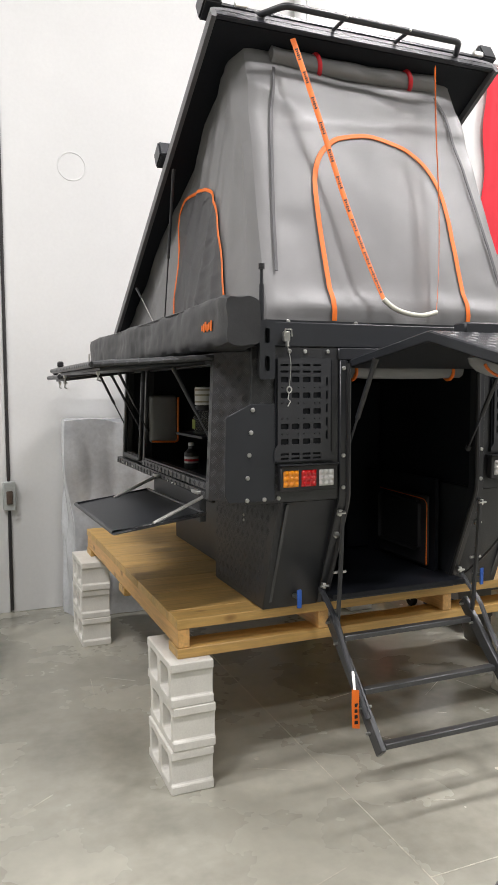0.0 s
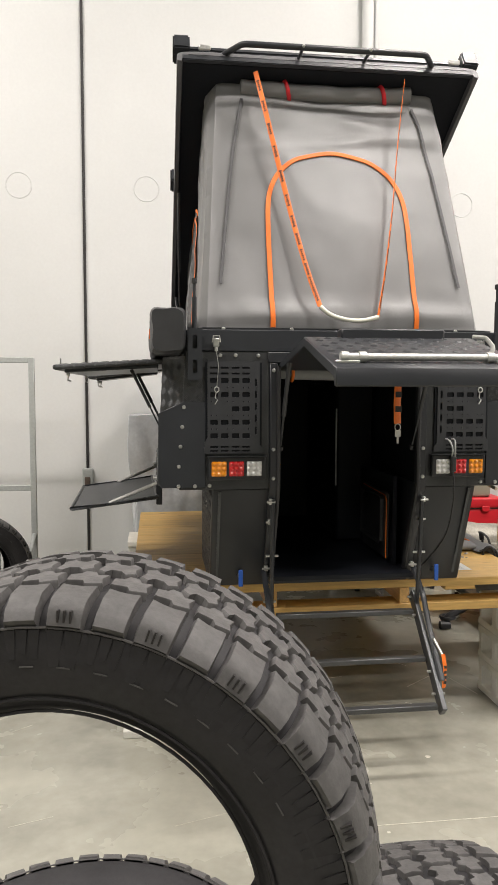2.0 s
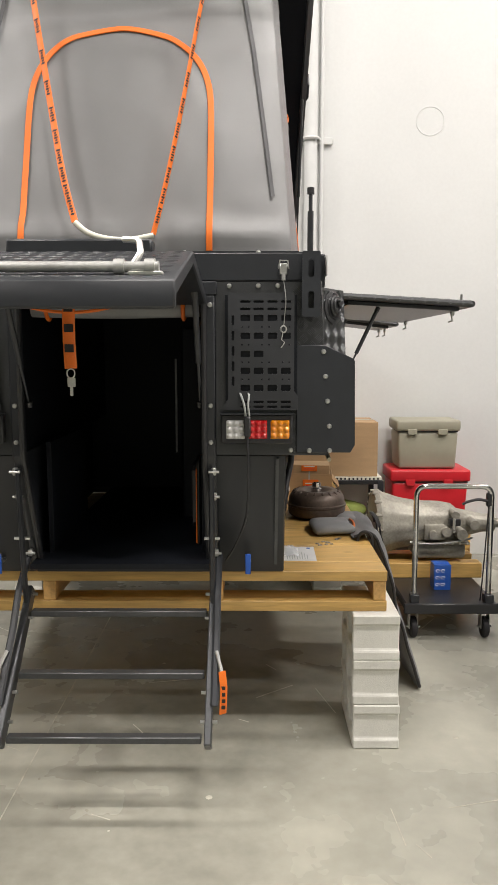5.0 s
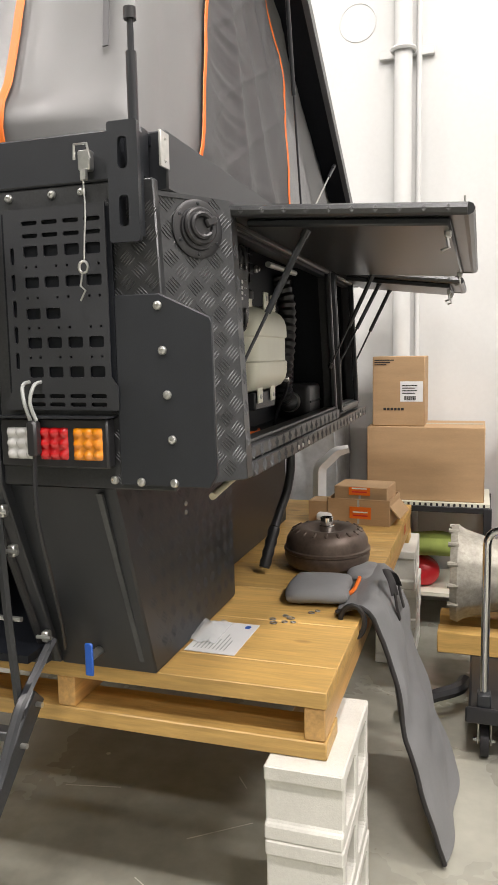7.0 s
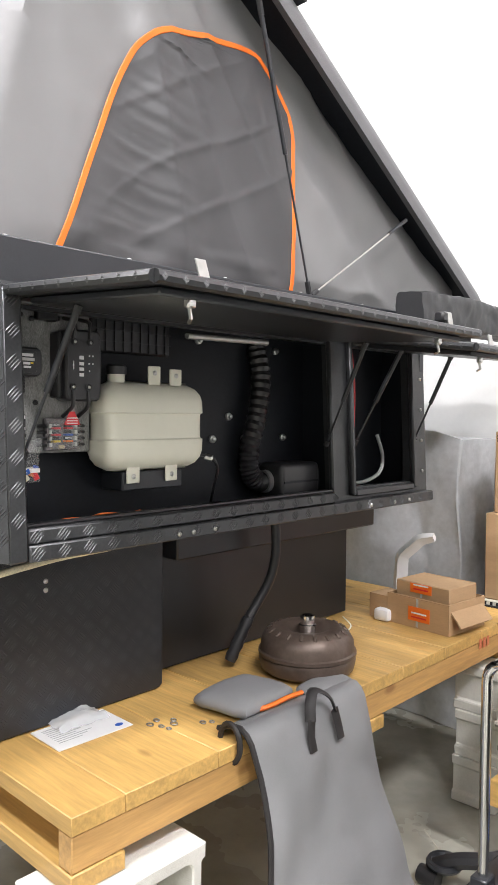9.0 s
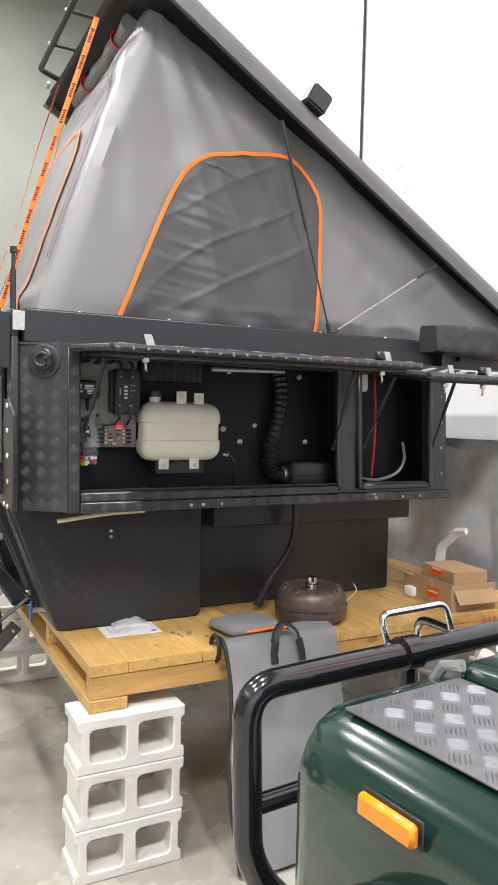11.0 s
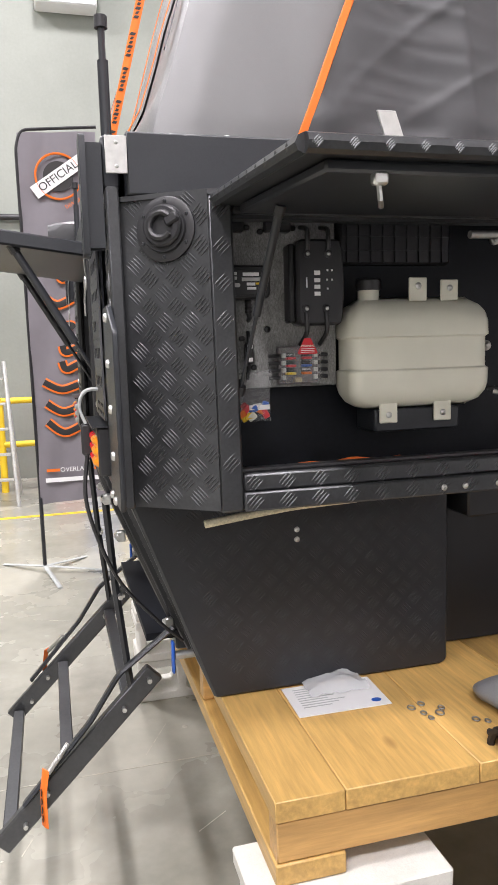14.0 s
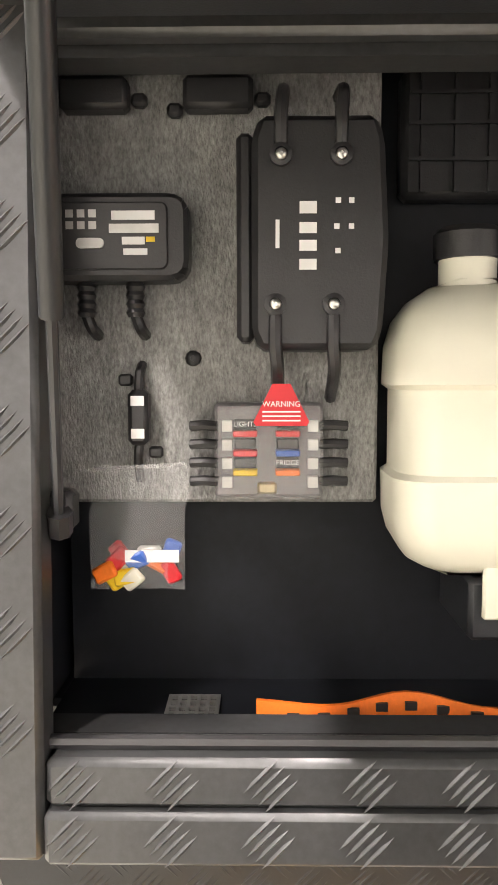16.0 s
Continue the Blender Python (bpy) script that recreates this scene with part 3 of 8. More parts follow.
for s in (1, -1):
    prof = [(REAR - 0.012, 1.834), (REAR - 0.012, 1.25), (2.89, 0.75), (2.94, 0.75), (REAR + 0.05, 1.27), (REAR + 0.05, 1.834)]
    part("door_post", prism(bmesh.new(), prof, "x", min(mir(2.225, s), mir(2.262, s)), max(mir(2.225, s), mir(2.262, s)), bev=0.004), SATIN, camper)
    part("door_seal", tube(bmesh.new(), rounded([(mir(2.222, s), REAR - 0.014, 1.82), (mir(2.222, s), REAR - 0.014, 1.25), (mir(2.222, s), 2.87, 0.80)], 0.03), 0.011, 8), PLASTIC_BLACK, camper)
    part("inner_wall", one(min(mir(2.19, s), mir(2.21, s)), max(mir(2.19, s), mir(2.21, s)), 2.95, 3.56, 0.81, 1.27), INNER, camper)
part("door_head", one(1.5, 2.27, REAR - 0.012, REAR + 0.05, 1.835, 1.884, bev=0.004), SATIN, camper)

# raised roof: a wedge, hinged at the front
SLOPE = 0.591


def roof_low(y):
    return 2.11 + SLOPE * (5.176 - y)


RN = Vector((0, SLOPE, 1)).normalized()


def roof_box(name, x0, x1, y0, y1, h0, h1, material, parent, bev=0.0, label=""):
    """A box laid on the slope: y along the plan, h square to the slope."""
    b = bmesh.new()
    vs = []
    for x in (x0, x1):
        for y in (y0, y1):
            for h in (h0, h1):
                vs.append(bm_vert(b, Vector((x, y, roof_low(y))) + RN * h))
    for f in ((0, 1, 3, 2), (4, 6, 7, 5), (0, 4, 5, 1), (2, 3, 7, 6), (0, 2, 6, 4), (1, 5, 7, 3)):
        b.faces.new([vs[i] for i in f])
    bmesh.ops.recalc_face_normals(b, faces=b.faces)
    if bev:
        bmesh.ops.bevel(b, geom=list(b.edges), offset=bev, segments=2, affect="EDGES")
    return part(name, b, material, parent, label)


def bm_vert(b, p):
    return b.verts.new(p)


def roof_skin():
    """The shell: rolled edges, a broad flat top, open below."""
    side = [(0.780, 0.0), (0.782, 0.035), (0.775, 0.062), (0.760, 0.086), (0.735, 0.103), (0.70, 0.113), (0.64, 0.117)]
    sect = [(CX - a, h) for a, h in side] + [(CX + a, h) for a, h in side[::-1]]
    sect += [(CX + 0.758, 0.0), (CX + 0.752, 0.035), (CX + 0.72, 0.05), (CX - 0.72, 0.05), (CX - 0.752, 0.035), (CX - 0.758, 0.0)]
    b = bmesh.new()
    rings = []
    for y, drop in ((3.11, 0.045), (3.125, 0.018), (3.16, 0.0), (5.25, 0.0), (5.28, 0.03)):
        rings.append([b.verts.new(Vector((x, y, roof_low(y))) + RN * (h - (drop * (h - 0.05) / 0.067 if h > 0.05 else 0))) for x, h in sect])
    for q, t in zip(rings, rings[1:]):
        for k in range(len(sect)):
            b.faces.new((q[k], q[(k + 1) % len(sect)], t[(k + 1) % len(sect)], t[k]))
    b.faces.new(rings[0][::-1]), b.faces.new(rings[-1])
    bmesh.ops.recalc_face_normals(b, faces=b.faces)
    return b


ROOFPAINT = mat("charcoal_textured_powder_coat", (0.11, 0.11, 0.115), 0.42, grain=0.10, grain_scale=250, stain=0.12, stain_scale=4, bump=0.2, bump_scale=700)
roof = part("roof_shell", roof_skin(), ROOFPAINT, camper, "charcoal powder-coated wedge roof shell, tilted open")
roof_box("rear_lip", 1.126, 2.644, 3.11, 3.13, 0.015, 0.05, BLACK, roof, 0.004)
roof_box("head_lining", 1.13, 2.64, 3.14, 5.25, 0.03, 0.045, INNER, roof)
for y in (3.13, 3.88):
    roof_box("crossbar", 1.09, 2.68, y, y + 0.05, 0.118, 0.148, SATIN, roof, 0.006)
    for s in (1, -1):
        roof_box("crossbar_foot", min(mir(2.60, s), mir(2.685, s)), max(mir(2.60, s), mir(2.685, s)), y - 0.03, y + 0.06, 0.09, 0.185, SATIN, roof, 0.008)


def on_roof(x, y, h):
    return Vector((x, y, roof_low(y))) + RN * h


rr = rounded([on_roof(1.33, 3.13, 0.085), Vector((1.42, 3.03, 3.392)), Vector((2.35, 3.03, 3.392)), on_roof(2.44, 3.13, 0.085)], 0.03)
part("grab_rail", tube(bmesh.new(), rr, 0.015, 10), SATIN, roof)
for x in (1.72, 2.06):
    part("rail_stay", tube(bmesh.new(), [on_roof(x, 3.12, 0.075), Vector((x, 3.03, 3.392))], 0.009, 8), SATIN, roof)
    part("stay_bolt", bolt(bmesh.new(), (x, 3.015, 3.392), "-y", 0.008, 0.006), STEEL, roof)
for x in (1.24, 2.53):
    part("roof_latch", one(x - 0.03, x + 0.03, 3.10, 3.12, 3.385, 3.41, bev=0.005), STEEL, roof)

# ---- canvas tent ----
TB = 1.985
KW = 0.066


def fold(p):
    """Soft creases in the cloth."""
    x, y, z = p
    a = noise.noise(Vector((x * 2.0, y * 2.0, z * 1.1))) * 0.022
    # drag lines that fan down from the roof's high corner
    ang = math.atan2(y - 3.2, 3.5 - z)
    r = abs(noise.noise(Vector((ang * 5.5 + x * 1.5, x * 1.2 + z * 0.5, 3.1))))
    a += (0.35 - r) * 0.046 * min(1.0, max(0.0, (y - 2.95) * 2.2))
    r2 = abs(noise.noise(Vector((x * 4.2 + 1.3 * z, y * 4.2 - 2.0 * z, 9.4))))
    a += (0.4 - r2) * 0.012
    a += noise.noise(Vector((x * 9, y * 9 + z * 5, z * 4))) * 0.003
    # sharp slanting creases
    cr = abs(noise.noise(Vector(((z - 0.55 * y) * 5.0, (y + 0.5 * z) * 1.3, x * 0.8))))
    a += max(0.0, 0.24 - cr) ** 2 * 0.07 * min(1.0, max(0.0, (y - 2.95) * 2.0))
    low = max(0.0, 1 - (z - TB) / 0.16)
    a += math.sin((x + y) * 46 + 3 * noise.noise(Vector((x * 3, y * 3, 0)))) * 0.003 * low
    return a


def rear_y(z):
    return 2.80 + (z - TB) * 0.355


def side_x(z, s):
    return CX + s * (0.688 - (z - TB) * KW)


def on_rear(x, z, h=0.0):
    n = Vector((0, -1, 0.355)).normalized()
    p = Vector((x, rear_y(z), z))
    belly = 0.028 * math.sin(math.pi * min(1.0, max(0.0, (z - TB) / 1.3))) ** 1.0 * (1 - abs((x - CX) / 0.7) ** 4)
    crease = 0.006 * math.sin(z * 21 + 2.0 * noise.noise(Vector((x * 1.5, 0, z)))) * max(0.0, min(1.0, (z - 2.75) / 0.2))
    sag = 0.014 * noise.noise(Vector((x * 1.7, 4.0, z * 1.3))) + 0.010 * max(0.0, 1 - 4 * abs(noise.noise(Vector((x * 0.9, 2.0, z * 5.0))))) * max(0.0, min(1.0, (z - 2.8) / 0.15))
    foot = 0.016 * math.exp(-((z - TB - 0.075) / 0.05) ** 2) * (1 + 0.6 * math.sin(x * 9 + 3 * noise.noise(Vector((x * 3, 1, 1)))))
    inner = max(0.0, 1 - abs((x - CX) / (0.688 - (z - TB) * KW)) ** 5)
    return p + n * ((fold(p) + (sag + foot) * inner) * edge_fade(z) + h + belly + crease)


def on_side(y, z, s, h=0.0):
    p = Vector((side_x(z, s), y, z))
    n = Vector((s, 0, KW)).normalized()
    return p + n * (fold(p) * edge_fade(z) + h)


def edge_fade(z):
    return min(1.0, max(0.0, (z - TB) / 0.06))


def tent():
    b = bmesh.new()
    rows = []
    nz = 64
    front = 5.17
    plan = [("L", k / 72) for k in range(72)] + [("R", k / 48) for k in range(49)] + [("S", (k + 1) / 72) for k in range(72)]
    for j in range(nz + 1):
        v = j / nz
        row = []
        for w, u in plan:
            # find the height at this place on the contour
            if w == "R":
                ztop = 3.31
                z = TB - 0.03 + (ztop - TB + 0.03) * v
                half = 0.688 - (z - TB) * KW
                x = CX - half + 2 * half * u
                e = min(u, 1 - u) * 2 * half
                rnd = 0.05 * (1 - math.sqrt(max(0.0, 1 - (1 - min(e, 0.05) / 0.05) ** 2)))
                p = on_rear(x, z)
                p.y += rnd
                row.append(p)
            else:
                k = (1 - u) if w == "L" else u
                s = -1 if w == "L" else 1
                yb = 2.85 + (front - 2.85) * k ** 1.0
                # at the top the contour follows the roof
                yt = 3.29 + (front - 3.29) * k
                zt = min(roof_low(yt) + 0.035, 3.31)
                z = TB - 0.03 + (zt - TB + 0.03) * v
                y = yb + (yt - yb) * v
                row.append(on_side(y, z, s))
        rows.append([b.verts.new(p) for p in row])
    for q, s in zip(rows, rows[1:]):
        for k in range(len(q) - 1):
            b.faces.new((q[k], q[k + 1], s[k + 1], s[k]))
    return b


canvas = part("tent_canvas", tent(), CANVAS, camper, "grey canvas tent body with creases")


def patch(poly_fn, nu, nv, name, material, label=""):
    b = bmesh.new()
    g = [[b.verts.new(poly_fn(i / nu, j / nv)) for i in range(nu + 1)] for j in range(nv + 1)]
    for j in range(nv):
        for i in range(nu):
            b.faces.new((g[j][i], g[j][i + 1], g[j + 1][i + 1], g[j + 1][i]))
    return part(name, b, material, canvas, label)


def along(pts, t):
    d = [0.0]
    for a, c in zip(pts, pts[1:]):
        d.append(d[-1] + math.hypot(c[0] - a[0], c[1] - a[1]))
    s = t * d[-1]
    for i in range(len(pts) - 1):
        if s <= d[i + 1] or i == len(pts) - 2:
            k = (s - d[i]) / (d[i + 1] - d[i])
            a, c = pts[i], pts[i + 1]
            return a[0] + (c[0] - a[0]) * k, a[1] + (c[1] - a[1]) * k


AX = 1.888


def ribbon(pts, width_dir, w, name, material, parent, label="", thick=0.003):
    """A flat band along points, with the given half-width direction at each."""
    b = bmesh.new()
    rows = []
    for p, (wd, nd) in zip(pts, width_dir):
        rows.append([b.verts.new(p + wd * w + nd * 0.0005), b.verts.new(p + wd * w * 0.8 + nd * thick), b.verts.new(p - wd * w * 0.8 + nd * thick), b.verts.new(p - wd * w + nd * 0.0005)])
    for q, s in zip(rows, rows[1:]):
        for k in range(4):
            b.faces.new((q[k], q[(k + 1) % 4], s[(k + 1) % 4], s[k]))
    b.faces.new(rows[0][::-1])
    b.faces.new(rows[-1])
    bmesh.ops.recalc_face_normals(b, faces=b.faces)
    return part(name, b, material, parent, label)


def smooth_line(pts, n):
    """Catmull-Rom through flat points."""
    out = []
    P = [pts[0]] + list(pts) + [pts[-1]]
    for i in range(1, len(P) - 2):
        for k in range(n):
            t = k / n
            out.append(tuple(0.5 * (2 * P[i][c] + (P[i + 1][c] - P[i - 1][c]) * t + (2 * P[i - 1][c] - 5 * P[i][c] + 4 * P[i + 1][c] - P[i + 2][c]) * t * t
                                    + (3 * P[i][c] - P[i - 1][c] - 3 * P[i + 1][c] + P[i + 2][c]) * t ** 3) for c in range(len(pts[0]))))
    out.append(tuple(pts[-1]))
    return out


def binding(flat, surf, w, name, material, label=""):
    pts = [surf(a, c, 0.010) for a, c in flat]
    dirs = []
    for i in range(len(pts)):
        d = (pts[min(i + 1, len(pts) - 1)] - pts[max(i - 1, 0)]).normalized()
        a, c = flat[i]
        n = (surf(a, c, 0.02) - surf(a, c, 0.0)).normalized()
        dirs.append((d.cross(n).normalized(), n))
    return ribbon(pts, dirs, w, name, material, canvas, label)


half = [(0.350, 2.0), (0.352, 2.32), (0.350, 2.56), (0.335, 2.67), (0.297, 2.755), (0.235, 2.82), (0.155, 2.865), (0.0, 2.90)]
rear_line = smooth_line([(AX - a, z) for a, z in half] + [(AX + a, z) for a, z in half[-2::-1]], 6)
binding(rear_line, on_rear, 0.012, "window_binding", ORANGE, "orange binding round the arched rear window")


def rear_patch(u, v):
    t = v
    a, z = along(half, t)
    return on_rear(AX + (2 * u - 1) * a, z, 0.004)


patch(rear_patch, 24, 30, "rear_window_flap", CANVAS, "smooth grey rear window flap")
side_half = [(3.12, 1.995), (3.21, 2.21), (3.31, 2.44), (3.375, 2.57), (3.43, 2.645), (3.52, 2.70), (3.70, 2.738), (3.88, 2.755), (3.98, 2.71), (4.045, 2.60), (4.052, 2.43), (4.046, 2.25), (4.03, 1.995)]
side_line = smooth_line(side_half, 5)
for s in (1, -1):
    f = lambda y, z, h, s=s: on_side(y, z, s, h)
    binding(side_line, f, 0.0092, "window_binding", ORANGE, "orange binding round the side window")
    left = side_half[:7]
    right = side_half[:6:-1]

    def side_patch(u, v, s=s):
        a, c = along(left, v), along(right, v)
        y, z = a[0] + (c[0] - a[0]) * u, a[1] + (c[1] - a[1]) * u
        e = min(1.0, 6 * min(u, 1 - u), 8 * min(v, 1 - v))
        rake = 0.62 * v + 0.05
        ca, sa = math.cos(rake), math.sin(rake)
        p, q = y * ca + z * sa, z * ca - y * sa
        near = max(0.0, 1 - u / 0.55) ** 1.2
        wr = max(0.0, 1 - 3.2 * abs(noise.noise(Vector((p * 0.8, q * 6.0, 7))))) ** 2 * 0.009 * near
        wr += max(0.0, 1 - 2.6 * abs(noise.noise(Vector((p * 1.6, q * 15.0, 2))))) ** 2 * 0.004 * near
        wr += noise.noise(Vector((y * 1.6, z * 1.6, 5))) * 0.008
        wr += 0.004 * math.sin(v * 95 + 4 * noise.noise(Vector((y * 2, 0, 0)))) * max(0.0, 1 - v * 7)
        return on_side(y, z, s, 0.006 + max(-0.001, wr * e + 0.004))

    patch(side_patch, 80, 110, "side_window_flap", CANVAS_DARK, "dark grey creased window flap")
    # seam cord down the rear corner and zip lines
    binding(smooth_line([(mir(2.337, s), 3.18), (mir(2.40, s), 2.83), (mir(2.475, s), 2.205)], 12), on_rear, 0.008, "tent_pole_sleeve", CANVAS_DARK)
# rolled awning flap at the top of the rear wall
roll = tube(bmesh.new(), [(1.43 + 0.905 * k / 14, 3.235 + 0.006 * math.sin(k * 1.7), 3.265 - 0.012 * math.sin(k / 14 * 3.14)) for k in range(15)], 0.044, 14)
part("rolled_flap", roll, CANVAS, canvas, "rolled grey canvas flap")
for x in (1.63, 2.14):
    part("roll_tie", tube(bmesh.new(), [(x + 0.004 * k, 3.235 + 0.049 * math.cos(a), 3.258 + 0.049 * math.sin(a)) for k, a in enumerate(np.linspace(0, 6.28, 20, endpoint=False))], 0.011, 6, closed=True, flat=0.4), RED, canvas, "red webbing tie")


# ---- camper fittings ----
def xr(a, b, s):
    return min(mir(a, s), mir(b, s)), max(mir(a, s), mir(b, s))


def strut(parent, a, b, name="gas_strut", r=0.0078, ratio=0.55):
    """A gas strut: fat cylinder, thin rod, end fittings."""
    a, b = Vector(a), Vector(b)
    m = a.lerp(b, ratio)
    body = part(name, bar(a, m, r, 10), SATIN, parent)
    part("rod", bar(m, b, r * 0.5, 8), STEEL if name != "gas_strut" else SATIN, body)
    part("end_fitting", bar(a, a.lerp(b, 0.05), r * 1.25, 8), PLASTIC_BLACK, body)
    part("end_fitting", bar(a.lerp(b, 0.95), b, r * 1.25, 8), PLASTIC_BLACK, body)
    return body


BOLT = mesh_of("bolt", bolt(bmesh.new(), (0, 0, 0), "-y", 0.0095, 0.007), STEEL)
SBOLT = mesh_of("bolt", bolt(bmesh.new(), (0, 0, 0), "+x", 0.007, 0.005), STEEL)


def rear_bolt(x, z, y, parent):
    return piece("bolt", BOLT, parent, pose(x, y, z))


def lens(x, z, y, w, material, parent):
    b = bmesh.new()
    n = 18
    g = []
    for j in range(n + 1):
        row = []
        for i in range(n + 1):
            u, v = i / n, j / n
            du, dv = (u * 3) % 1 - 0.5, (v * 3) % 1 - 0.5
            h = 0.009 * max(0.0, 1 - (du * du + dv * dv) * 5.0) if 0 < i < n and 0 < j < n else -0.004
            row.append(b.verts.new((x + (u - 0.5) * w, y - h, z + (v - 0.5) * w)))
        g.append(row)
    for j in range(n):
        for i in range(n):
            b.faces.new((g[j][i], g[j][i + 1], g[j + 1][i + 1], g[j + 1][i]))
    return part("lens", b, material, parent)


for s in (1, -1):
    # upper rail bracket with two long slots, and the post above it
    u0, u1 = xr(2.575, 2.64, s)
    slots = [round_rect(u0 + 0.022, u1 - 0.022, 1.785, 1.845, 0.008), round_rect(u0 + 0.022, u1 - 0.022, 1.895, 1.955, 0.008)]
    br = part("rail_bracket", plate_with_holes(round_rect(u0, u1, 1.755, 1.985, 0.006), slots, lambda u, v, t: Vector((u, 2.665 - t, v)), 0.012), BLACK, camper)
    part("bracket_web", one(u0 + 0.008, u0 + 0.016, 2.665, REAR - 0.004, 1.77, 1.97), BLACK, br)
    part("bracket_web", one(u1 - 0.016, u1 - 0.008, 2.665, REAR - 0.004, 1.77, 1.97), BLACK, br)
    xp = mir(2.607, s)
    post = part("support_post", bar((xp, 2.71, 1.98), (xp, 2.71, 2.13), 0.011, 10), SATIN, camper)
    part("post_tip", bar((xp, 2.71, 2.13), (xp, 2.71, 2.195), 0.007, 8), SATIN, post)
    part("knob", bar((xp, 2.71, 2.19), (xp, 2.71, 2.212), 0.013, 10), PLASTIC_BLACK, post)
    # corner gusset plate
    poly = [(2.768, 1.606), (2.772, 1.595), (2.776, 1.29), (2.76, 1.262), (2.56, 1.262), (2.56, 1.656), (2.66, 1.656)]
    pl = part("corner_plate", prism(bmesh.new(), [(mir(a, s), c) for a, c in poly], "y", REAR - 0.013, REAR - 0.002, bev=0.002), BLACK, camper)
    for x, z in ((2.657, 1.632), (2.665, 1.542), (2.673, 1.452), (2.681, 1.36), (2.683, 1.27), (2.608, 1.27), (2.540, 1.27)):
        rear_bolt(mir(x, s), z, REAR - 0.013 if x > 2.55 else REAR - 0.001, pl)
    for x, z in ((2.49, 1.868), (2.42, 1.868), (2.315, 1.868), (2.60, 1.87)):
        rear_bolt(mir(x, s), z, REAR - 0.001, camper)
    for z in (1.80, 1.435, 1.30):
        rear_bolt(mir(2.245, s), z, REAR - 0.012, camper)
    # slotted accessory panel
    hx = [2.52, 2.471, 2.421, 2.373]
    holes = []
    for r, z in enumerate((1.753, 1.689, 1.624, 1.563, 1.501)):
        for c, x in enumerate(hx):
            if r == 2 and c < 2:
                continue
            a, b = xr(x - 0.0175, x + 0.0175, s)
            holes.append(round_rect(a, b, z - 0.0115, z + 0.0115, 0.004, 2))
    for z in (1.811, 1.785, 1.450, 1.432):
        for x in hx:
            a, b = xr(x - 0.019, x + 0.019, s)
            holes.append(round_rect(a, b, z - 0.0045, z + 0.0045, 0.004, 2))
    for z in (1.745, 1.69, 1.635, 1.58, 1.525):
        a, b = xr(2.323, 2.333, s)
        holes.append(round_rect(a, b, z - 0.018, z + 0.018, 0.0045, 2))
    for z in (1.721, 1.657, 1.594, 1.532):
        for x in (2.532, 2.508, 2.459, 2.433, 2.385, 2.361):
            a, b = xr(x - 0.003, x + 0.003, s)
            holes.append(round_rect(a, b, z - 0.003, z + 0.003, 0.0025, 2))
    outer = [(2.565, 1.42), (2.565, 1.47), (2.55, 1.49), (2.55, 1.84), (2.31, 1.84), (2.31, 1.46), (2.295, 1.44), (2.295, 1.42)]
    part("slotted_panel", plate_with_holes([(mir(a, s), c) for a, c in outer], holes, lambda u, v, t: Vector((u, REAR - 0.016 - t, v)), 0.004), PANELBLACK, camper, "black slotted accessory mounting panel")
    part("panel_backing", one(*xr(2.30, 2.56, s), REAR - 0.012, REAR - 0.008, 1.425, 1.835), INNER, camper)
    # tail lamps
    tl = part("tail_lamp", one(*xr(2.285, 2.545, s), 2.664, REAR - 0.003, 1.298, 1.404, bev=0.004), PLASTIC_BLACK, camper, "rectangular tail lamp cluster in a black housing")
    part("hood", one(*xr(2.28, 2.55, s), 2.652, 2.70, 1.4045, 1.4085), SATIN, tl)
    for x, mt in ((2.499, L_AMBER), (2.418, L_RED), (2.337, L_CLEAR)):
        lens(mir(x, s), 1.35, 2.661, 0.070, mt, tl)
    # spring latch with a lanyard
    xl = mir(2.51, s)
    la = part("latch", one(xl - 0.014, xl + 0.014, 2.675, 2.695, 1.905, 1.945, bev=0.003), STEEL, camper, "bright steel spring latch")
    part("latch_loop", tube(bmesh.new(), [(xl - 0.018, 2.67, 1.925), (xl - 0.014, 2.665, 1.953), (xl + 0.014, 2.665, 1.953), (xl + 0.018, 2.67, 1.925)], 0.003, 6), STEEL, la)
    part("latch_pin", bar((xl, 2.675, 1.885), (xl, 2.675, 1.906), 0.008, 8), STEEL, la)
    cord = smooth_line([(xl, 2.672, 1.885), (xl + 0.008, 2.66, 1.82), (xl + 0.004, 2.658, 1.76), (xl + 0.001, 2.66, 1.725)], 5)
    part("lanyard", tube(bmesh.new(), cord, 0.0018, 5), STEEL, la)
    part("lanyard_ring", tube(bmesh.new(), [(xl + 0.010 * math.cos(a), 2.658, 1.712 + 0.012 * math.sin(a)) for a in np.linspace(0, 6.28, 14, endpoint=False)], 0.003, 5, closed=True), STEEL, la)
    part("hitch_clip", tube(bmesh.new(), [(xl - 0.002, 2.657, 1.70), (xl - 0.007, 2.655, 1.675), (xl + 0.004, 2.655, 1.665), (xl - 0.008, 2.655, 1.645)], 0.0022, 5), STEEL, la)
    # blue drain valve
    xv = mir(2.38, s)
    va = part("drain_valve", bar((xv, 2.90, 0.80), (xv, 2.835, 0.80), 0.011, 10), STEEL, camper)
    part("valve_lever", boxes([(xv - 0.011, xv + 0.011, 2.826, 2.834, 0.755, 0.838)], bev=0.003), BLUE, va, "blue lever")
    # door side latches and hanging arm
    xd = mir(2.255, s)
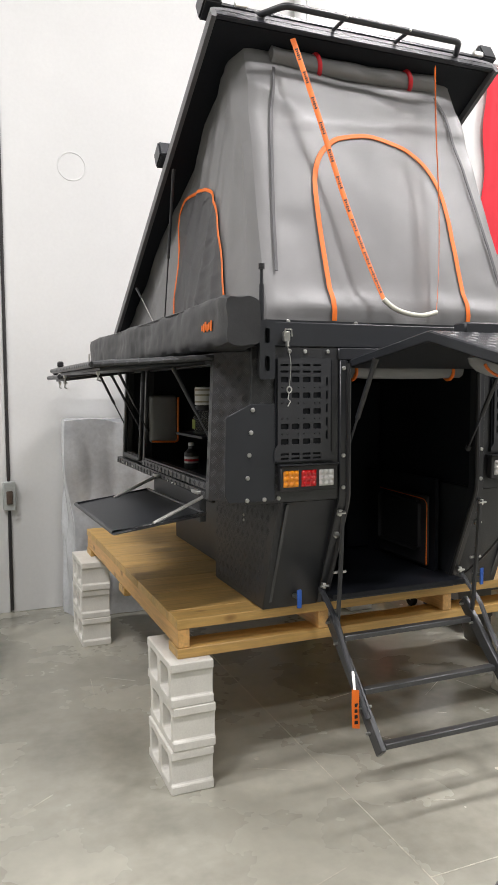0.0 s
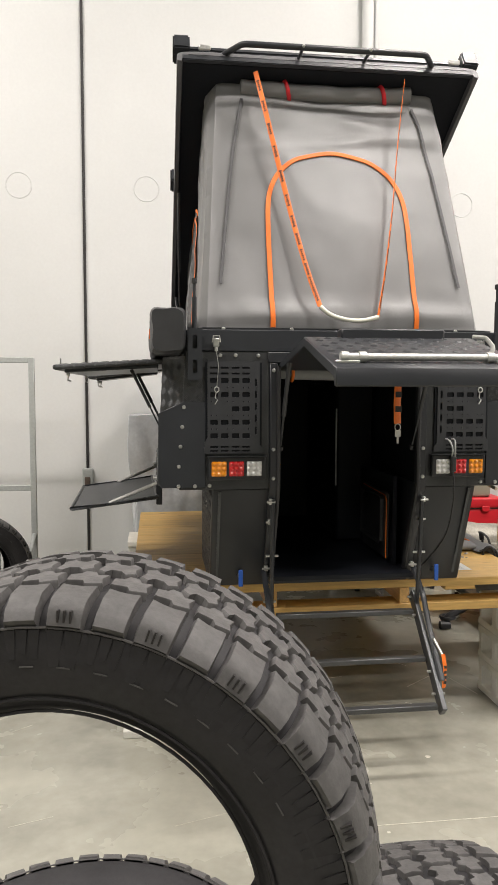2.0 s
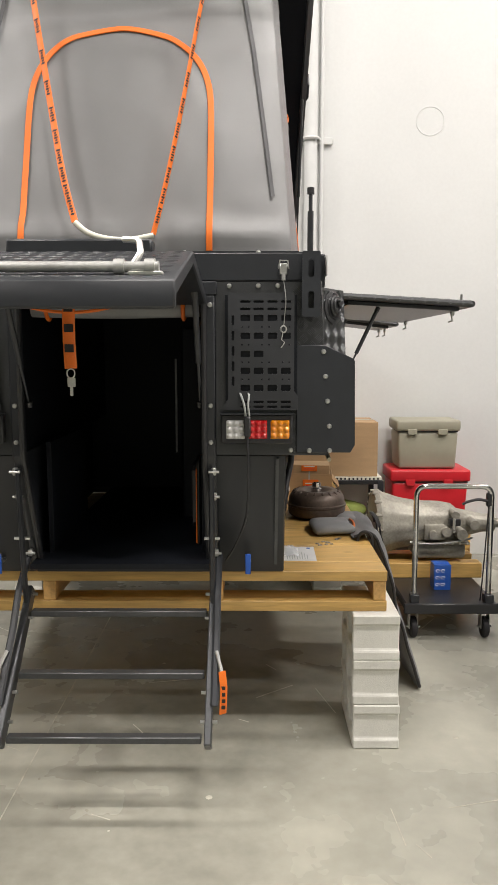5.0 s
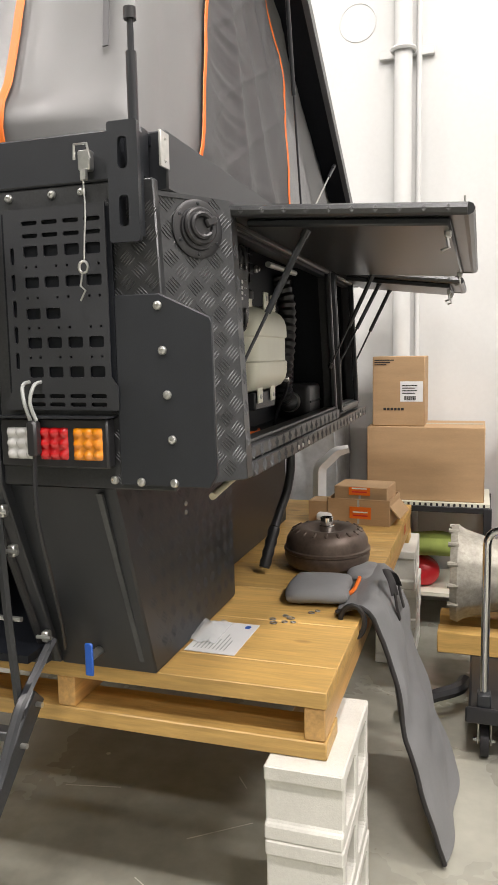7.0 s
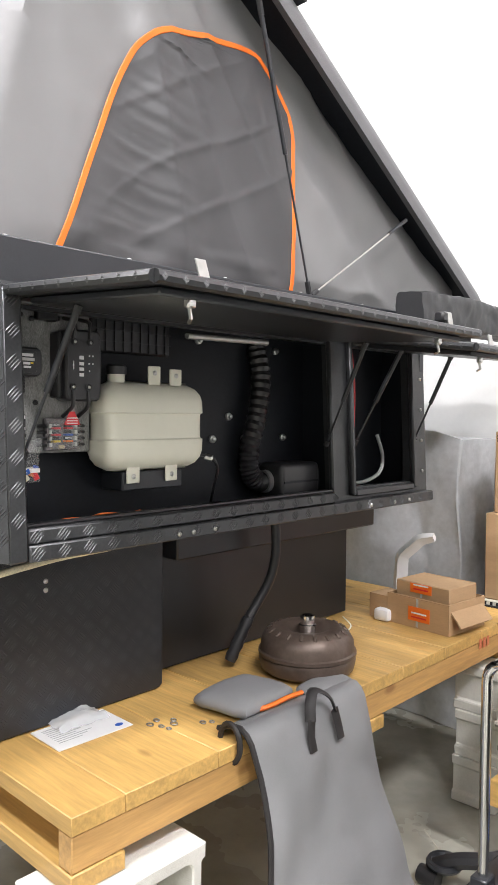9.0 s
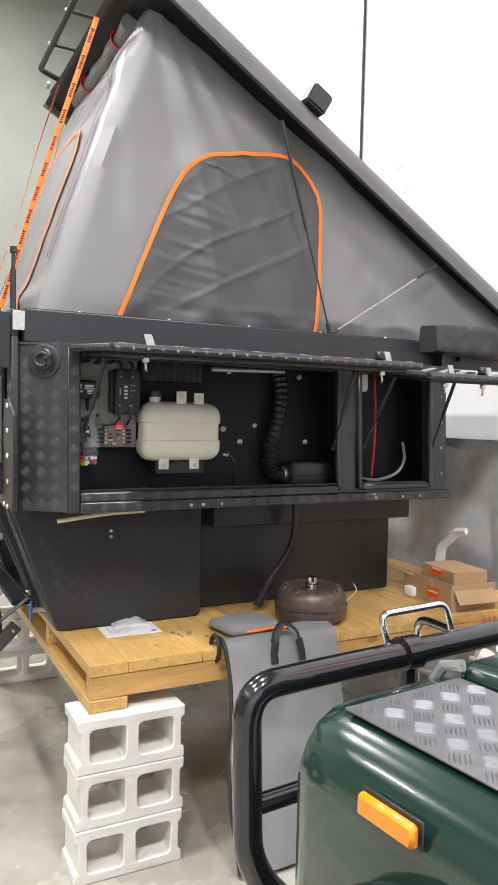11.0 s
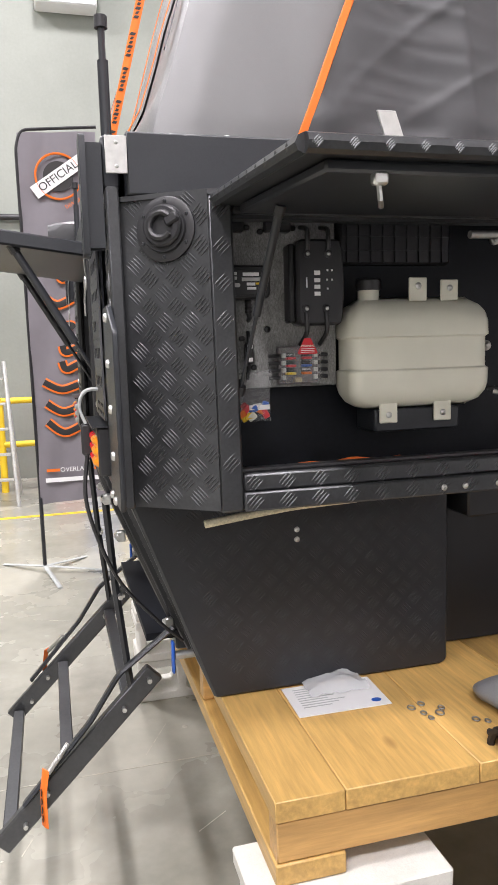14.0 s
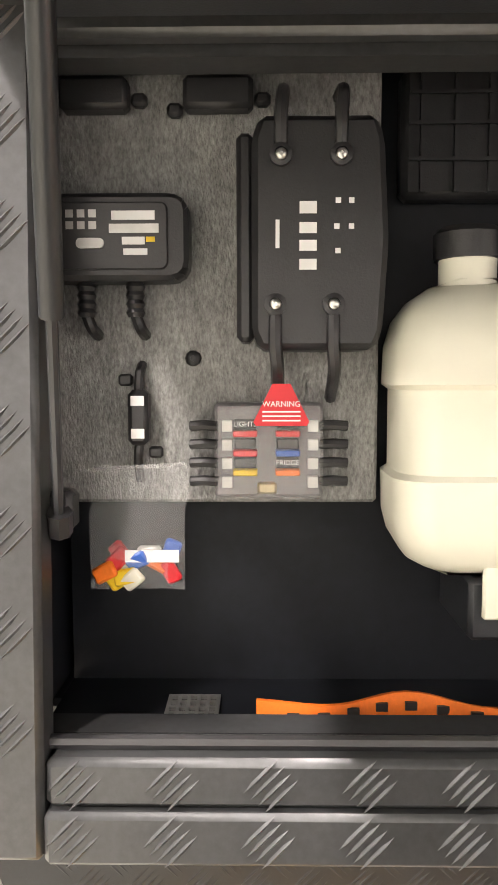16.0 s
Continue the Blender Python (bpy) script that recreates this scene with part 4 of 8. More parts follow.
    for z, y in ((1.19, 2.715), (1.09, 2.745), (0.84, 2.86)):
        q = part("door_catch", one(xd - 0.009, xd + 0.009, y - 0.03, y - 0.008, z - 0.014, z + 0.014, bev=0.003), STEEL, camper)
        part("catch_pin", bar((xd - 0.02, y - 0.03, z), (xd + 0.02, y - 0.03, z), 0.0055, 8), STEEL, q)
    # corner angle at the side of the deck rail
    part("corner_angle", one(*xr(2.664, 2.669, s), 2.70, 2.742, 1.905, 1.975, bev=0.001), ALU, camper)
    for z in (1.918, 1.962):
        part("bolt", bolt(bmesh.new(), (mir(2.669, s), 2.721, z), "+x" if s > 0 else "-x", 0.004, 0.002), STEEL, camper)
    for k in range(7):
        piece("bolt", SBOLT, camper, pose(mir(2.63, s), 2.95 + 0.36 * k, 1.99, 0, -90, 0))
    for y in (3.36, 3.41, 3.49, 4.25, 4.40, 4.50):
        piece("bolt", SBOLT, camper, pose(mir(SIDE + 0.036, s), y, 1.262, 0, 0, 0 if s > 0 else 180))
    for z in (1.36, 1.48, 1.60, 1.72):
        piece("bolt", SBOLT, camper, pose(mir(lean_x(SIDE, z), s), 4.66, z, 0, 0, 0 if s > 0 else 180))
    for z in (1.110, 1.134):
        piece("bolt", SBOLT, camper, pose(mir(2.525, s), 3.117, z, 0, 0, 0 if s > 0 else 180))
    # side hatches, propped level
    for y0, y1, xo, z0, zo in ((2.895, 4.085, 3.248, 1.842, 1.811), (4.165, 4.64, 3.20, 1.838, 1.782)):
        b = bmesh.new()
        poly = [(2.73, y0 + 0.005), (xo, y0 + 0.005), (xo, y1), (2.73, y1)]
        fl = prism(b, [(mir(a, s), c) for a, c in poly], "z", 0.0, 0.022, bev=0.004)
        for v in fl.verts:
            k = (abs(v.co.x - CX) - (2.73 - CX)) / (xo - 2.73)
            v.co.z += z0 + (zo - z0) * k - 0.005
        hatch = part("side_hatch", fl, TREAD, camper, "black tread-plate side hatch propped open")
        inb = prism(bmesh.new(), [(mir(2.77, s), y0 + 0.04), (mir(xo - 0.035, s), y0 + 0.04), (mir(xo - 0.035, s), y1 - 0.035), (mir(2.77, s), y1 - 0.035)], "z", -0.018, -0.001, bev=0.004)
        for v in inb.verts:
            k = (abs(v.co.x - CX) - (2.73 - CX)) / (xo - 2.73)
            v.co.z += z0 + (zo - z0) * k - 0.005
        part("inner_pan", inb, SATIN, hatch)
        for pts, w in (([(mir(xo + 0.002, s), y0, zo + 0.004), (mir(xo + 0.002, s), y1, zo + 0.004)], 0.013), ([(mir(2.74, s), y0, z0 + 0.004), (mir(xo, s), y0, zo + 0.004)], 0.013), ([(mir(2.74, s), y1, z0 + 0.004), (mir(xo, s), y1, zo + 0.004)], 0.013)):
            part("hatch_edge", tube(bmesh.new(), pts, w, 8), TREAD, hatch)
        tb = bmesh.new()
        tread(tb, lambda u, v, h, s=s, xo=xo, z0=z0, zo=zo: Vector((mir(u, s), v, z0 + (zo - z0) * (u - 2.73) / (xo - 2.73) + 0.018 + h)), 2.76, xo - 0.01, y0 + 0.02, y1 - 0.01)
        tread(tb, lambda u, v, h, s=s, xo=xo, zo=zo: Vector((mir(xo + 0.0145 + h, s), u, zo - 0.009 + v)), y0, y1, 0, 0.024, pitch=0.024, length=0.014, height=0.0007, single=True)
        tread(tb, lambda u, v, h, s=s, y0=y0, xo=xo, z0=z0, zo=zo: Vector((mir(u, s), y0 - 0.012 - h, z0 + (zo - z0) * (u - 2.73) / (xo - 2.73) - 0.008 + v)), 2.76, xo, 0, 0.024, pitch=0.024, length=0.014, height=0.0007, single=True)
        tagged(part("tread_pattern", tb, TREADBAR, hatch), kind="stuff")
        for y in (y0 + 0.12, y1 - 0.15):
            ct = part("hatch_latch", one(*xr(xo - 0.05, xo - 0.035, s), y - 0.011, y + 0.011, zo - 0.035, zo - 0.018, bev=0.003), STEEL, hatch)
            part("keeper_plate", prism(bmesh.new(), [(y - 0.020, zo + 0.050), (y + 0.006, zo + 0.050), (y + 0.020, zo + 0.012), (y - 0.008, zo + 0.012)], "x", *xr(xo - 0.010, xo - 0.006, s), bev=0.001), ALU, ct, "bare aluminium keeper plate")
            part("latch_hook", tube(bmesh.new(), [(mir(xo - 0.045, s), y, zo - 0.03), (mir(xo - 0.04, s), y, zo - 0.055), (mir(xo - 0.055, s), y + 0.008, zo - 0.060)], 0.004, 6), STEEL, ct)
        prong = part("hatch_handle", one(*xr(xo - 0.03, xo, s), y1 - 0.2, y1 - 0.17, zo + 0.02, zo + 0.05, bev=0.006, m=None), PLASTIC_BLACK, hatch)
        ylo, yhi = y0 + 0.045, y1 - 0.045
        for y in (ylo, yhi):
            strut(camper, (mir(2.90, s), y + (0.034 if y == ylo else -0.01), z0 - 0.035), (mir(2.738, s), y + (-0.008 if y == ylo else 0), 1.475))
    part("hinge_block", one(*xr(2.715, 2.74, s), 2.918, 2.942, 1.475, 1.505, bev=0.004), PLASTIC_BLACK, camper)
    # tent lifting struts
    strut(camper, (mir(2.64, s), 3.80, 2.87), (mir(2.63, s), 4.08, 1.99), ratio=0.5)
    strut(camper, (mir(2.635, s), 4.68, 2.36), (mir(2.63, s), 4.09, 1.99), name="lid_strut", r=0.007, ratio=0.2)

# cable plug hanging over the right tail lamp
plug = part("cable_plug", one(2.368, 2.392, 2.635, 2.66, 1.325, 1.40, bev=0.005), PLASTIC_BLACK, camper, "black cable plug hanging over the tail lamp")
for k in (-0.006, 0.008):
    part("plug_cable", tube(bmesh.new(), smooth_line([(2.38 + k, 2.647, 1.40), (2.375 + k, 2.635, 1.44), (2.37 + k * 2, 2.65, 1.475), (2.365 + k * 2, 2.69, 1.48)], 5), 0.004, 6), GREYPAINT, plug)
part("plug_cable", tube(bmesh.new(), smooth_line([(2.38, 2.647, 1.325), (2.383, 2.64, 1.2), (2.375, 2.70, 1.02), (2.33, 2.80, 0.88), (2.29, 2.87, 0.80)], 6), 0.005, 6), PLASTIC_BLACK, plug)

# white frame edge on the canvas foot
for s in (1, -1):
    part("canvas_foot_rail", one(*xr(2.565, 2.60, s), 2.76, 5.18, 1.986, 1.996), SATIN, camper)
part("canvas_foot_rail", one(1.2, 2.57, 2.755, 2.785, 1.986, 1.998), SATIN, camper)
for x in (1.30, 1.62, 2.15, 2.42):
    piece("bolt", BOLT, camper, pose(x, 2.755, 1.992))

# filler on the right-hand corner panel only
fc = flank(0.088, 1.796, 0.0, 1)
FM = pose(fc.x, fc.y, fc.z, 0, -2.8, -36.0)


def on_flank(bm):
    bmesh.ops.transform(bm, matrix=FM, verts=bm.verts)
    return bm


fill = part("filler_flange", on_flank(lathe(bmesh.new(), [(0.062, 0), (0.062, 0.005), (0.058, 0.007), (0.046, 0.007), (0.044, 0.012)], (0, 0, 0), "x", 32)), PLASTIC_BLACK, camper, "black plastic filler flange")
part("filler_cap", on_flank(lathe(bmesh.new(), [(0.040, 0.006), (0.040, 0.018), (0.036, 0.022), (0.026, 0.022), (0.023, 0.018), (0.004, 0.018)], (0, 0, 0.004), "x", 28)), PLASTIC_BLACK, fill)
cg = tube(bmesh.new(), [(0.023, 0.024 * math.cos(a), 0.004 + 0.024 * math.sin(a)) for a in np.linspace(0.7, 5.6, 22)], 0.0065, 8)
part("cap_grip", on_flank(cg), PLASTIC_BLACK, fill)
part("lock_cover", on_flank(one(0.014, 0.028, 0.010, 0.040, -0.010, 0.010, bev=0.004, m=pose(0, 0, 0.004, 25))), PLASTIC_BLACK, fill)
for k in range(6):
    a = k * math.pi / 3 + 0.5
    part("bolt", on_flank(bolt(bmesh.new(), (0.006, 0.053 * math.cos(a), 0.053 * math.sin(a)), "+x", 0.004, 0.003)), SATIN, fill)

# tail gate swung up over the doorway
prof = [(2.70, 1.80), (2.70, 1.835), (2.15, 1.918), (1.63, 1.787), (1.63, 1.725), (1.655, 1.725), (1.67, 1.755), (2.15, 1.878)]
gate = part("rear_hatch", prism(bmesh.new(), prof, "x", 1.555, 2.232, bev=0.005), BLACK, camper, "black bent rear door swung up level over the doorway")
tb = bmesh.new()
tread(tb, lambda u, v, h: Vector((u, v, 1.918 - (2.15 - v) * 0.252 + 0.0005 + h)), 1.575, 2.215, 1.66, 2.14, height=0.0010)
tagged(part("tread_pattern", tb, TREAD, gate), kind="stuff")
part("hatch_stiffener", one(1.70, 2.115, 2.13, 2.20, 1.905, 1.95, bev=0.006), BLACK, gate)
gb = part("grab_bar", bar((1.585, 1.70, 1.822), (2.19, 1.70, 1.822), 0.0125, 12), ALU, gate, "silver telescopic bar clipped to the door")
for x in (1.60, 1.66, 2.1, 2.17):
    part("bar_collar", bar((x - 0.012, 1.70, 1.822), (x + 0.012, 1.70, 1.822), 0.018, 12), ALU, gb)
for x in (1.61, 2.16):
    part("bar_clip", one(x - 0.04, x + 0.04, 1.685, 1.715, 1.80, 1.812, bev=0.003), STEEL, gb)
part("lever_latch", tube(bmesh.new(), rounded([(2.11, 1.74, 1.81), (2.14, 1.76, 1.86), (2.13, 1.80, 1.895), (2.09, 1.82, 1.90)], 0.01), 0.008, 8), STEEL, gate)
# pouch with orange piping under the hatch
pb = bmesh.new()
bmesh.ops.create_uvsphere(pb, u_segments=20, v_segments=10, radius=1)
for v in pb.verts:
    v.co = Vector((1.90 + v.co.x * 0.19, 2.12 + v.co.y * 0.07, 1.822 + (v.co.z * 0.075 if v.co.z < 0 else v.co.z * 0.03)))
pouch = part("pouch", pb, BAG_GREY, gate, "grey fabric pouch with orange piping")
part("piping", tube(bmesh.new(), [(1.90 + 0.185 * math.cos(a), 2.045, 1.809 + 0.07 * math.sin(a)) for a in np.linspace(3.3, 6.1, 18)], 0.005, 6), ORANGE, pouch)
# key strap
ks = part("key_strap", tube(bmesh.new(), [(1.895, 2.04, 1.80), (1.897, 2.035, 1.74), (1.895, 2.04, 1.66), (1.898, 2.04, 1.585)], 0.017, 8, flat=0.15), ORANGE, gate, "orange webbing strap with a hanging key")
part("key_ring", tube(bmesh.new(), [(1.898 + 0.011 * math.cos(a), 2.038, 1.572 + 0.013 * math.sin(a)) for a in np.linspace(0, 6.28, 14, endpoint=False)], 0.002, 5, closed=True), STEEL, ks)
part("key", boxes([(1.888, 1.910, 2.036, 2.040, 1.535, 1.56), (1.895, 1.903, 2.036, 2.040, 1.51, 1.536)], bev=0.001), ALU, ks)
for k in range(3):
    part("print_mark", one(1.885, 1.91, 2.028, 2.0295, 1.63 + k * 0.055, 1.652 + k * 0.055), DARK_INK, ks)
for s in (1, -1):
    strut(camper, (mir(2.205, s), 2.50, 1.835), (mir(2.205, s), 2.735, 1.43), r=0.0105, ratio=0.6)
# inside the doorway: rolled blind, flank panel with orange edge, grab rail, steps of the trim
part("rolled_blind", tube(bmesh.new(), [(1.57 + 0.63 * k / 10, 2.80, 1.798 - 0.006 * math.sin(k * 0.314)) for k in range(11)], 0.036, 12), BAG_GREY, camper)
for x in (1.63, 2.14):
    part("blind_tie", tube(bmesh.new(), [(x, 2.80 + 0.04 * math.cos(a), 1.793 + 0.04 * math.sin(a)) for a in np.linspace(0, 6.28, 16, endpoint=False)], 0.008, 6, closed=True), ORANGE, camper)
fp = part("flank_panel", one(2.165, 2.185, 2.98, 3.42, 0.83, 1.185, bev=0.012), PLASTIC_BLACK, camper, "dark fabric flank panel edged in orange")
part("panel_edge", tube(bmesh.new(), rounded([(2.166, 2.985, 0.84), (2.166, 2.985, 1.165), (2.166, 3.41, 1.175)], 0.04), 0.0028, 6), ORANGE, fp)
part("stitched_panel", one(2.158, 2.166, 3.03, 3.40, 0.90, 1.16, bev=0.02), PLASTIC_BLACK, fp)
part("grab_pole", bar((2.03, 3.52, 1.15), (2.03, 3.52, 1.60), 0.005, 8), ALU, camper, "thin bright inner pole")
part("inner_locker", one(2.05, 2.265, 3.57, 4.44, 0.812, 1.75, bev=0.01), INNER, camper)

# webbing straps from the roof, held apart by a clear tube
def strap(pts, name, twist):
    fl = smooth_line(pts, 10)
    V = [Vector(p) for p in fl]
    dirs = []
    for i in range(len(V)):
        d = (V[min(i + 1, len(V) - 1)] - V[max(i - 1, 0)]).normalized()
        a = radians(twist[0] + (twist[1] - twist[0]) * i / (len(V) - 1))
        n = Vector((math.sin(a), -math.cos(a), 0.25)).normalized()
        w = d.cross(n).normalized()
        dirs.append((w, w.cross(d).normalized() * -1 if w.cross(d).dot(n) < 0 else w.cross(d).normalized()))
    ob = ribbon(V, dirs, 0.0125, name, ORANGE, camper, "orange printed webbing strap", 0.002)
    k = 0
    for i in range(3, len(V) - 3):
        w, n = dirs[i]
        d = (V[i + 1] - V[i]).normalized()
        if i % 3 == 0:
            for j in range(6):
                c = V[i] + d * (j * 0.0105 - 0.026) + n * 0.0026
                h = (0.0075, 0.004, 0.0045, 0.007, 0.004, 0.0065)[j]
                q = bmesh.new()
                vs = [q.verts.new(c + d * a * 0.0035 + w * (b * h + a * 0.002)) for a, b in ((-1, -1), (1, -1), (1, 1), (-1, 1))]
                q.faces.new(vs)
                r = bmesh.ops.extrude_face_region(q, geom=list(q.faces))
                bmesh.ops.translate(q, vec=n * 0.0006, verts=[g for g in r["geom"] if isinstance(g, bmesh.types.BMVert)])
                bmesh.ops.recalc_face_normals(q, faces=q.faces)
                part("print_mark", q, DARK_INK, ob)
    return ob


strap([(1.495, 3.115, 3.30), (1.56, 3.0, 2.95), (1.64, 2.89, 2.55), (1.70, 2.80, 2.28), (1.753, 2.745, 2.10)], "lift_strap", (-25, 10))
strap([(2.263, 3.10, 3.29), (2.20, 3.0, 2.95), (2.14, 2.89, 2.58), (2.085, 2.81, 2.28), (2.036, 2.755, 2.06)], "lift_strap", (75, 55))
part("strap_tube", tube(bmesh.new(), smooth_line([(1.753, 2.745, 2.10), (1.80, 2.735, 2.062), (1.87, 2.73, 2.04), (1.95, 2.735, 2.036), (2.036, 2.755, 2.055)], 6), 0.011, 10), PLASTIC_WHITE, camper, "clear sleeve joining the straps")

# ---- fittings seen in the right-hand compartment ----
BX = 2.64
backer = solo("carpet_board", one(BX - 0.05, BX, 2.896, 3.178, 1.48, 1.845, bev=0.003), CARPET, "grey ribbed carpet board in the side compartment", "board")
plugk = part("push_clip", bolt(bmesh.new(), (BX, 3.022, 1.603), "+x", 0.007, 0.005), PLASTIC_BLACK, backer)

ch = thing("charger", (BX, 3.122, 1.69), "black plastic battery charger with four screw terminals on carpet board", "charger")
cb = bmesh.new()
prism(cb, [(3.072, 1.622), (3.078, 1.608), (3.166, 1.608), (3.172, 1.622), (3.176, 1.69), (3.172, 1.765), (3.166, 1.782), (3.078, 1.782), (3.072, 1.765)], "x", BX + 0.001, BX + 0.058, bev=0.005)
cbody = part("body", cb, PLASTIC_BLACK, ch)
part("side_fin", one(BX + 0.001, BX + 0.04, 3.060, 3.0735, 1.615, 1.775, bev=0.004), PLASTIC_BLACK, ch)
for y, z, dz in ((3.094, 1.752, 1), (3.139, 1.752, 1), (3.090, 1.642, -1), (3.134, 1.642, -1)):
    t = part("terminal", lathe(bmesh.new(), [(0.0085, 0), (0.0085, 0.006), (0.005, 0.007), (0.005, 0.004)], (BX + 0.057, y, z), "x", 12), PLASTIC_BLACK, ch)
    part("screw", bolt(bmesh.new(), (BX + 0.0615, y, z), "+x", 0.0045, 0.003), STEEL, t)
    part("cable", tube(bmesh.new(), smooth_line([(BX + 0.058, y, z + dz * 0.008), (BX + 0.060, y, z + dz * 0.03), (BX + 0.05, y + 0.002, z + dz * 0.05), (BX + 0.008, y + 0.003, z + dz * (0.06 if dz > 0 else 0.072))], 5), 0.0052, 8), PLASTIC_BLACK, ch)
for k, (z, h) in enumerate(((1.715, 0.011), (1.7, 0.010), (1.687, 0.010), (1.673, 0.010))):
    part("logo_mark", one(BX + 0.0585, BX + 0.0589, 3.108, 3.121, z - h / 2, z + h / 2 - 0.002), WHITE_INK, ch)
part("print_line", one(BX + 0.0585, BX + 0.0589, 3.090, 3.093, 1.684, 1.705), WHITE_INK, ch)
for y, z in ((3.137, 1.719), (3.147, 1.719), (3.136, 1.70), (3.147, 1.70), (3.137, 1.682)):
    part("indicator", one(BX + 0.0585, BX + 0.0589, y - 0.002, y + 0.002, z - 0.002, z + 0.002), WHITE_INK, ch)

mt = thing("maintainer", (BX, 2.97, 1.70), "small black battery maintainer with printed buttons on carpet board", "charger")
part("body", prism(bmesh.new(), round_rect(2.90, 3.022, 1.664, 1.732, 0.014), "x", BX + 0.001, BX + 0.034, bev=0.004), PLASTIC_BLACK, mt)
part("face", prism(bmesh.new(), round_rect(2.912, 3.006, 1.672, 1.724, 0.006), "x", BX + 0.034, BX + 0.037, bev=0.001), PLASTIC_BLACK, mt)
part("logo_mark", one(BX + 0.0371, BX + 0.0375, 2.962, 2.996, 1.710, 1.717), WHITE_INK, mt)
part("logo_mark", one(BX + 0.0371, BX + 0.0375, 2.960, 2.999, 1.700, 1.707), ALU, mt)
part("logo_mark", one(BX + 0.0371, BX + 0.0375, 2.970, 2.988, 1.691, 1.697), WHITE_INK, mt)
part("logo_mark", one(BX + 0.0371, BX + 0.0375, 2.989, 2.996, 1.693, 1.697), YELLOW, mt)
part("print_line", one(BX + 0.0371, BX + 0.0375, 2.971, 2.990, 1.683, 1.688), WHITE_INK, mt)
part("button", prism(bmesh.new(), round_rect(2.934, 2.956, 1.688, 1.696, 0.0035), "x", BX + 0.0371, BX + 0.039), ALU, mt)
for i in range(4):
    for j in range(2):
        part("indicator", one(BX + 0.0371, BX + 0.0375, 2.917 + i * 0.009, 2.923 + i * 0.009, 1.703 + j * 0.009, 1.709 + j * 0.009), ALU, mt)
for y in (2.937, 2.977):
    part("strain_relief", tube(bmesh.new(), [(BX + 0.018, y, 1.664 - 0.0035 * k) for k in range(9)], [0.008 if k % 2 else 0.0064 for k in range(9)], 10), PLASTIC_BLACK, mt)
    part("cable", tube(bmesh.new(), smooth_line([(BX + 0.018, y, 1.637), (BX + 0.016, y + 0.003, 1.628), (BX - 0.004, y + 0.005, 1.622)], 4), 0.005, 8), PLASTIC_BLACK, mt)

for y in (2.945, 3.045):
    rl = thing("relay_holder", (BX, y, 1.81), "small black cable clamp on the carpet board", "cable clamp", "cable clamps")
    part("body", one(BX + 0.001, BX + 0.022, y - 0.028, y + 0.028, 1.800, 1.826, bev=0.004), PLASTIC_BLACK, rl)
    part("ear", one(BX + 0.001, BX + 0.012, y + 0.029, y + 0.042, 1.805, 1.816, bev=0.003), PLASTIC_BLACK, rl)
    part("ear", one(BX + 0.001, BX + 0.012, y - 0.042, y - 0.029, 1.797, 1.808, bev=0.003), PLASTIC_BLACK, rl)

il = thing("inline_fuse", (BX, 2.977, 1.555), "black in-line fuse holder with white lettered strips", "fuse holder")
part("body", one(BX + 0.001, BX + 0.022, 2.969, 2.986, 1.531, 1.577, bev=0.004), PLASTIC_BLACK, il)
part("lead", tube(bmesh.new(), smooth_line([(BX + 0.01, 2.977, 1.577), (BX + 0.011, 2.978, 1.59), (BX + 0.001, 2.979, 1.598)], 4), 0.004, 8), PLASTIC_BLACK, il)
part("lead", tube(bmesh.new(), smooth_line([(BX + 0.01, 2.977, 1.531), (BX + 0.011, 2.976, 1.52), (BX + 0.001, 2.976, 1.50)], 4), 0.004, 8), PLASTIC_BLACK, il)
for z in (1.568, 1.541):
    part("label_strip", one(BX + 0.022, BX + 0.0224, 2.972, 2.983, z - 0.004, z + 0.004), WHITE_INK, il)
for y, z in ((2.965, 1.585), (2.990, 1.524)):
    part("lug", one(BX + 0.001, BX + 0.006, y - 0.006, y + 0.006, z - 0.005, z + 0.005, bev=0.002), PLASTIC_BLACK, il)

SMOKED = mat("smoked_plastic", (0.15, 0.14, 0.15), 0.3, grain=0.25, grain_scale=60)
fb = thing("fuse_box", (BX, 3.086, 1.525), "clear plastic fuse box with coloured blade fuses and cable entries", "fuse box")
part("base", one(BX + 0.001, BX + 0.012, 3.040, 3.131, 1.486, 1.566, bev=0.003), SMOKED, fb, "smoked plastic base")
part("cover", one(BX + 0.0125, BX + 0.04, 3.042, 3.129, 1.488, 1.564, bev=0.004), CLEAR, fb, "clear lid")
for side in (3.047, 3.118):
    for k in range(4):
        z = 1.500 + 0.0155 * k
        part("terminal_block", one(BX + 0.012, BX + 0.022, side, side + 0.008, z - 0.004, z + 0.005), ALU, fb)
        y0, y1 = (3.020, 3.043) if side < 3.1 else (3.128, 3.151)
        part("wire", tube(bmesh.new(), [(BX + 0.010, y0, z), (BX + 0.013, (y0 + y1) / 2, z + 0.001), (BX + 0.012, y1, z)], 0.0043, 8), PLASTIC_BLACK, fb)
for y, z, mm in ((3.066, 1.541, RED), (3.066, 1.525, RED), (3.066, 1.509, YELLOW), (3.101, 1.541, RED), (3.101, 1.525, BLUE), (3.101, 1.509, ORANGE)):
    f = part("blade_fuse", one(BX + 0.012, BX + 0.028, y - 0.010, y + 0.010, z - 0.0025, z + 0.0025, bev=0.001), mm, fb)
    part("fuse_tag", one(BX + 0.012, BX + 0.020, y - 0.009, y + 0.009, z + 0.003, z + 0.0115, bev=0.001), PLASTIC_BLACK, f)
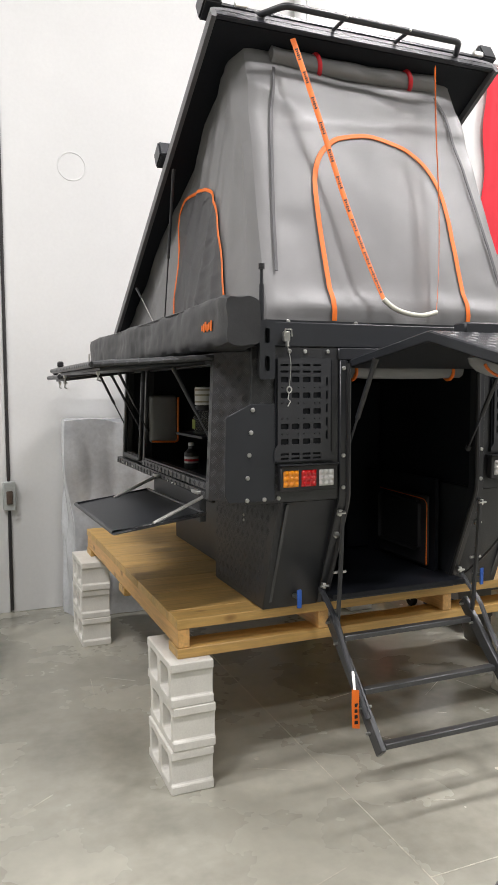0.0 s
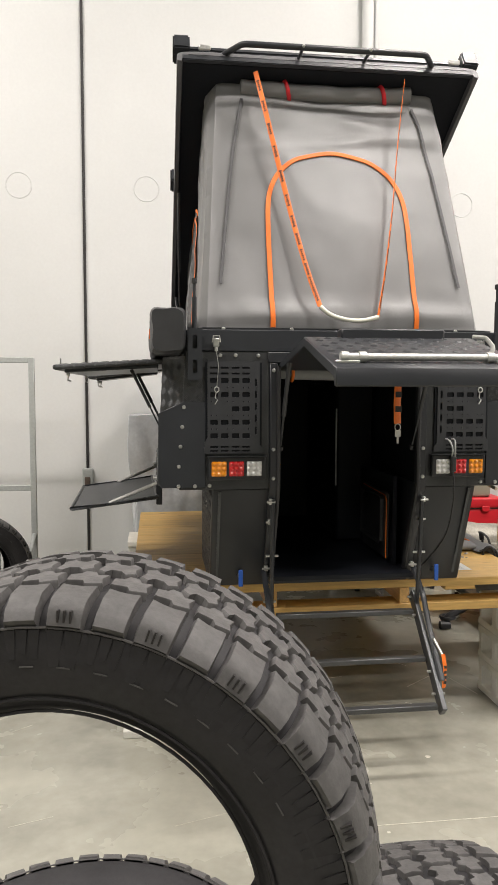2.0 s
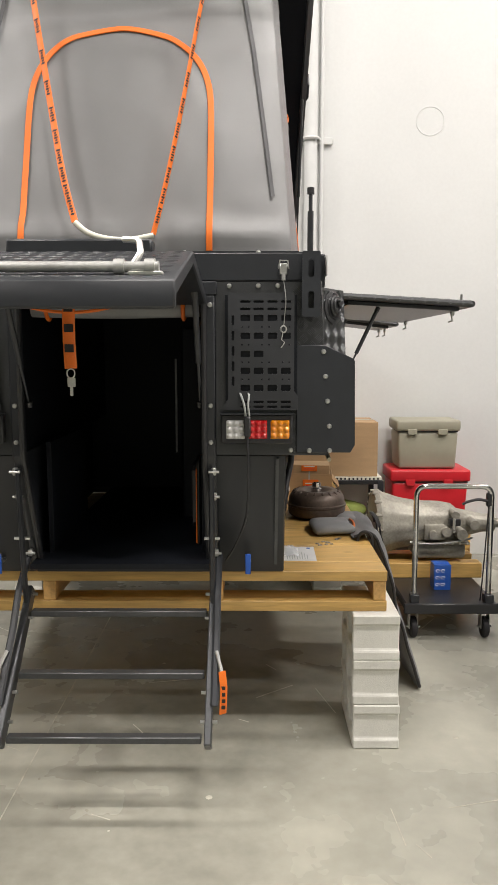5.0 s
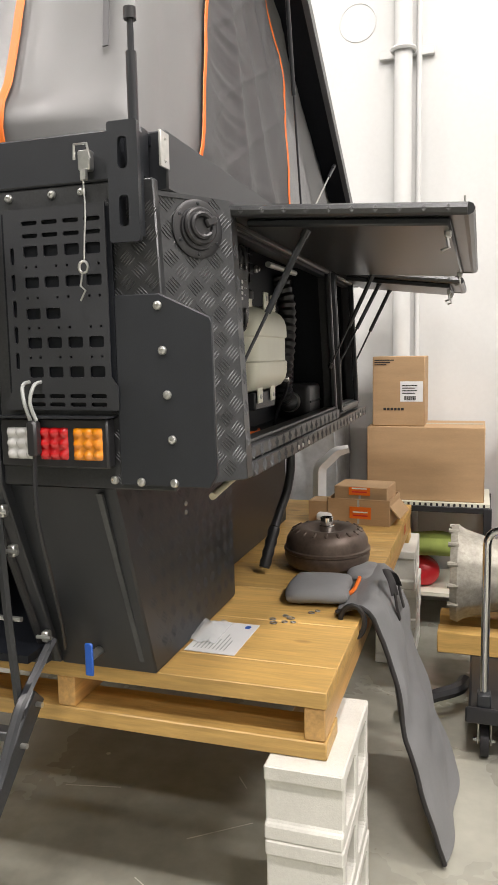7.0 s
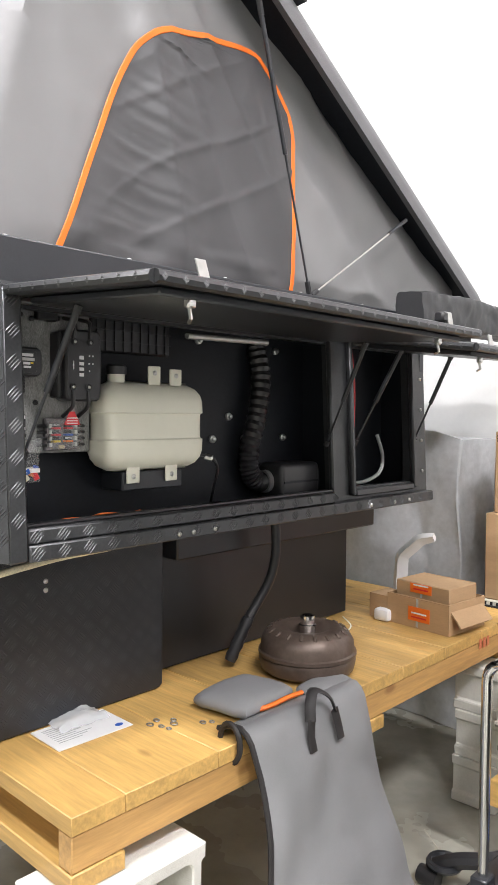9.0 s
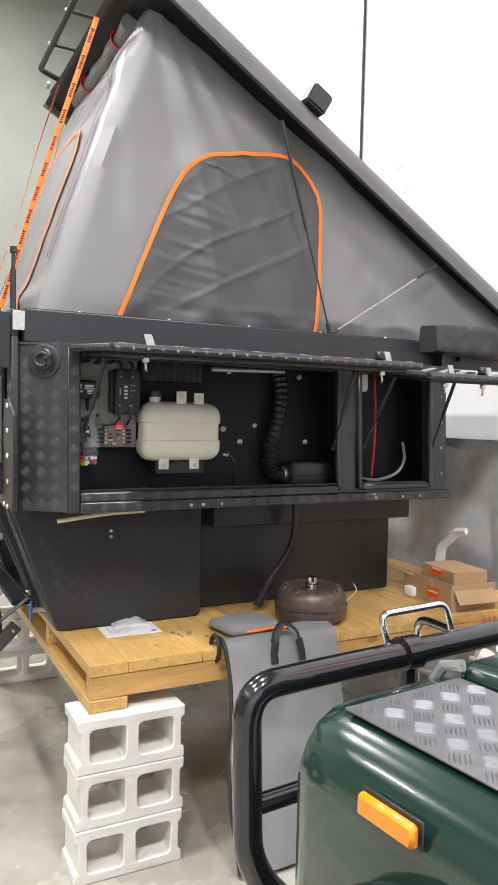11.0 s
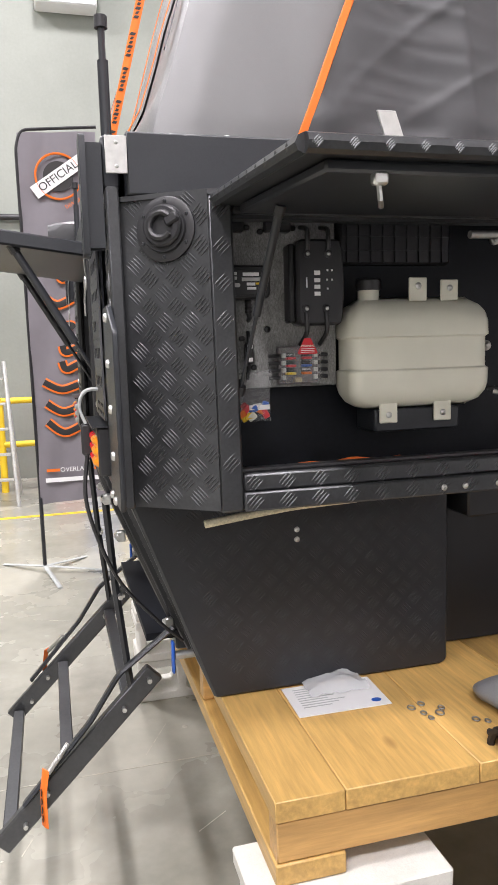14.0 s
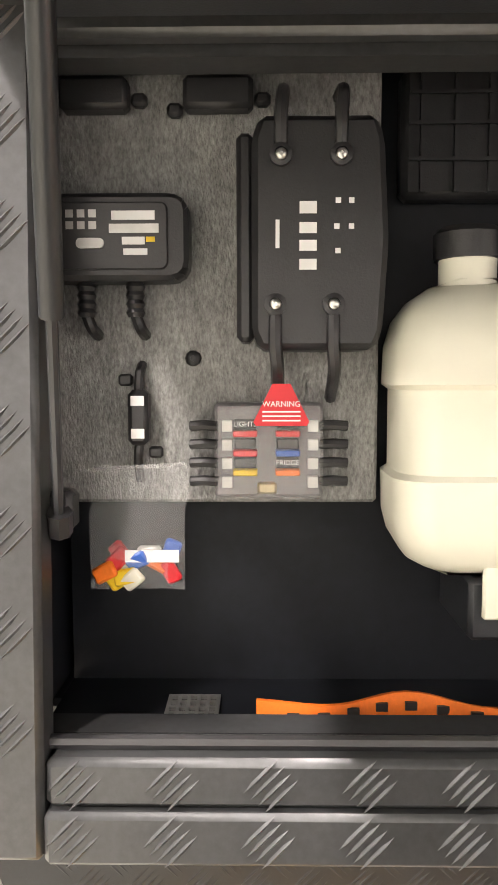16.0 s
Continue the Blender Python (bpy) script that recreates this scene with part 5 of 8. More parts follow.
part("bus_bar", one(BX + 0.012, BX + 0.02, 3.076, 3.092, 1.490, 1.500, bev=0.002), mat("brass", (0.6, 0.5, 0.3), 0.3, metal=0.9), fb)
FACE = Matrix(((0, 0, 1, 0), (1, 0, 0, 0), (0, 1, 0, 0), (0, 0, 0, 1)))


def facing(x, y, z, turn=0):
    """Lays lettering on a wall that faces +x."""
    return Matrix.Translation((x, y, z)) @ FACE @ pose(0, 0, 0, 0, 0, turn)


lettering("label_text", "LIGHTS", 0.0058, facing(BX + 0.0206, 3.066, 1.5485), WHITE_INK, fb)
lettering("label_text", "FRIDGE", 0.0058, facing(BX + 0.0206, 3.101, 1.5165), WHITE_INK, fb)
wt = thing("warning_tag", (BX + 0.045, 3.094, 1.575), "red triangular paper warning tag hanging on a cable", "tag")
part("card", prism(bmesh.new(), [(3.075, 1.549), (3.115, 1.549), (3.117, 1.552), (3.102, 1.582), (3.088, 1.582), (3.073, 1.552)], "x", BX + 0.046, BX + 0.0468), RED, wt)
lettering("warning_text", "WARNING", 0.0062, facing(BX + 0.0472, 3.095, 1.566), WHITE_INK, wt)
for k in range(3):
    part("small_print", one(BX + 0.0469, BX + 0.0472, 3.080 + 0.002 * k * 0, 3.110, 1.5525 + 0.0035 * k, 1.5537 + 0.0035 * k), PAPER, wt)

FILM2 = glass_mat("bag_film", (0.75, 0.76, 0.77), 0.12, 0.15)
zb = thing("zip_bag", (2.68, 2.98, 1.42), "clear zip bag of coloured spare fuses", "bag")
bb = bmesh.new()
g = [[bb.verts.new((BX + 0.030 + 0.010 * math.sin(v / 8 * 3.14) * math.sin(u / 8 * 3.14) + 0.006 * noise.noise(Vector((u * 0.7, v * 0.45, 0))) , 2.938 + 0.078 * u / 8 + (0.004 if v < 3 else 0) , 1.516 - 0.103 * v / 8)) for u in range(9)] for v in range(9)]
for v in range(8):
    for u in range(8):
        bb.faces.new((g[v][u], g[v + 1][u], g[v + 1][u + 1], g[v][u + 1]))
part("film", bb, FILM2, zb)
part("zip_edge", bar((BX + 0.031, 2.936, 1.512), (BX + 0.031, 3.018, 1.517), 0.002, 6), CLEAR, zb)
cols = [RED, BLUE, YELLOW, ORANGE, PLASTIC_WHITE, RED, YELLOW, ALU]
for k in range(13):
    y, z = 2.950 + random.random() * 0.055, 1.421 + random.random() * 0.026
    part("spare_fuse", one(-0.003, 0.003, -0.010, 0.010, -0.007, 0.007, bev=0.002, m=pose(BX + 0.026 + 0.0009 * k, y, z, random.uniform(-70, 70), random.uniform(-20, 20), random.uniform(-20, 20))), cols[k % 8], zb)
part("card_strip", one(BX + 0.037, BX + 0.0375, 2.968, 3.012, 1.437, 1.447), PAPER, zb)

# white tank with ribs, neck and brackets
tk = thing("fluid_tank", (2.65, 3.345, 1.43), "translucent white plastic tank with moulded ribs and black cap", "tank")


def moulded(levels, y0, y1, x0, x1, r):
    """A blow-moulded body: rounded outlines stacked at heights, each drawn in by its inset."""
    b = bmesh.new()
    rings = []
    for z, i in levels:
        rings.append([b.verts.new((u, v, z)) for u, v in round_rect(x0 + i, x1 - i, y0 + i, y1 - i, r, 5)])
    for q, t in zip(rings, rings[1:]):
        for k in range(len(q)):
            b.faces.new((q[k], q[(k + 1) % len(q)], t[(k + 1) % len(q)], t[k]))
    b.faces.new(rings[0][::-1]), b.faces.new(rings[-1])
    bmesh.ops.recalc_face_normals(b, faces=b.faces)
    return b


part("body", moulded([(1.427, 0.048), (1.431, 0.030), (1.441, 0.015), (1.458, 0.005), (1.475, 0.001), (1.508, 0.0), (1.512, 0.005), (1.577, 0.005), (1.581, 0.0), (1.612, 0.001), (1.632, 0.006), (1.647, 0.016), (1.658, 0.032), (1.663, 0.052)], 3.182, 3.518, 2.60, 2.716, 0.03), PLASTIC_WHITE, tk)
neck = part("neck", bar((2.66, 3.245, 1.645), (2.66, 3.245, 1.680), 0.023, 16), PLASTIC_WHITE, tk)
part("cap", lathe(bmesh.new(), [(0.027, 0), (0.027, 0.020), (0.023, 0.025)], (2.66, 3.245, 1.680), "z", 18), PLASTIC_BLACK, neck)
for y, z0, z1 in ((3.345, 1.655, 1.705), (3.42, 1.655, 1.700), (3.275, 1.395, 1.44), (3.405, 1.395, 1.44)):
    bk = part("bracket", one(2.690, 2.696, y - 0.021, y + 0.021, z0, z1, bev=0.002), PLASTIC_WHITE, tk)
    part("screw", bolt(bmesh.new(), (2.696, y, z1 - 0.018 if z0 > 1.6 else z0 + 0.018), "+x", 0.007, 0.004), STEEL, bk)
part("mount_plate", one(2.59, 2.688, 3.245, 3.45, 1.375, 1.426, bev=0.004), BLACK, tk)
part("hose_tail", tube(bmesh.new(), smooth_line([(2.68, 3.525, 1.46), (2.70, 3.55, 1.455), (2.69, 3.585, 1.42), (2.66, 3.60, 1.36), (2.64, 3.605, 1.30)], 5), 0.005, 8), PLASTIC_BLACK, tk)
part("hose_clip", bar((2.688, 3.537, 1.456), (2.70, 3.555, 1.45), 0.009, 8), STEEL, tk)

# ribbed air duct down to the heater
du = thing("air_duct", (2.62, 3.82, 1.33), "black ribbed flexible duct curving down to a heater", "duct")
cl = smooth_line([(2.60, 3.84, 1.80), (2.625, 3.84, 1.70), (2.63, 3.82, 1.58), (2.625, 3.79, 1.47), (2.625, 3.79, 1.40), (2.63, 3.815, 1.365), (2.63, 3.86, 1.36)], 9)
part("hose", tube(bmesh.new(), cl, [0.034 if k % 2 else 0.028 for k in range(len(cl))], 14), PLASTIC_BLACK, du)
part("clip", bar((2.63, 3.845, 1.36), (2.63, 3.862, 1.36), 0.038, 16), STEEL, du)
he = thing("heater", (2.63, 3.98, 1.30), "black moulded air heater unit on the compartment floor", "heater")
part("body", one(2.588, 2.70, 3.863, 4.06, 1.302, 1.42, bev=0.018, seg=3), PLASTIC_BLACK, he)
part("lid_line", one(2.598, 2.703, 3.875, 4.05, 1.355, 1.362), INNER, he)
part("end_cap", one(2.6, 2.69, 4.058, 4.075, 1.32, 1.40, bev=0.008), PLASTIC_BLACK, he)
part("light_fitting", bar((2.66, 3.49, 1.80), (2.66, 3.83, 1.806), 0.009, 10), ALU, camper, "slim aluminium strip lamp, unlit")
for y, z in ((3.58, 1.555), (3.66, 1.50), (3.80, 1.50), (3.99, 1.50), (3.60, 1.80), (3.95, 1.79), (3.12, 1.80), (3.30, 1.79), (2.93, 1.62), (3.73, 1.57)):
    kb = part("fixing_knob", lathe(bmesh.new(), [(0.012, 0), (0.012, 0.008), (0.007, 0.010), (0.007, 0.016), (0.003, 0.018)], (2.585, y, z), "x", 12), STEEL, camper)
part("filter_box", one(2.586, 2.612, 3.20, 3.47, 1.74, 1.85, bev=0.006), PLASTIC_BLACK, camper)
for k in range(9):
    part("filter_rib", one(2.612, 2.617, 3.215 + 0.029 * k, 3.219 + 0.029 * k, 1.745, 1.845), PLASTIC_BLACK, camper)
for z in (1.77, 1.80, 1.825):
    part("filter_rib", one(2.6175, 2.620, 3.205, 3.465, z, z + 0.003), PLASTIC_BLACK, camper)
# loose webbing on the compartment floor
ws = bmesh.new()
rows = []
for k in range(25):
    u = k / 24
    p = Vector((2.675 + 0.012 * math.sin(u * 9), 3.075 + 0.235 * u, 1.303))
    rows.append([ws.verts.new(p + Vector(q)) for q in ((-0.008, 0, 0), (-0.006, 0, 0.016 + 0.002 * math.sin(u * 14)), (0.000, 0, 0.017 + 0.002 * math.sin(u * 14)), (0.004, 0, 0))])
for q, t in zip(rows, rows[1:]):
    for k in range(4):
        ws.faces.new((q[k], q[(k + 1) % 4], t[(k + 1) % 4], t[k]))
ws.faces.new(rows[0][::-1]), ws.faces.new(rows[-1])
bmesh.ops.recalc_face_normals(ws, faces=ws.faces)
wst = thing("webbing_strap", (2.68, 3.2, 1.30), "loose orange printed webbing strap folded on the floor", "strap")
part("band", ws, ORANGE, wst)
for k in range(8):
    part("print_mark", one(2.6765 + 0.012 * math.sin((0.03 + 0.025 * k) / 0.235 * 9), 2.6795 + 0.012 * math.sin((0.03 + 0.025 * k) / 0.235 * 9), 3.10 + 0.025 * k, 3.110 + 0.025 * k, 1.308, 1.315), DARK_INK, wst)
vm = solo("vent_mesh", plate_with_holes([(2.63, 2.997), (2.70, 2.997), (2.70, 3.043), (2.63, 3.043)], [[(2.634 + 0.011 * i, 3.0 + 0.0085 * j), (2.641 + 0.011 * i, 3.0 + 0.0085 * j), (2.641 + 0.011 * i, 3.0055 + 0.0085 * j), (2.634 + 0.011 * i, 3.0055 + 0.0085 * j)] for i in range(6) for j in range(5)], lambda u, v, t: Vector((u, v, 1.3015 + t)), 0.003), STEEL, "small perforated metal vent in the compartment floor", "vent")
# right-hand second compartment: coiled cable
part("loose_cable", tube(bmesh.new(), smooth_line([(2.62, 4.25, 1.34), (2.68, 4.32, 1.33), (2.69, 4.43, 1.36), (2.66, 4.50, 1.42), (2.62, 4.52, 1.50)], 6), 0.007, 8), GREYPAINT, camper)
part("filter_bowl", lathe(bmesh.new(), [(0.03, 0.0), (0.036, 0.012), (0.036, 0.075), (0.030, 0.082)], (2.64, 4.245, 1.735), "z", 20), PLASTIC_WHITE, camper, "white plastic filter bowl")
part("red_cable", tube(bmesh.new(), smooth_line([(2.62, 4.335, 1.84), (2.635, 4.34, 1.68), (2.63, 4.345, 1.50), (2.64, 4.325, 1.34)], 6), 0.006, 8), RED, camper, "red supply cable")
# hoses under the right-hand sill
hs = part("braided_hose", tube(bmesh.new(), smooth_line([(2.70, 2.86, 1.210), (2.70, 2.99, 1.225), (2.70, 3.07, 1.232), (2.70, 3.195, 1.236)], 6), 0.0085, 10), HOSE, camper, "beige braided hose end")
bh = part("drain_hose", tube(bmesh.new(), smooth_line([(2.60, 3.94, 1.25), (2.61, 3.94, 1.13), (2.60, 3.925, 1.03), (2.58, 3.885, 0.95), (2.57, 3.85, 0.90)], 6), 0.017, 10), PLASTIC_BLACK, camper, "black drain hose with a grip end")
part("hose_grip", tube(bmesh.new(), [(2.57 - 0.003 * k, 3.85 - 0.008 * k, 0.90 - 0.017 * k) for k in range(9)], [0.022 if k % 2 else 0.019 for k in range(9)], 10), PLASTIC_BLACK, bh)

# ---- left compartment contents ----
part("shelf_bag", one(1.045, 1.205, 4.03, 4.096, 1.41, 1.68, bev=0.02, seg=3), BAG_GREY, camper, "grey fabric pocket edged in orange")
part("bag_edge", tube(bmesh.new(), rounded([(1.05, 4.026, 1.42), (1.203, 4.026, 1.415), (1.208, 4.026, 1.67)], 0.02), 0.006, 6), ORANGE, camper)
part("tin_shelf", one(1.10, 1.46, 3.28, 3.72, 1.478, 1.49), INNER, camper)
jar = thing("jar", (1.17, 3.46, 1.49), "clear storage jar with a dark lid on the compartment shelf", "jar")
part("glass", lathe(bmesh.new(), [(0.05, 0), (0.052, 0.05), (0.052, 0.1), (0.04, 0.12)], (1.17, 3.46, 1.491), "z", 18), CLEAR, jar)
part("lid", lathe(bmesh.new(), [(0.042, 0.12), (0.042, 0.14), (0.036, 0.145)], (1.17, 3.46, 1.491), "z", 18), PLASTIC_BLACK, jar)
part("label", one(1.115, 1.118, 3.44, 3.48, 1.52, 1.565), GREENCLOTH, jar)
tin = thing("food_tin", (1.17, 3.46, 1.636), "round tin with pale bands stacked on a jar", "tin")
part("can", lathe(bmesh.new(), [(0.045, 0), (0.045, 0.085), (0.042, 0.088)], (1.17, 3.46, 1.637), "z", 20), PAPER, tin)
for z in (0.012, 0.045, 0.07):
    part("band", lathe(bmesh.new(), [(0.0456, z), (0.0456, z + 0.008)], (1.17, 3.46, 1.637), "z", 20), TAN, tin)
bot = thing("bottle", (1.16, 3.64, 1.30), "small dark bottle with a red and white label", "bottle")
part("body", lathe(bmesh.new(), [(0.035, 0), (0.037, 0.01), (0.037, 0.085), (0.016, 0.105), (0.014, 0.12)], (1.16, 3.64, 1.301), "z", 18), PLASTIC_BLACK, bot)
part("label", lathe(bmesh.new(), [(0.0376, 0.03), (0.0376, 0.065)], (1.16, 3.64, 1.301), "z", 18), PAPER, bot)
part("label_stripe", lathe(bmesh.new(), [(0.038, 0.04), (0.038, 0.052)], (1.16, 3.64, 1.301), "z", 18), RED, bot)
part("cap", lathe(bmesh.new(), [(0.016, 0.12), (0.016, 0.135), (0.012, 0.138)], (1.16, 3.64, 1.301), "z", 14), PAPER, bot)

# fold-down table on the left
ft = thing("fold_down_table", (0.77, 3.3, 1.14), "black folding tray table hung off the camper side", "table")
def tray_z(x):
    return 1.135 + (x - 0.585) * 0.10
tbm = bmesh.new()
prism(tbm, [(0.585, 2.87), (0.99, 2.93), (0.96, 3.78), (0.565, 3.68)], "z", 0.0, 0.012, bev=0.003)
for v in tbm.verts:
    v.co.z += tray_z(v.co.x)
part("tray", tbm, BLACK, ft)
part("rim", tube(bmesh.new(), [(x, y, tray_z(x) + 0.012) for x, y in ((0.585, 2.87), (0.99, 2.93), (0.96, 3.78), (0.565, 3.68))], 0.009, 8, closed=True), SATIN, ft)
for y0, y1 in ((2.92, 2.96), (3.70, 3.74)):
    part("stay", bar((0.76, y0 - 0.01, tray_z(0.76) + 0.012), (1.005, y1, 1.26), 0.008, 8), ALU, ft)
part("back_plate", one(0.985, 1.015, 2.98, 3.75, 1.14, 1.262, bev=0.004), BLACK, ft)
for y in (3.02, 3.68):
    part("hinge", one(0.97, 1.03, y - 0.04, y + 0.04, 1.262, 1.278, bev=0.004), ALU, ft)

# awning bags
def awning_bag(x0, x1, y0, y1, z0, z1, label):
    aw = thing("awning_bag", ((x0 + x1) / 2, (y0 + y1) / 2, z0), label, "awning")
    b = bmesh.new()
    n, m = 96, 40
    rings = []
    for i in range(n + 1):
        u = i / n
        y = y0 + (y1 - y0) * u
        e = min(u, 1 - u) * (y1 - y0)
        shrink = 0.93 + 0.07 * min(1, e / 0.05)
        ring = []
        for k in range(m):
            a = 2 * math.pi * k / m
            c, sn = math.cos(a), math.sin(a)
            q = (abs(c) ** 7 + abs(sn) ** 7) ** (-1 / 7)
            p = Vector(((x0 + x1) / 2 + c * q * (x1 - x0) / 2 * shrink, y, (z0 + z1) / 2 + sn * q * (z1 - z0) / 2 * shrink))
            p += Vector((c, 0, sn)) * (noise.noise(Vector((p.x * 6, p.y * 3, p.z * 6))) * 0.016 + (0.3 - abs(noise.noise(p * 13))) * 0.012 + noise.noise(p * 31) * 0.003)
            ring.append(b.verts.new(p))
        rings.append(ring)
    for q, t in zip(rings, rings[1:]):
        for k in range(m):
            b.faces.new((q[k], q[(k + 1) % m], t[(k + 1) % m], t[k]))
    b.faces.new(rings[0][::-1]), b.faces.new(rings[-1])
    bmesh.ops.recalc_face_normals(b, faces=b.faces)
    part("cover", b, PVC, aw)
    part("zip", bar((x0 + 0.01, y0 + 0.05, z1 - 0.01), (x0 + 0.01, y1 - 0.05, z1 - 0.01), 0.004, 6), PLASTIC_BLACK, aw)
    return aw


aw = awning_bag(0.965, 1.12, 2.60, 5.50, 1.875, 2.07, "black fabric awning bag mounted along the camper side")
for k in range(6):
    part("logo_mark", one(0.9585, 0.9615, 2.735 + 0.022 * k, 2.749 + 0.022 * k, 1.945 + 0.006 * (k % 2), 1.985 - 0.006 * (k % 3)), ORANGE, aw)
part("bracket", one(1.10, 1.145, 2.95, 3.0, 1.87, 1.98, bev=0.003), SATIN, aw)
aw2 = awning_bag(2.67, 2.80, 4.56, 5.50, 1.925, 2.06, "black fabric bag mounted at the camper front corner")
part("bracket", one(2.655, 2.69, 4.8, 4.85, 1.90, 2.0, bev=0.003), SATIN, aw2)

# boarding ladder
ld = thing("boarding_ladder", (CX, 2.5, 0.3), "black aluminium three-step ladder hooked to the doorway", "ladder")
for x in (1.525, 2.245):
    part("rail", one(-0.013, 0.013, -0.028, 0.028, -0.30, 0.30, bev=0.004, m=pose(x, 2.585, 0.495, -45, 0, 0)), LADDER_GREY, ld)
    hk = part("folding_arm", tube(bmesh.new(), rounded([(x + (0.02 if x > 2 else -0.02), 2.44, 0.40), (x + (0.02 if x > 2 else -0.02), 2.62, 0.60), (x + (0.02 if x > 2 else -0.02), 2.70, 0.72), (x + (0.02 if x > 2 else -0.02), 2.85, 0.83)], 0.02), 0.014, 6, flat=0.5), SATIN, ld)
    part("hanger", tube(bmesh.new(), [(x, 2.735, 0.64), (x, 2.705, 0.95), (x, 2.69, 1.20)], 0.011, 6), SATIN, ld)
    for y, z in ((2.44, 0.34), (2.50, 0.42), (2.71, 0.62), (2.78, 0.69), (2.715, 0.93)):
        part("pin", bar((x - 0.03, y, z), (x + 0.03, y, z), 0.0065, 8), STEEL, ld)
    o = -0.045 if x < 2 else 0.045
    tg = part("pull_tag", tube(bmesh.new(), [(x + o, 2.50, 0.50), (x + o * 1.15, 2.49, 0.44), (x + o * 1.05, 2.49, 0.345)], 0.015, 8, flat=0.14), ORANGE, ld, "orange printed pull tag")
    part("tag_clip", bar((x + o, 2.505, 0.49), (x + o * 0.5, 2.56, 0.55), 0.007, 8), STEEL, tg)
    for k in range(4):
        part("print_mark", one(x + o * 1.09 - 0.008, x + o * 1.09 + 0.008, 2.4865 - 0.0025, 2.4865, 0.365 + 0.024 * k, 0.378 + 0.024 * k), DARK_INK, tg)
for y, z in ((2.395, 0.305), (2.555, 0.465), (2.725, 0.637)):
    part("tread", one(1.548, 2.222, y - 0.018, y + 0.018, z - 0.014, z + 0.010, bev=0.003), LADDER_GREY, ld)


# ---- tyres ----
def tyre(label, m, tread_style=0):
    """An off-road tyre on its axis y, centre at the origin: carcass, shoulder lugs and tread blocks."""
    R, RIM = 0.427, 0.260
    ty = thing("tyre", (0, 0, 0), label, "tyre", "spare tyres")
    prof = [(RIM, -0.105), (RIM + 0.010, -0.122), (RIM + 0.022, -0.130), (0.30, -0.148), (0.325, -0.155), (0.350, -0.156), (0.376, -0.152), (0.393, -0.142), (0.403, -0.130),
            (0.412, -0.10), (0.415, -0.05), (0.416, 0.0), (0.415, 0.05), (0.412, 0.10), (0.403, 0.130), (0.393, 0.142), (0.376, 0.152), (0.350, 0.156), (0.325, 0.155), (0.30, 0.148), (RIM + 0.022, 0.130), (RIM + 0.010, 0.122), (RIM, 0.105)]
    inner = [(RIM + 0.004, 0.10), (0.285, 0.135), (0.34, 0.14), (0.39, 0.11), (0.398, 0.0), (0.39, -0.11), (0.34, -0.14), (0.285, -0.135), (RIM + 0.004, -0.10)]
    b = bmesh.new()
    seg = 96
    rings = []
    for r, y in prof + inner:
        rings.append([b.verts.new((r * math.cos(2 * math.pi * k / seg), y, r * math.sin(2 * math.pi * k / seg))) for k in range(seg)])
    n = len(rings)
    for i in range(n):
        q, s = rings[i], rings[(i + 1) % n]
        for k in range(seg):
            b.faces.new((q[k], q[(k + 1) % seg], s[(k + 1) % seg], s[k]))
    bmesh.ops.recalc_face_normals(b, faces=b.faces)
    carcass = part("carcass", b, RUBBER, ty)

    def crown(y):
        return R - 0.45 * y * y

    def lug(corners):
        """A tread block on the crowned tread: plan corners as (angle, y), a chamfered top edge."""
        q = bmesh.new()
        ca, cy = sum(a for a, _ in corners) / len(corners), sum(y for _, y in corners) / len(corners)
        loops = []
        for k, dr in ((1.0, -0.015), (0.95, -0.002), (0.90, 0.0)):
            loops.append([q.verts.new(((crown(y) + dr) * math.cos(ca + (a - ca) * k), cy + (y - cy) * k, (crown(y) + dr) * math.sin(ca + (a - ca) * k))) for a, y in corners])
        n = len(corners)
        q.faces.new(loops[-1])
        for lo, hi in zip(loops, loops[1:]):
            for i in range(n):
                q.faces.new((lo[i], lo[(i + 1) % n], hi[(i + 1) % n], hi[i]))
        bmesh.ops.recalc_face_normals(q, faces=q.faces)
        return q

    count = 44
    da = 2 * math.pi / count
    edge = [(-0.45, -0.080), (-0.05, -0.088), (0.04, -0.076), (0.44, -0.078), (0.46, -0.052), (0.22, -0.046), (0.14, -0.033), (-0.10, -0.034), (-0.20, -0.048), (-0.46, -0.042), (-0.38, -0.062)]
    middle = [(-0.47, -0.018), (-0.24, -0.031), (-0.10, -0.019), (0.14, -0.018), (0.26, -0.033), (0.47, -0.024), (0.40, 0.002), (0.46, 0.016), (0.22, 0.031), (0.10, 0.019), (-0.14, 0.018), (-0.26, 0.032), (-0.46, 0.022), (-0.40, 0.0)]
    blocks = [mesh_of("tread_block", lug([(a * da * f, y * f) for a, y in pts]), RUBBER_DUSTY) for pts, f in ((edge, 1), (middle, 1), (edge, -1))]
    for k in range(count):
        for me, off in zip(blocks, (0.0, 0.5, 0.1)):
            piece("tread_block", me, ty, pose(0, 0, 0, 0, 360 * (k + off) / count, 0))
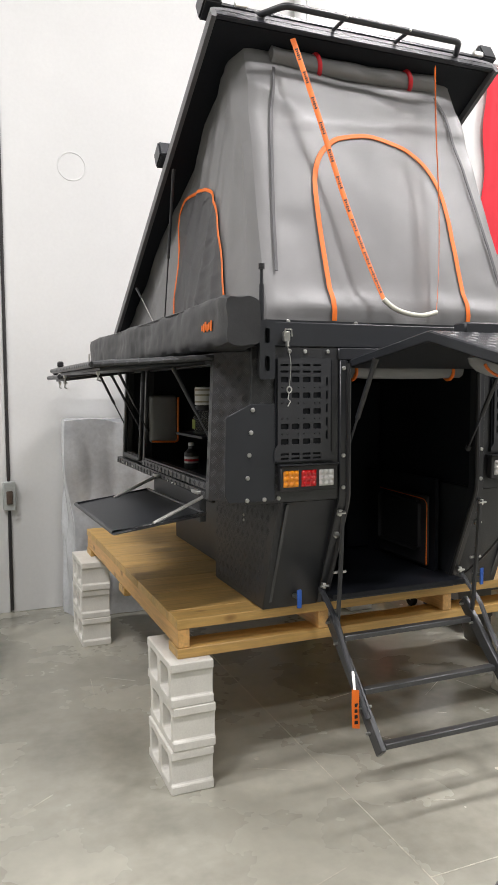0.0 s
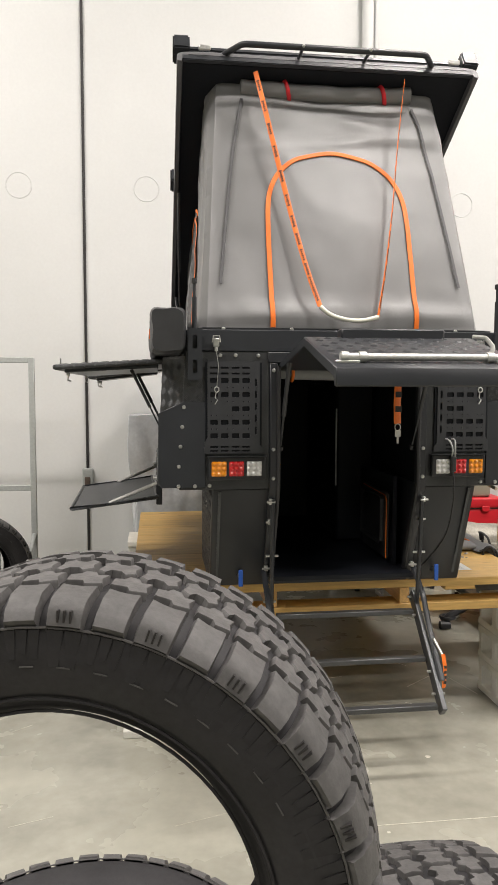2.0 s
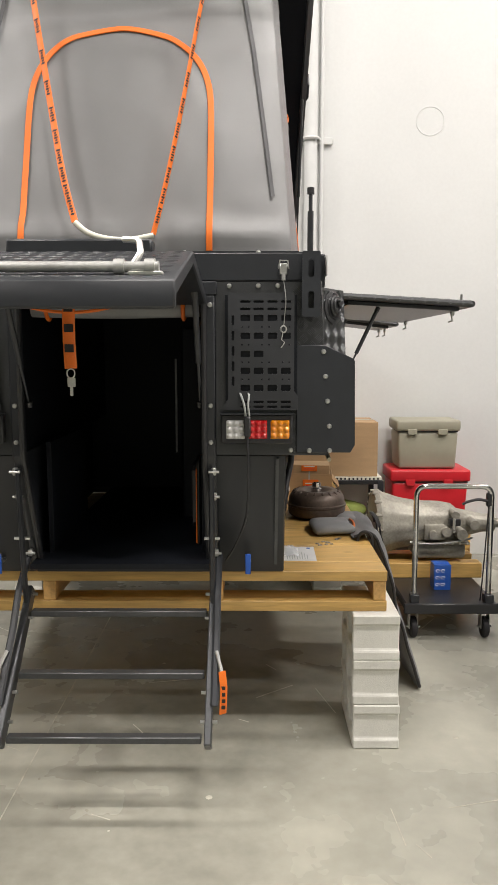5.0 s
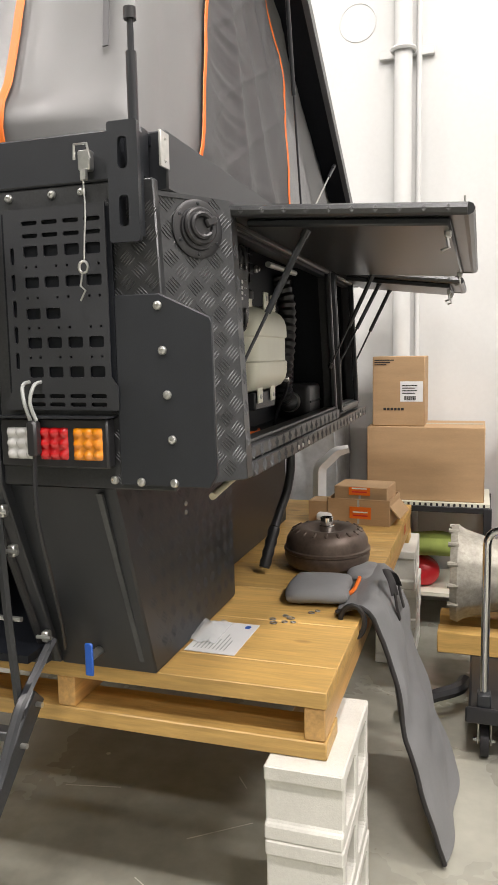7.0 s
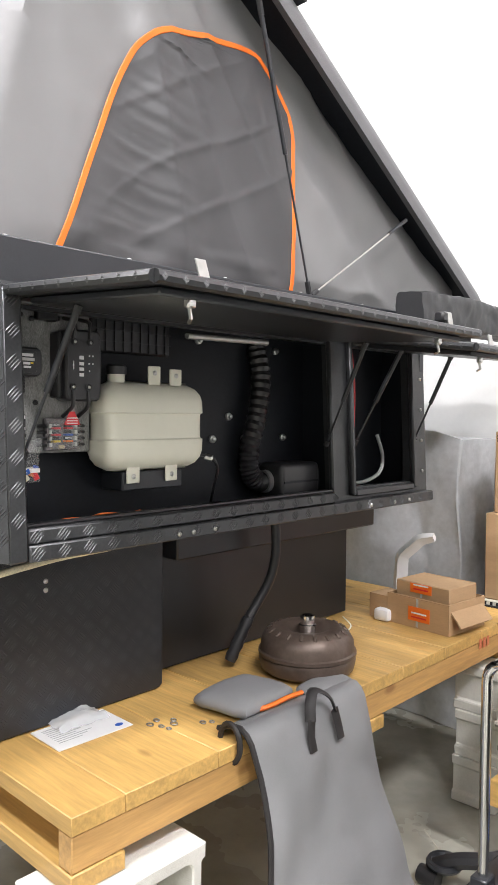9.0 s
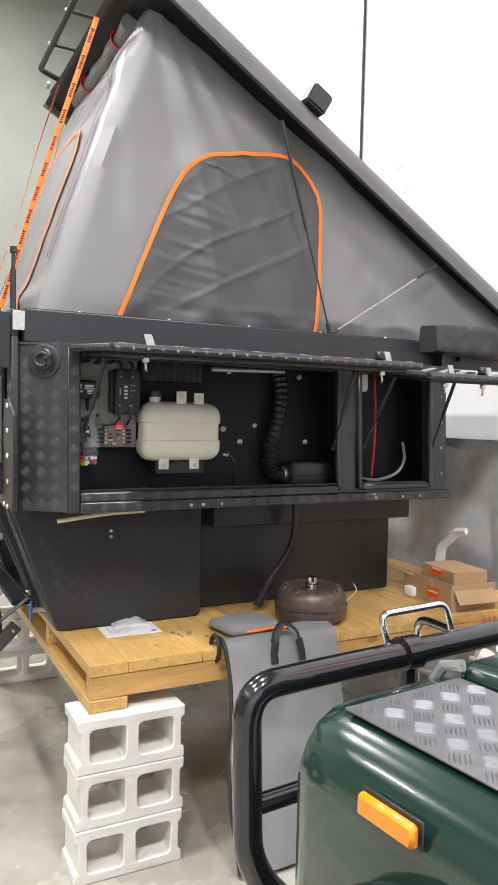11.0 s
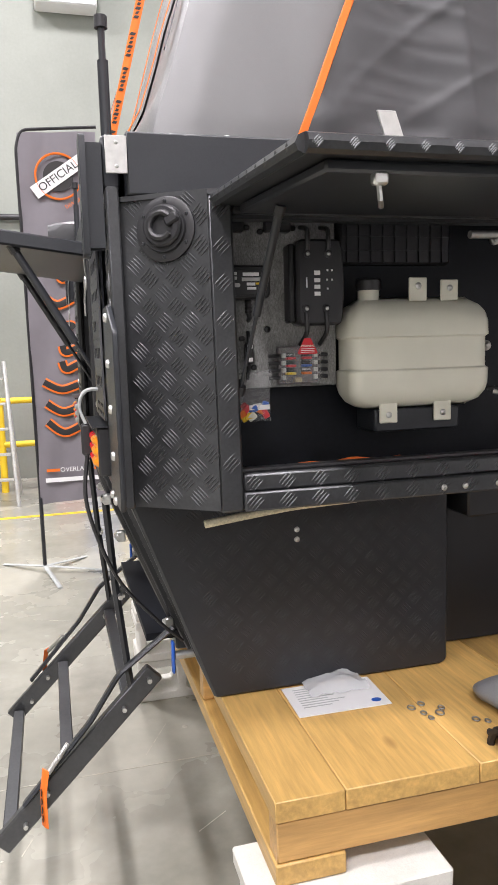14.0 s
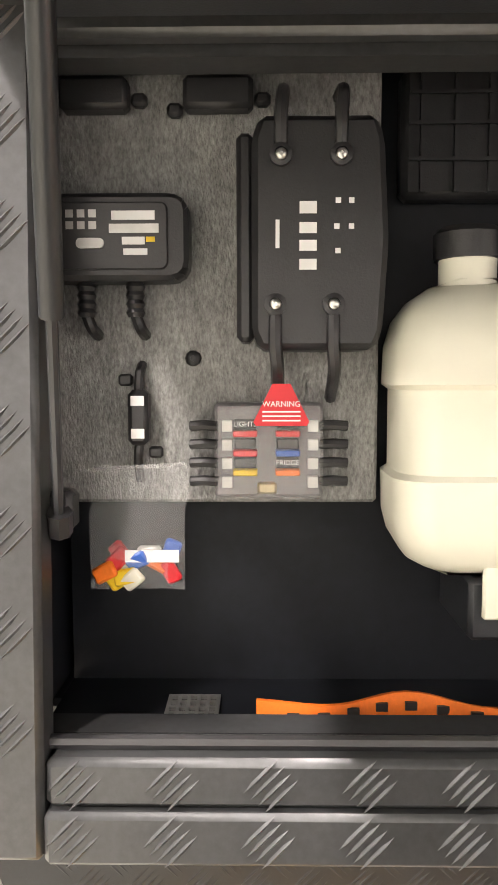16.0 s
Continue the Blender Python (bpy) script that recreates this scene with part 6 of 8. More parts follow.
    for s in (-1, 1):
        for alt in (0, 1):
            q = bmesh.new()
            w = 0.43 if alt else 0.39
            tip, low = (0.417, 0.388) if alt else (0.411, 0.394)
            sect = [(0.408, 0.090), (crown(0.092), 0.092), (crown(0.125), 0.125), (tip, 0.139), (0.407, 0.151 if alt else 0.148), (low, 0.158), (0.384, 0.1505)]
            rows = []
            for a in (-w, -w * 0.88, -w * 0.3, w * 0.3, w * 0.88, w):
                inset = 0.010 if abs(a) == w else 0.0
                # the inner edge is notched
                rows.append([q.verts.new(((r - inset) * math.cos(a * da), s * (y - inset * 0.5 + (0.006 if j < 2 and abs(a) < w * 0.5 else 0)), (r - inset) * math.sin(a * da))) for j, (r, y) in enumerate(sect)])
            for u, v in zip(rows, rows[1:]):
                for j in range(len(sect) - 1):
                    q.faces.new((u[j], u[j + 1], v[j + 1], v[j]))
            q.faces.new(rows[0]), q.faces.new(rows[-1][::-1])
            bmesh.ops.recalc_face_normals(q, faces=q.faces)
            me = mesh_of("shoulder_lug", q, RUBBER_DUSTY)
            for k in range(alt, count, 2):
                piece("shoulder_lug", me, ty, pose(0, 0, 0, 0, 360 * k / count + (3.2 if s > 0 else 0), 0))
    # low fluted panels below the shoulder, on the face that shows
    for alt in (0, 1):
        fl = bmesh.new()
        n = 3 if alt else 2
        for k in range(n):
            a = (k - (n - 1) / 2) * (0.86 / n) * da
            hw = 0.40 / n * da
            r0, r1 = (0.352 if k % 2 else 0.345) if alt else 0.336, 0.381
            vs = [fl.verts.new((r * math.sin(a + c * hw * (1 if r > 0.36 else 0.62)), -(0.1565 if r < 0.36 else 0.1525) - h, r * math.cos(a + c * hw * (1 if r > 0.36 else 0.62)))) for h in (-0.003, 0.0006) for r, c in ((r0, -1), (r0, 1), (r1, 1), (r1, -1))]
            for f in ((0, 1, 2, 3), (7, 6, 5, 4), (0, 4, 5, 1), (1, 5, 6, 2), (2, 6, 7, 3), (3, 7, 4, 0)):
                fl.faces.new([vs[i] for i in f])
        bmesh.ops.recalc_face_normals(fl, faces=fl.faces)
        fme = mesh_of("sidewall_flute", fl, RUBBER)
        for k in range(alt, count, 2):
            piece("sidewall_flute", fme, ty, pose(0, 0, 0, 0, 360 * k / count, 0))
    sipe = mesh_of("lug_sipe", boxes([(-0.0012 + 0.008 * i, 0.0012 + 0.008 * i, -0.1572, -0.150, 0.392, 0.407) for i in (-1, 0, 1)]), DARK_INK)
    for k in range(1, count, 2):
        piece("lug_sipe", sipe, ty, pose(0, 0, 0, 0, 360 * k / count - 90, 0))
    for r, dy, m_ in ((0.384, 0.1535, RUBBER_DUSTY), (0.29, 0.144, RUBBER), (0.268, 0.129, RUBBER)):
        for s in (-1, 1):
            part("sidewall_rib", tube(bmesh.new(), [(r * math.cos(a), s * dy, r * math.sin(a)) for a in np.linspace(0, 2 * math.pi, 72, endpoint=False)], 0.0018 if r > 0.3 else 0.0025, 5, closed=True), m_, ty)
    for k in range(11):
        a = radians(50 + 8 * k)
        part("raised_lettering", one(-0.009, 0.009, -0.0015, 0.0015, -0.0008, 0.0008, m=pose(0.335 * math.cos(a), -0.1555, 0.335 * math.sin(a), 0, 90 - math.degrees(a), 0)), RUBBER_DUSTY, ty)
    done = set()
    for o in ty.children_recursive:
        if o.data.name not in done:
            done.add(o.data.name)
            o.data.transform(Matrix.Diagonal((0.985, 0.95, 0.985, 1)))
    ty.matrix_basis = m
    return ty


first = tyre("large black off-road tyre standing on stacked tyres", pose(0.883, 0.388, 1.053, 0, 20, -12))
for m, lb in ((pose(0.84, 0.62, 0.156, 90, 0, 10), "off-road tyre lying flat on the floor"),
              (pose(0.83, 0.65, 0.470, 90, 0, 47), "off-road tyre lying on another tyre"),
              (pose(1.505, 0.535, 0.424, 0, 33, 90), "off-road tyre standing upright on the floor")):
    tagged(copy_thing(first, m), lb)

# ---- things on and round the pallet ----
tc = thing("torque_converter", (2.745, 3.945, DECK), "brown oily steel torque converter lying on the pallet", "machine part")
part("shell", lathe(bmesh.new(), [(0.05, 0.002), (0.13, 0.004), (0.152, 0.02), (0.158, 0.05), (0.155, 0.062), (0.16, 0.066), (0.16, 0.076), (0.154, 0.08), (0.15, 0.11), (0.135, 0.135), (0.105, 0.15), (0.07, 0.145), (0.045, 0.13), (0.03, 0.128)], (2.745, 3.945, DECK), "z", 48), RUSTY, tc)
part("shaft", lathe(bmesh.new(), [(0.028, 0.12), (0.028, 0.155), (0.024, 0.157), (0.024, 0.185), (0.018, 0.186), (0.018, 0.15)], (2.745, 3.945, DECK), "z", 24), CHROME, tc)
DIMPLE = mesh_of("vane_dimple", one(-0.012, 0.012, -0.006, 0.006, -0.003, 0.004, bev=0.003), RUSTY)
for k in range(18):
    a = 2 * math.pi * k / 18
    piece("vane_dimple", DIMPLE, tc, pose(2.745 + 0.123 * math.cos(a), 3.945 + 0.123 * math.sin(a), DECK + 0.142, 0, 30, math.degrees(a)))
wire = solo("wire_offcut", tube(bmesh.new(), smooth_line([(2.70, 4.12, DECK + 0.004), (2.72, 4.16, DECK + 0.06), (2.75, 4.18, DECK + 0.10), (2.70, 4.20, DECK + 0.12)], 5), 0.0025, 6), PLASTIC_WHITE, "thin pale cable end standing off the pallet", "cable")


def soft_box(name, cx, cy, z0, sx, sy, sz, material, label, category, turn=0, power=3.0):
    b = bmesh.new()
    n, m = 24, 12
    vs = []
    for j in range(m + 1):
        t = math.pi * j / m
        row = []
        for i in range(n):
            a = 2 * math.pi * i / n
            c, s_ = math.cos(a), math.sin(a)
            q = (abs(c) ** power + abs(s_) ** power) ** (-1 / power)
            r = math.sin(t) ** 0.6
            p = Vector((c * q * r * sx, s_ * q * r * sy, -math.cos(t) * sz))
            p += noise.noise_vector(p * 9 + Vector((cx, cy, 0))) * 0.012
            row.append(b.verts.new(p))
        vs.append(row)
    for q, s_ in zip(vs, vs[1:]):
        for k in range(n):
            b.faces.new((q[k], q[(k + 1) % n], s_[(k + 1) % n], s_[k]))
    bmesh.ops.remove_doubles(b, verts=b.verts, dist=0.0005)
    low = min(v.co.z for v in b.verts)
    for v in b.verts:
        v.co.z = max(v.co.z, low * 0.85)
    low = min(v.co.z for v in b.verts)
    bmesh.ops.transform(b, matrix=pose(cx, cy, z0 - low, 0, 0, turn), verts=b.verts)
    bmesh.ops.recalc_face_normals(b, faces=b.faces)
    return b


pil = thing("fabric_pouch", (2.79, 3.60, DECK), "grey fabric pouch with orange trim lying on the pallet", "pouch")
part("cover", soft_box("cover", 2.79, 3.60, DECK + 0.001, 0.105, 0.125, 0.030, BAG_GREY, "", "", 6, 7.0), BAG_GREY, pil)
part("trim", tube(bmesh.new(), smooth_line([(2.865, 3.53, DECK + 0.02), (2.90, 3.58, DECK + 0.03), (2.905, 3.66, DECK + 0.035), (2.90, 3.73, DECK + 0.03)], 5), 0.007, 6), ORANGE, pil)

# long grey bag, leaning from the pallet edge to the floor
lb = thing("storage_bag", (3.08, 3.65, 0), "long grey fabric storage bag leaning against the pallet", "bag")


def bag_sheet(off, y0, y1):
    b = bmesh.new()
    nu, nv = 20, 34
    g = []
    path = [(2.88, 0.752), (2.945, 0.775), (2.985, 0.75), (3.02, 0.66), (3.08, 0.42), (3.15, 0.18), (3.205, 0.012)]
    for j in range(nv + 1):
        x, z = along(path, j / nv)
        row = []
        v = j / nv
        for i in range(nu + 1):
            u = i / nu
            wob = noise.noise(Vector((u * 3, v * 4, off * 5))) * 0.016 + abs(noise.noise(Vector((u * 2 + v * 3, v * 2.5 - u * 2, 4)))) * 0.024 * (1 if off > 0 else 0)
            ya = y0 + (0.01 + 0.012 * math.sin(v * 7)) - 0.04 * max(0, v - 0.3)
            yb = y1 - 0.02 * math.sin(v * 5) + 0.07 * max(0, v - 0.55)
            edge = 1 - (2 * u - 1) ** 6
            row.append(b.verts.new((x + (off * edge + wob) * 0.95, ya + (yb - ya) * u, max(0.004, z + (off * edge + wob) * 0.3))))
        g.append(row)
    for j in range(nv):
        for i in range(nu):
            b.faces.new((g[j][i], g[j + 1][i], g[j + 1][i + 1], g[j][i + 1]))
    return b, g


b, g1 = bag_sheet(0.022, 3.405, 3.925)
b2, g2 = bag_sheet(-0.018, 3.405, 3.925)
BAG_EDGE = [(p[0].co + q[0].co) / 2 + Vector((0, -0.004, 0.006)) for p, q in zip(g1, g2)]
part("front_sheet", b, BAG_GREY, lb)
part("back_sheet", b2, BAG_GREY, lb)
part("edge_piping", tube(bmesh.new(), BAG_EDGE, 0.0075, 8), DARK_INK, lb, "dark bound edge")
part("opening_lip", tube(bmesh.new(), [(2.93 + 0.036 * math.cos(a), 3.405, 0.735 + 0.05 * math.sin(a)) for a in np.linspace(0, 6.28, 20, endpoint=False)], 0.008, 6, closed=True), DARK_INK, lb)
part("flap", soft_box("flap", 2.90, 3.84, DECK + 0.002, 0.06, 0.10, 0.02, BAG_GREY, "", ""), BAG_GREY, lb)
for y in (3.60, 3.72):
    hp = [(3.022, y, 0.685), (3.012, y, 0.72), (3.005, y + (0.01 if y < 3.65 else -0.01), 0.765)]
    part("handle_tail", tube(bmesh.new(), [(p[0] + 0.028, p[1], p[2]) for p in hp], 0.016, 8, flat=0.25), DARK_INK, lb)
part("handle", tube(bmesh.new(), smooth_line([(3.033, 3.605, 0.76), (3.02, 3.62, 0.80), (3.0, 3.66, 0.822), (3.02, 3.70, 0.80), (3.033, 3.715, 0.76)], 5), 0.015, 8, flat=0.3), DARK_INK, lb, "black webbing carry handle")

# paper sheet and blister pack, loose hardware
pp = solo("instruction_sheet", one(-0.072, 0.072, -0.112, 0.112, 0.0, 0.002, m=pose(2.603, 3.178, DECK + 0.001, 0, 0, -1)), PAPER, "white instruction sheet lying on the pallet", "paper")
for k in range(9):
    part("printed_line", one(-0.055 + 0.011 * k, -0.0515 + 0.011 * k, -0.09, 0.02 - 0.02 * (k % 3), 0.0022, 0.0026, m=pose(2.603, 3.178, DECK + 0.001, 0, 0, -1)), GREYPAINT, pp)
part("printed_badge", prism(bmesh.new(), [(2.65 + 0.009 * math.cos(a), 3.262 + 0.012 * math.sin(a)) for a in np.linspace(0, 6.2, 16, endpoint=False)], "z", DECK + 0.0032, DECK + 0.0036), BLUE, pp)
bp = thing("blister_pack", (2.545, 3.19, DECK), "crumpled clear plastic parts bag", "packaging")
bb = bmesh.new()
g = [[bb.verts.new((2.50 + 0.10 * u / 10, 3.12 + 0.15 * v / 10, DECK + 0.006 + 0.022 * math.sin(u / 10 * 3.14) * math.sin(v / 10 * 3.14) + abs(noise.noise(Vector((u * 0.8, v * 0.8, 2)))) * 0.018)) for u in range(11)] for v in range(11)]
for v in range(10):
    for u in range(10):
        bb.faces.new((g[v][u], g[v][u + 1], g[v + 1][u + 1], g[v + 1][u]))
part("film", bb, FILM, bp)
RING = mat("dull_zinc", (0.30, 0.29, 0.27), 0.35, metal=0.8, grain=0.2, grain_scale=90)
for k, (x, y, r) in enumerate(((2.71, 3.32, 0.010), (2.74, 3.335, 0.008), (2.75, 3.37, 0.011), (2.70, 3.35, 0.009), (2.765, 3.34, 0.007), (2.80, 3.43, 0.009), (2.815, 3.45, 0.007), (2.73, 3.385, 0.008))):
    solo("metal_ring", tube(bmesh.new(), [(x + r * math.cos(a), y + r * 0.8 * math.sin(a), DECK + 0.003) for a in np.linspace(0, 6.28, 14, endpoint=False)], 0.0019, 6, closed=True), RING, "loose zinc-plated ring lying on the pallet", "hardware", "loose hardware")

# opened carton with orange stickers
ct = thing("opened_carton", (2.765, 4.72, DECK), "small opened cardboard carton with orange stickers on the pallet", "carton")
CM = pose(2.765, 4.74, DECK, 0, 0, -5)
part("box", boxes([(-0.145, 0.145, -0.125, -0.119, 0.001, 0.12), (-0.145, 0.145, 0.119, 0.125, 0.001, 0.12), (-0.145, -0.139, -0.119, 0.119, 0.001, 0.12), (0.139, 0.145, -0.119, 0.119, 0.001, 0.12), (-0.139, 0.139, -0.119, 0.119, 0.001, 0.006)]), CARDBOARD, ct).data.transform(CM)
part("inner_box", one(-0.12, 0.13, -0.10, 0.09, 0.006, 0.175, bev=0.004), CARDBOARD, ct).data.transform(CM)
for q in ((0.141, 0.235, -0.11, 0.11, 0.095, 0.101, 35), (-0.235, -0.141, -0.11, 0.11, 0.095, 0.101, -40)):
    o = part("flap", one(*q[:6]), CARDBOARD, ct)
    px = 0.145 if q[0] > 0 else -0.145
    o.data.transform(CM @ Matrix.Translation((px, 0, 0.118)) @ pose(0, 0, 0, 0, q[6] * 1.4, 0) @ Matrix.Translation((-px, 0, -0.118)))
o = part("flap", one(-0.24, -0.15, -0.12, 0.0, 0.002, 0.10), CARDBOARD, ct)
o.data.transform(CM)
for z0, z1, y, x0 in ((0.03, 0.085, -0.1262, -0.04), (0.135, 0.172, -0.1015, -0.05)):
    st = part("sticker", one(x0, x0 + 0.10, y - 0.0008, y, z0, z1), ORANGE, ct)
    st.data.transform(CM)
    for k in range(2):
        part("sticker_print", one(x0 + 0.015, x0 + 0.085, y - 0.0014, y - 0.0009, z0 + 0.012 + 0.016 * k, z0 + 0.018 + 0.016 * k), WHITE_INK if k else RED, st).data.transform(CM)
for q in ((-0.004, 0.006, -0.1264, -0.1256, 0.006, 0.118), (-0.004, 0.006, -0.1006, -0.1002, 0.118, 0.172)):
    part("tape", one(*q), GREYPAINT, ct).data.transform(CM)
# white foam corner piece behind it
fm = solo("foam_profile", tube(bmesh.new(), rounded([(2.52, 4.86, DECK + 0.001), (2.52, 4.88, DECK + 0.22), (2.60, 4.90, DECK + 0.30), (2.66, 4.91, DECK + 0.315)], 0.02), [0.036, 0.034, 0.034, 0.034, 0.032, 0.032, 0.03, 0.03, 0.028, 0.028, 0.026, 0.026, 0.024, 0.02], 4), PAPER, "bent white foam packing profile standing on the pallet", "packaging")
fm2 = solo("foam_block", one(2.56, 2.63, 4.60, 4.68, DECK + 0.001, DECK + 0.05, bev=0.012, seg=2), PAPER, "small white foam block on the pallet", "packaging")

# shelf with cartons
sh = thing("storage_shelf", (3.0, 5.5, 0), "low black steel shelf with a white wire deck", "shelf")
part("deck", one(2.66, 3.34, 5.30, 5.76, 0.70, 0.722), PLASTIC_WHITE, sh)
part("front_beam", one(2.66, 3.34, 5.285, 5.30, 0.672, 0.704, bev=0.003), PLASTIC_BLACK, sh)
DROP = mesh_of("deck_notch", one(-0.006, 0.006, -0.002, 0.002, -0.008, 0.008), DARK_INK)
for k in range(22):
    piece("deck_notch", DROP, sh, pose(2.68 + 0.03 * k, 5.2985, 0.711))
for x in (2.67, 3.33):
    for y in (5.30, 5.74):
        part("post", one(x - 0.02, x + 0.02, y - 0.02, y + 0.02, 0, 0.70, bev=0.003), SATIN, sh)
part("lower_deck", one(2.66, 3.34, 5.30, 5.76, 0.20, 0.222), PLASTIC_WHITE, sh)
bc = thing("carton", (3.0, 5.5, 0.722), "large plain brown cardboard carton on the shelf", "carton")
part("box", one(2.69, 3.31, 5.33, 5.73, 0.7225, 1.125, bev=0.004), CARDBOARD, bc)
part("tape", one(2.70, 3.30, 5.51, 5.56, 1.1252, 1.1262), TAN, bc)
sc = thing("carton", (2.855, 5.5, 1.127), "tall brown cardboard carton with a white shipping label", "carton")
part("box", one(2.715, 2.995, 5.36, 5.62, 1.1265, 1.505, bev=0.004), CARDBOARD, sc)
part("shipping_label", one(2.865, 2.985, 5.3585, 5.3597, 1.26, 1.37), PAPER, sc)
for k in range(4):
    part("label_print", one(2.875, 2.955 - 0.01 * (k % 2), 5.3575, 5.3583, 1.345 - 0.014 * k, 1.350 - 0.014 * k), DARK_INK, sc)
for k in range(9):
    part("bar_code", one(2.885 + 0.007 * k, 2.889 + 0.007 * k + 0.001 * (k % 3), 5.3575, 5.3583, 1.268, 1.29), DARK_INK, sc)
for k in range(6):
    part("logo_mark", one(2.775 + 0.019 * k, 2.789 + 0.019 * k, 5.3585, 5.3597, 1.212, 1.226), DARK_INK, sc)
for k in range(3):
    part("printed_line", one(2.725, 2.83 - 0.02 * k, 5.3585, 5.3597, 1.482 - 0.012 * k, 1.488 - 0.012 * k), DARK_INK, sc)
for x, y, z, sx, sy, sz, mt_, lbl in ((2.92, 5.45, 0.222, 0.16, 0.1, 0.09, RED, "red soft tool bag on the lower shelf"), (3.05, 5.42, 0.41, 0.2, 0.12, 0.06, GREENCLOTH, "olive green folded cloth on the lower shelf"), (2.78, 5.45, 0.222, 0.09, 0.1, 0.16, YELLOW, "yellow cloth bundle on the lower shelf")):
    solo("soft_bundle", soft_box("b", x, y, z + 0.001, sx, sy, sz, mt_, "", ""), mt_, lbl, "bundle")


def cool_box(name, x0, x1, y0, y1, z0, z1, material, label):
    c = thing(name, ((x0 + x1) / 2, (y0 + y1) / 2, z0), label, "cool box")
    h = z1 - z0
    b = one(x0 + 0.015, x1 - 0.015, y0 + 0.015, y1 - 0.015, z0 + 0.001, z0 + h * 0.76, bev=0.02, seg=3)
    zm = z0 + h * 0.4
    for v in b.verts:
        k = 0.94 + 0.06 * (v.co.z - z0) / (h * 0.76)
        v.co.x = (x0 + x1) / 2 + (v.co.x - (x0 + x1) / 2) * k
        v.co.y = (y0 + y1) / 2 + (v.co.y - (y0 + y1) / 2) * k
    part("tub", b, material, c)
    part("lid", one(x0, x1, y0, y1, z0 + h * 0.775, z1, bev=0.018, seg=3), material, c)
    part("lid_seam", one(x0 + 0.02, x1 - 0.02, y0 + 0.012, y1 - 0.012, z0 + h * 0.757, z0 + h * 0.776), DARK_INK, c)
    for x in (x0 + (x1 - x0) * 0.25, x0 + (x1 - x0) * 0.72):
        part("latch", one(x - 0.035, x + 0.035, y0 - 0.006, y0 + 0.014, z0 + h * 0.70, z0 + h * 0.82, bev=0.005), material, c)
    part("front_badge", tube(bmesh.new(), [((x0 + x1) / 2 + (x1 - x0) * 0.22 * math.cos(a), y0 + 0.022, z0 + h * 0.45 + h * 0.1 * math.sin(a)) for a in np.linspace(0, 6.28, 28, endpoint=False)], 0.003, 5, closed=True), material, c)
    return c


cool_box("cool_box", 3.42, 4.02, 5.40, 5.76, 0.36, 0.76, RED, "red plastic cool box under a tan one")
cool_box("cool_box", 3.46, 3.94, 5.42, 5.74, 0.762, 1.13, TAN, "tan plastic cool box standing on a red one")
st = thing("pallet_stand", (3.7, 5.55, 0), "low wooden pallet under the cool boxes", "pallet")
for x in (3.42, 3.70, 3.98):
    part("bearer", one(x - 0.04, x + 0.04, 5.36, 5.76, 0, 0.32, bev=0.004), WOOD, st)
part("slat", one(3.36, 4.06, 5.36, 5.55, 0.32, 0.36, bev=0.004), WOOD, st)
part("slat", one(3.36, 4.06, 5.57, 5.76, 0.32, 0.36, bev=0.004), WOOD, st)

# platform trolley
tr = thing("platform_trolley", (3.52, 4.4, 0.1), "black platform trolley with a chromed push handle", "trolley")
part("handle", tube(bmesh.new(), rounded([(3.315, 4.05, 0.20), (3.315, 4.05, 0.885), (3.735, 4.05, 0.885), (3.735, 4.05, 0.20)], 0.06), 0.0155, 12), CHROME, tr)
part("deck", one(3.26, 3.79, 4.02, 4.85, 0.165, 0.215, bev=0.01), PLASTIC_BLACK, tr)
part("bumper", one(3.25, 3.80, 4.0, 4.02, 0.16, 0.22, bev=0.006), PLASTIC_BLACK, tr)
for x in (3.315, 3.735):
    part("handle_socket", one(x - 0.025, x + 0.025, 4.018, 4.075, 0.2155, 0.265, bev=0.004), SATIN, tr)
part("brake_lever", tube(bmesh.new(), rounded([(3.72, 4.045, 0.80), (3.66, 4.04, 0.815), (3.60, 4.04, 0.80), (3.57, 4.04, 0.785)], 0.02), 0.008, 8), PLASTIC_BLACK, tr)
part("brake_housing", one(3.705, 3.745, 4.035, 4.065, 0.77, 0.85, bev=0.008), PLASTIC_BLACK, tr)
part("brake_cable", tube(bmesh.new(), smooth_line([(3.72, 4.05, 0.77), (3.71, 4.04, 0.6), (3.70, 4.05, 0.35), (3.70, 4.08, 0.20)], 6), 0.004, 6), DARK_INK, tr)
for x in (3.32, 3.73):
    for y in (4.09, 4.77):
        fk = part("caster_fork", boxes([(x - 0.026, x - 0.02, y - 0.03, y + 0.02, 0.05, 0.15), (x + 0.02, x + 0.026, y - 0.03, y + 0.02, 0.05, 0.15), (x - 0.03, x + 0.03, y - 0.035, y + 0.03, 0.15, 0.165)], bev=0.002), STEEL, tr)
        part("wheel", lathe(bmesh.new(), [(0.03, -0.016), (0.056, -0.016), (0.06, -0.010), (0.06, 0.010), (0.056, 0.016), (0.03, 0.016)], (x, y - 0.01, 0.06), "x", 24), RUBBER, fk)
        part("axle", bar((x - 0.04, y - 0.01, 0.06), (x + 0.04, y - 0.01, 0.06), 0.008, 8), CHROME, fk)
cb_ = thing("parts_carton", (3.52, 4.32, 0.30), "small blue and white printed carton", "carton")
part("box", one(3.48, 3.58, 4.26, 4.36, 0.2155, 0.37, bev=0.002), BLUE, cb_)
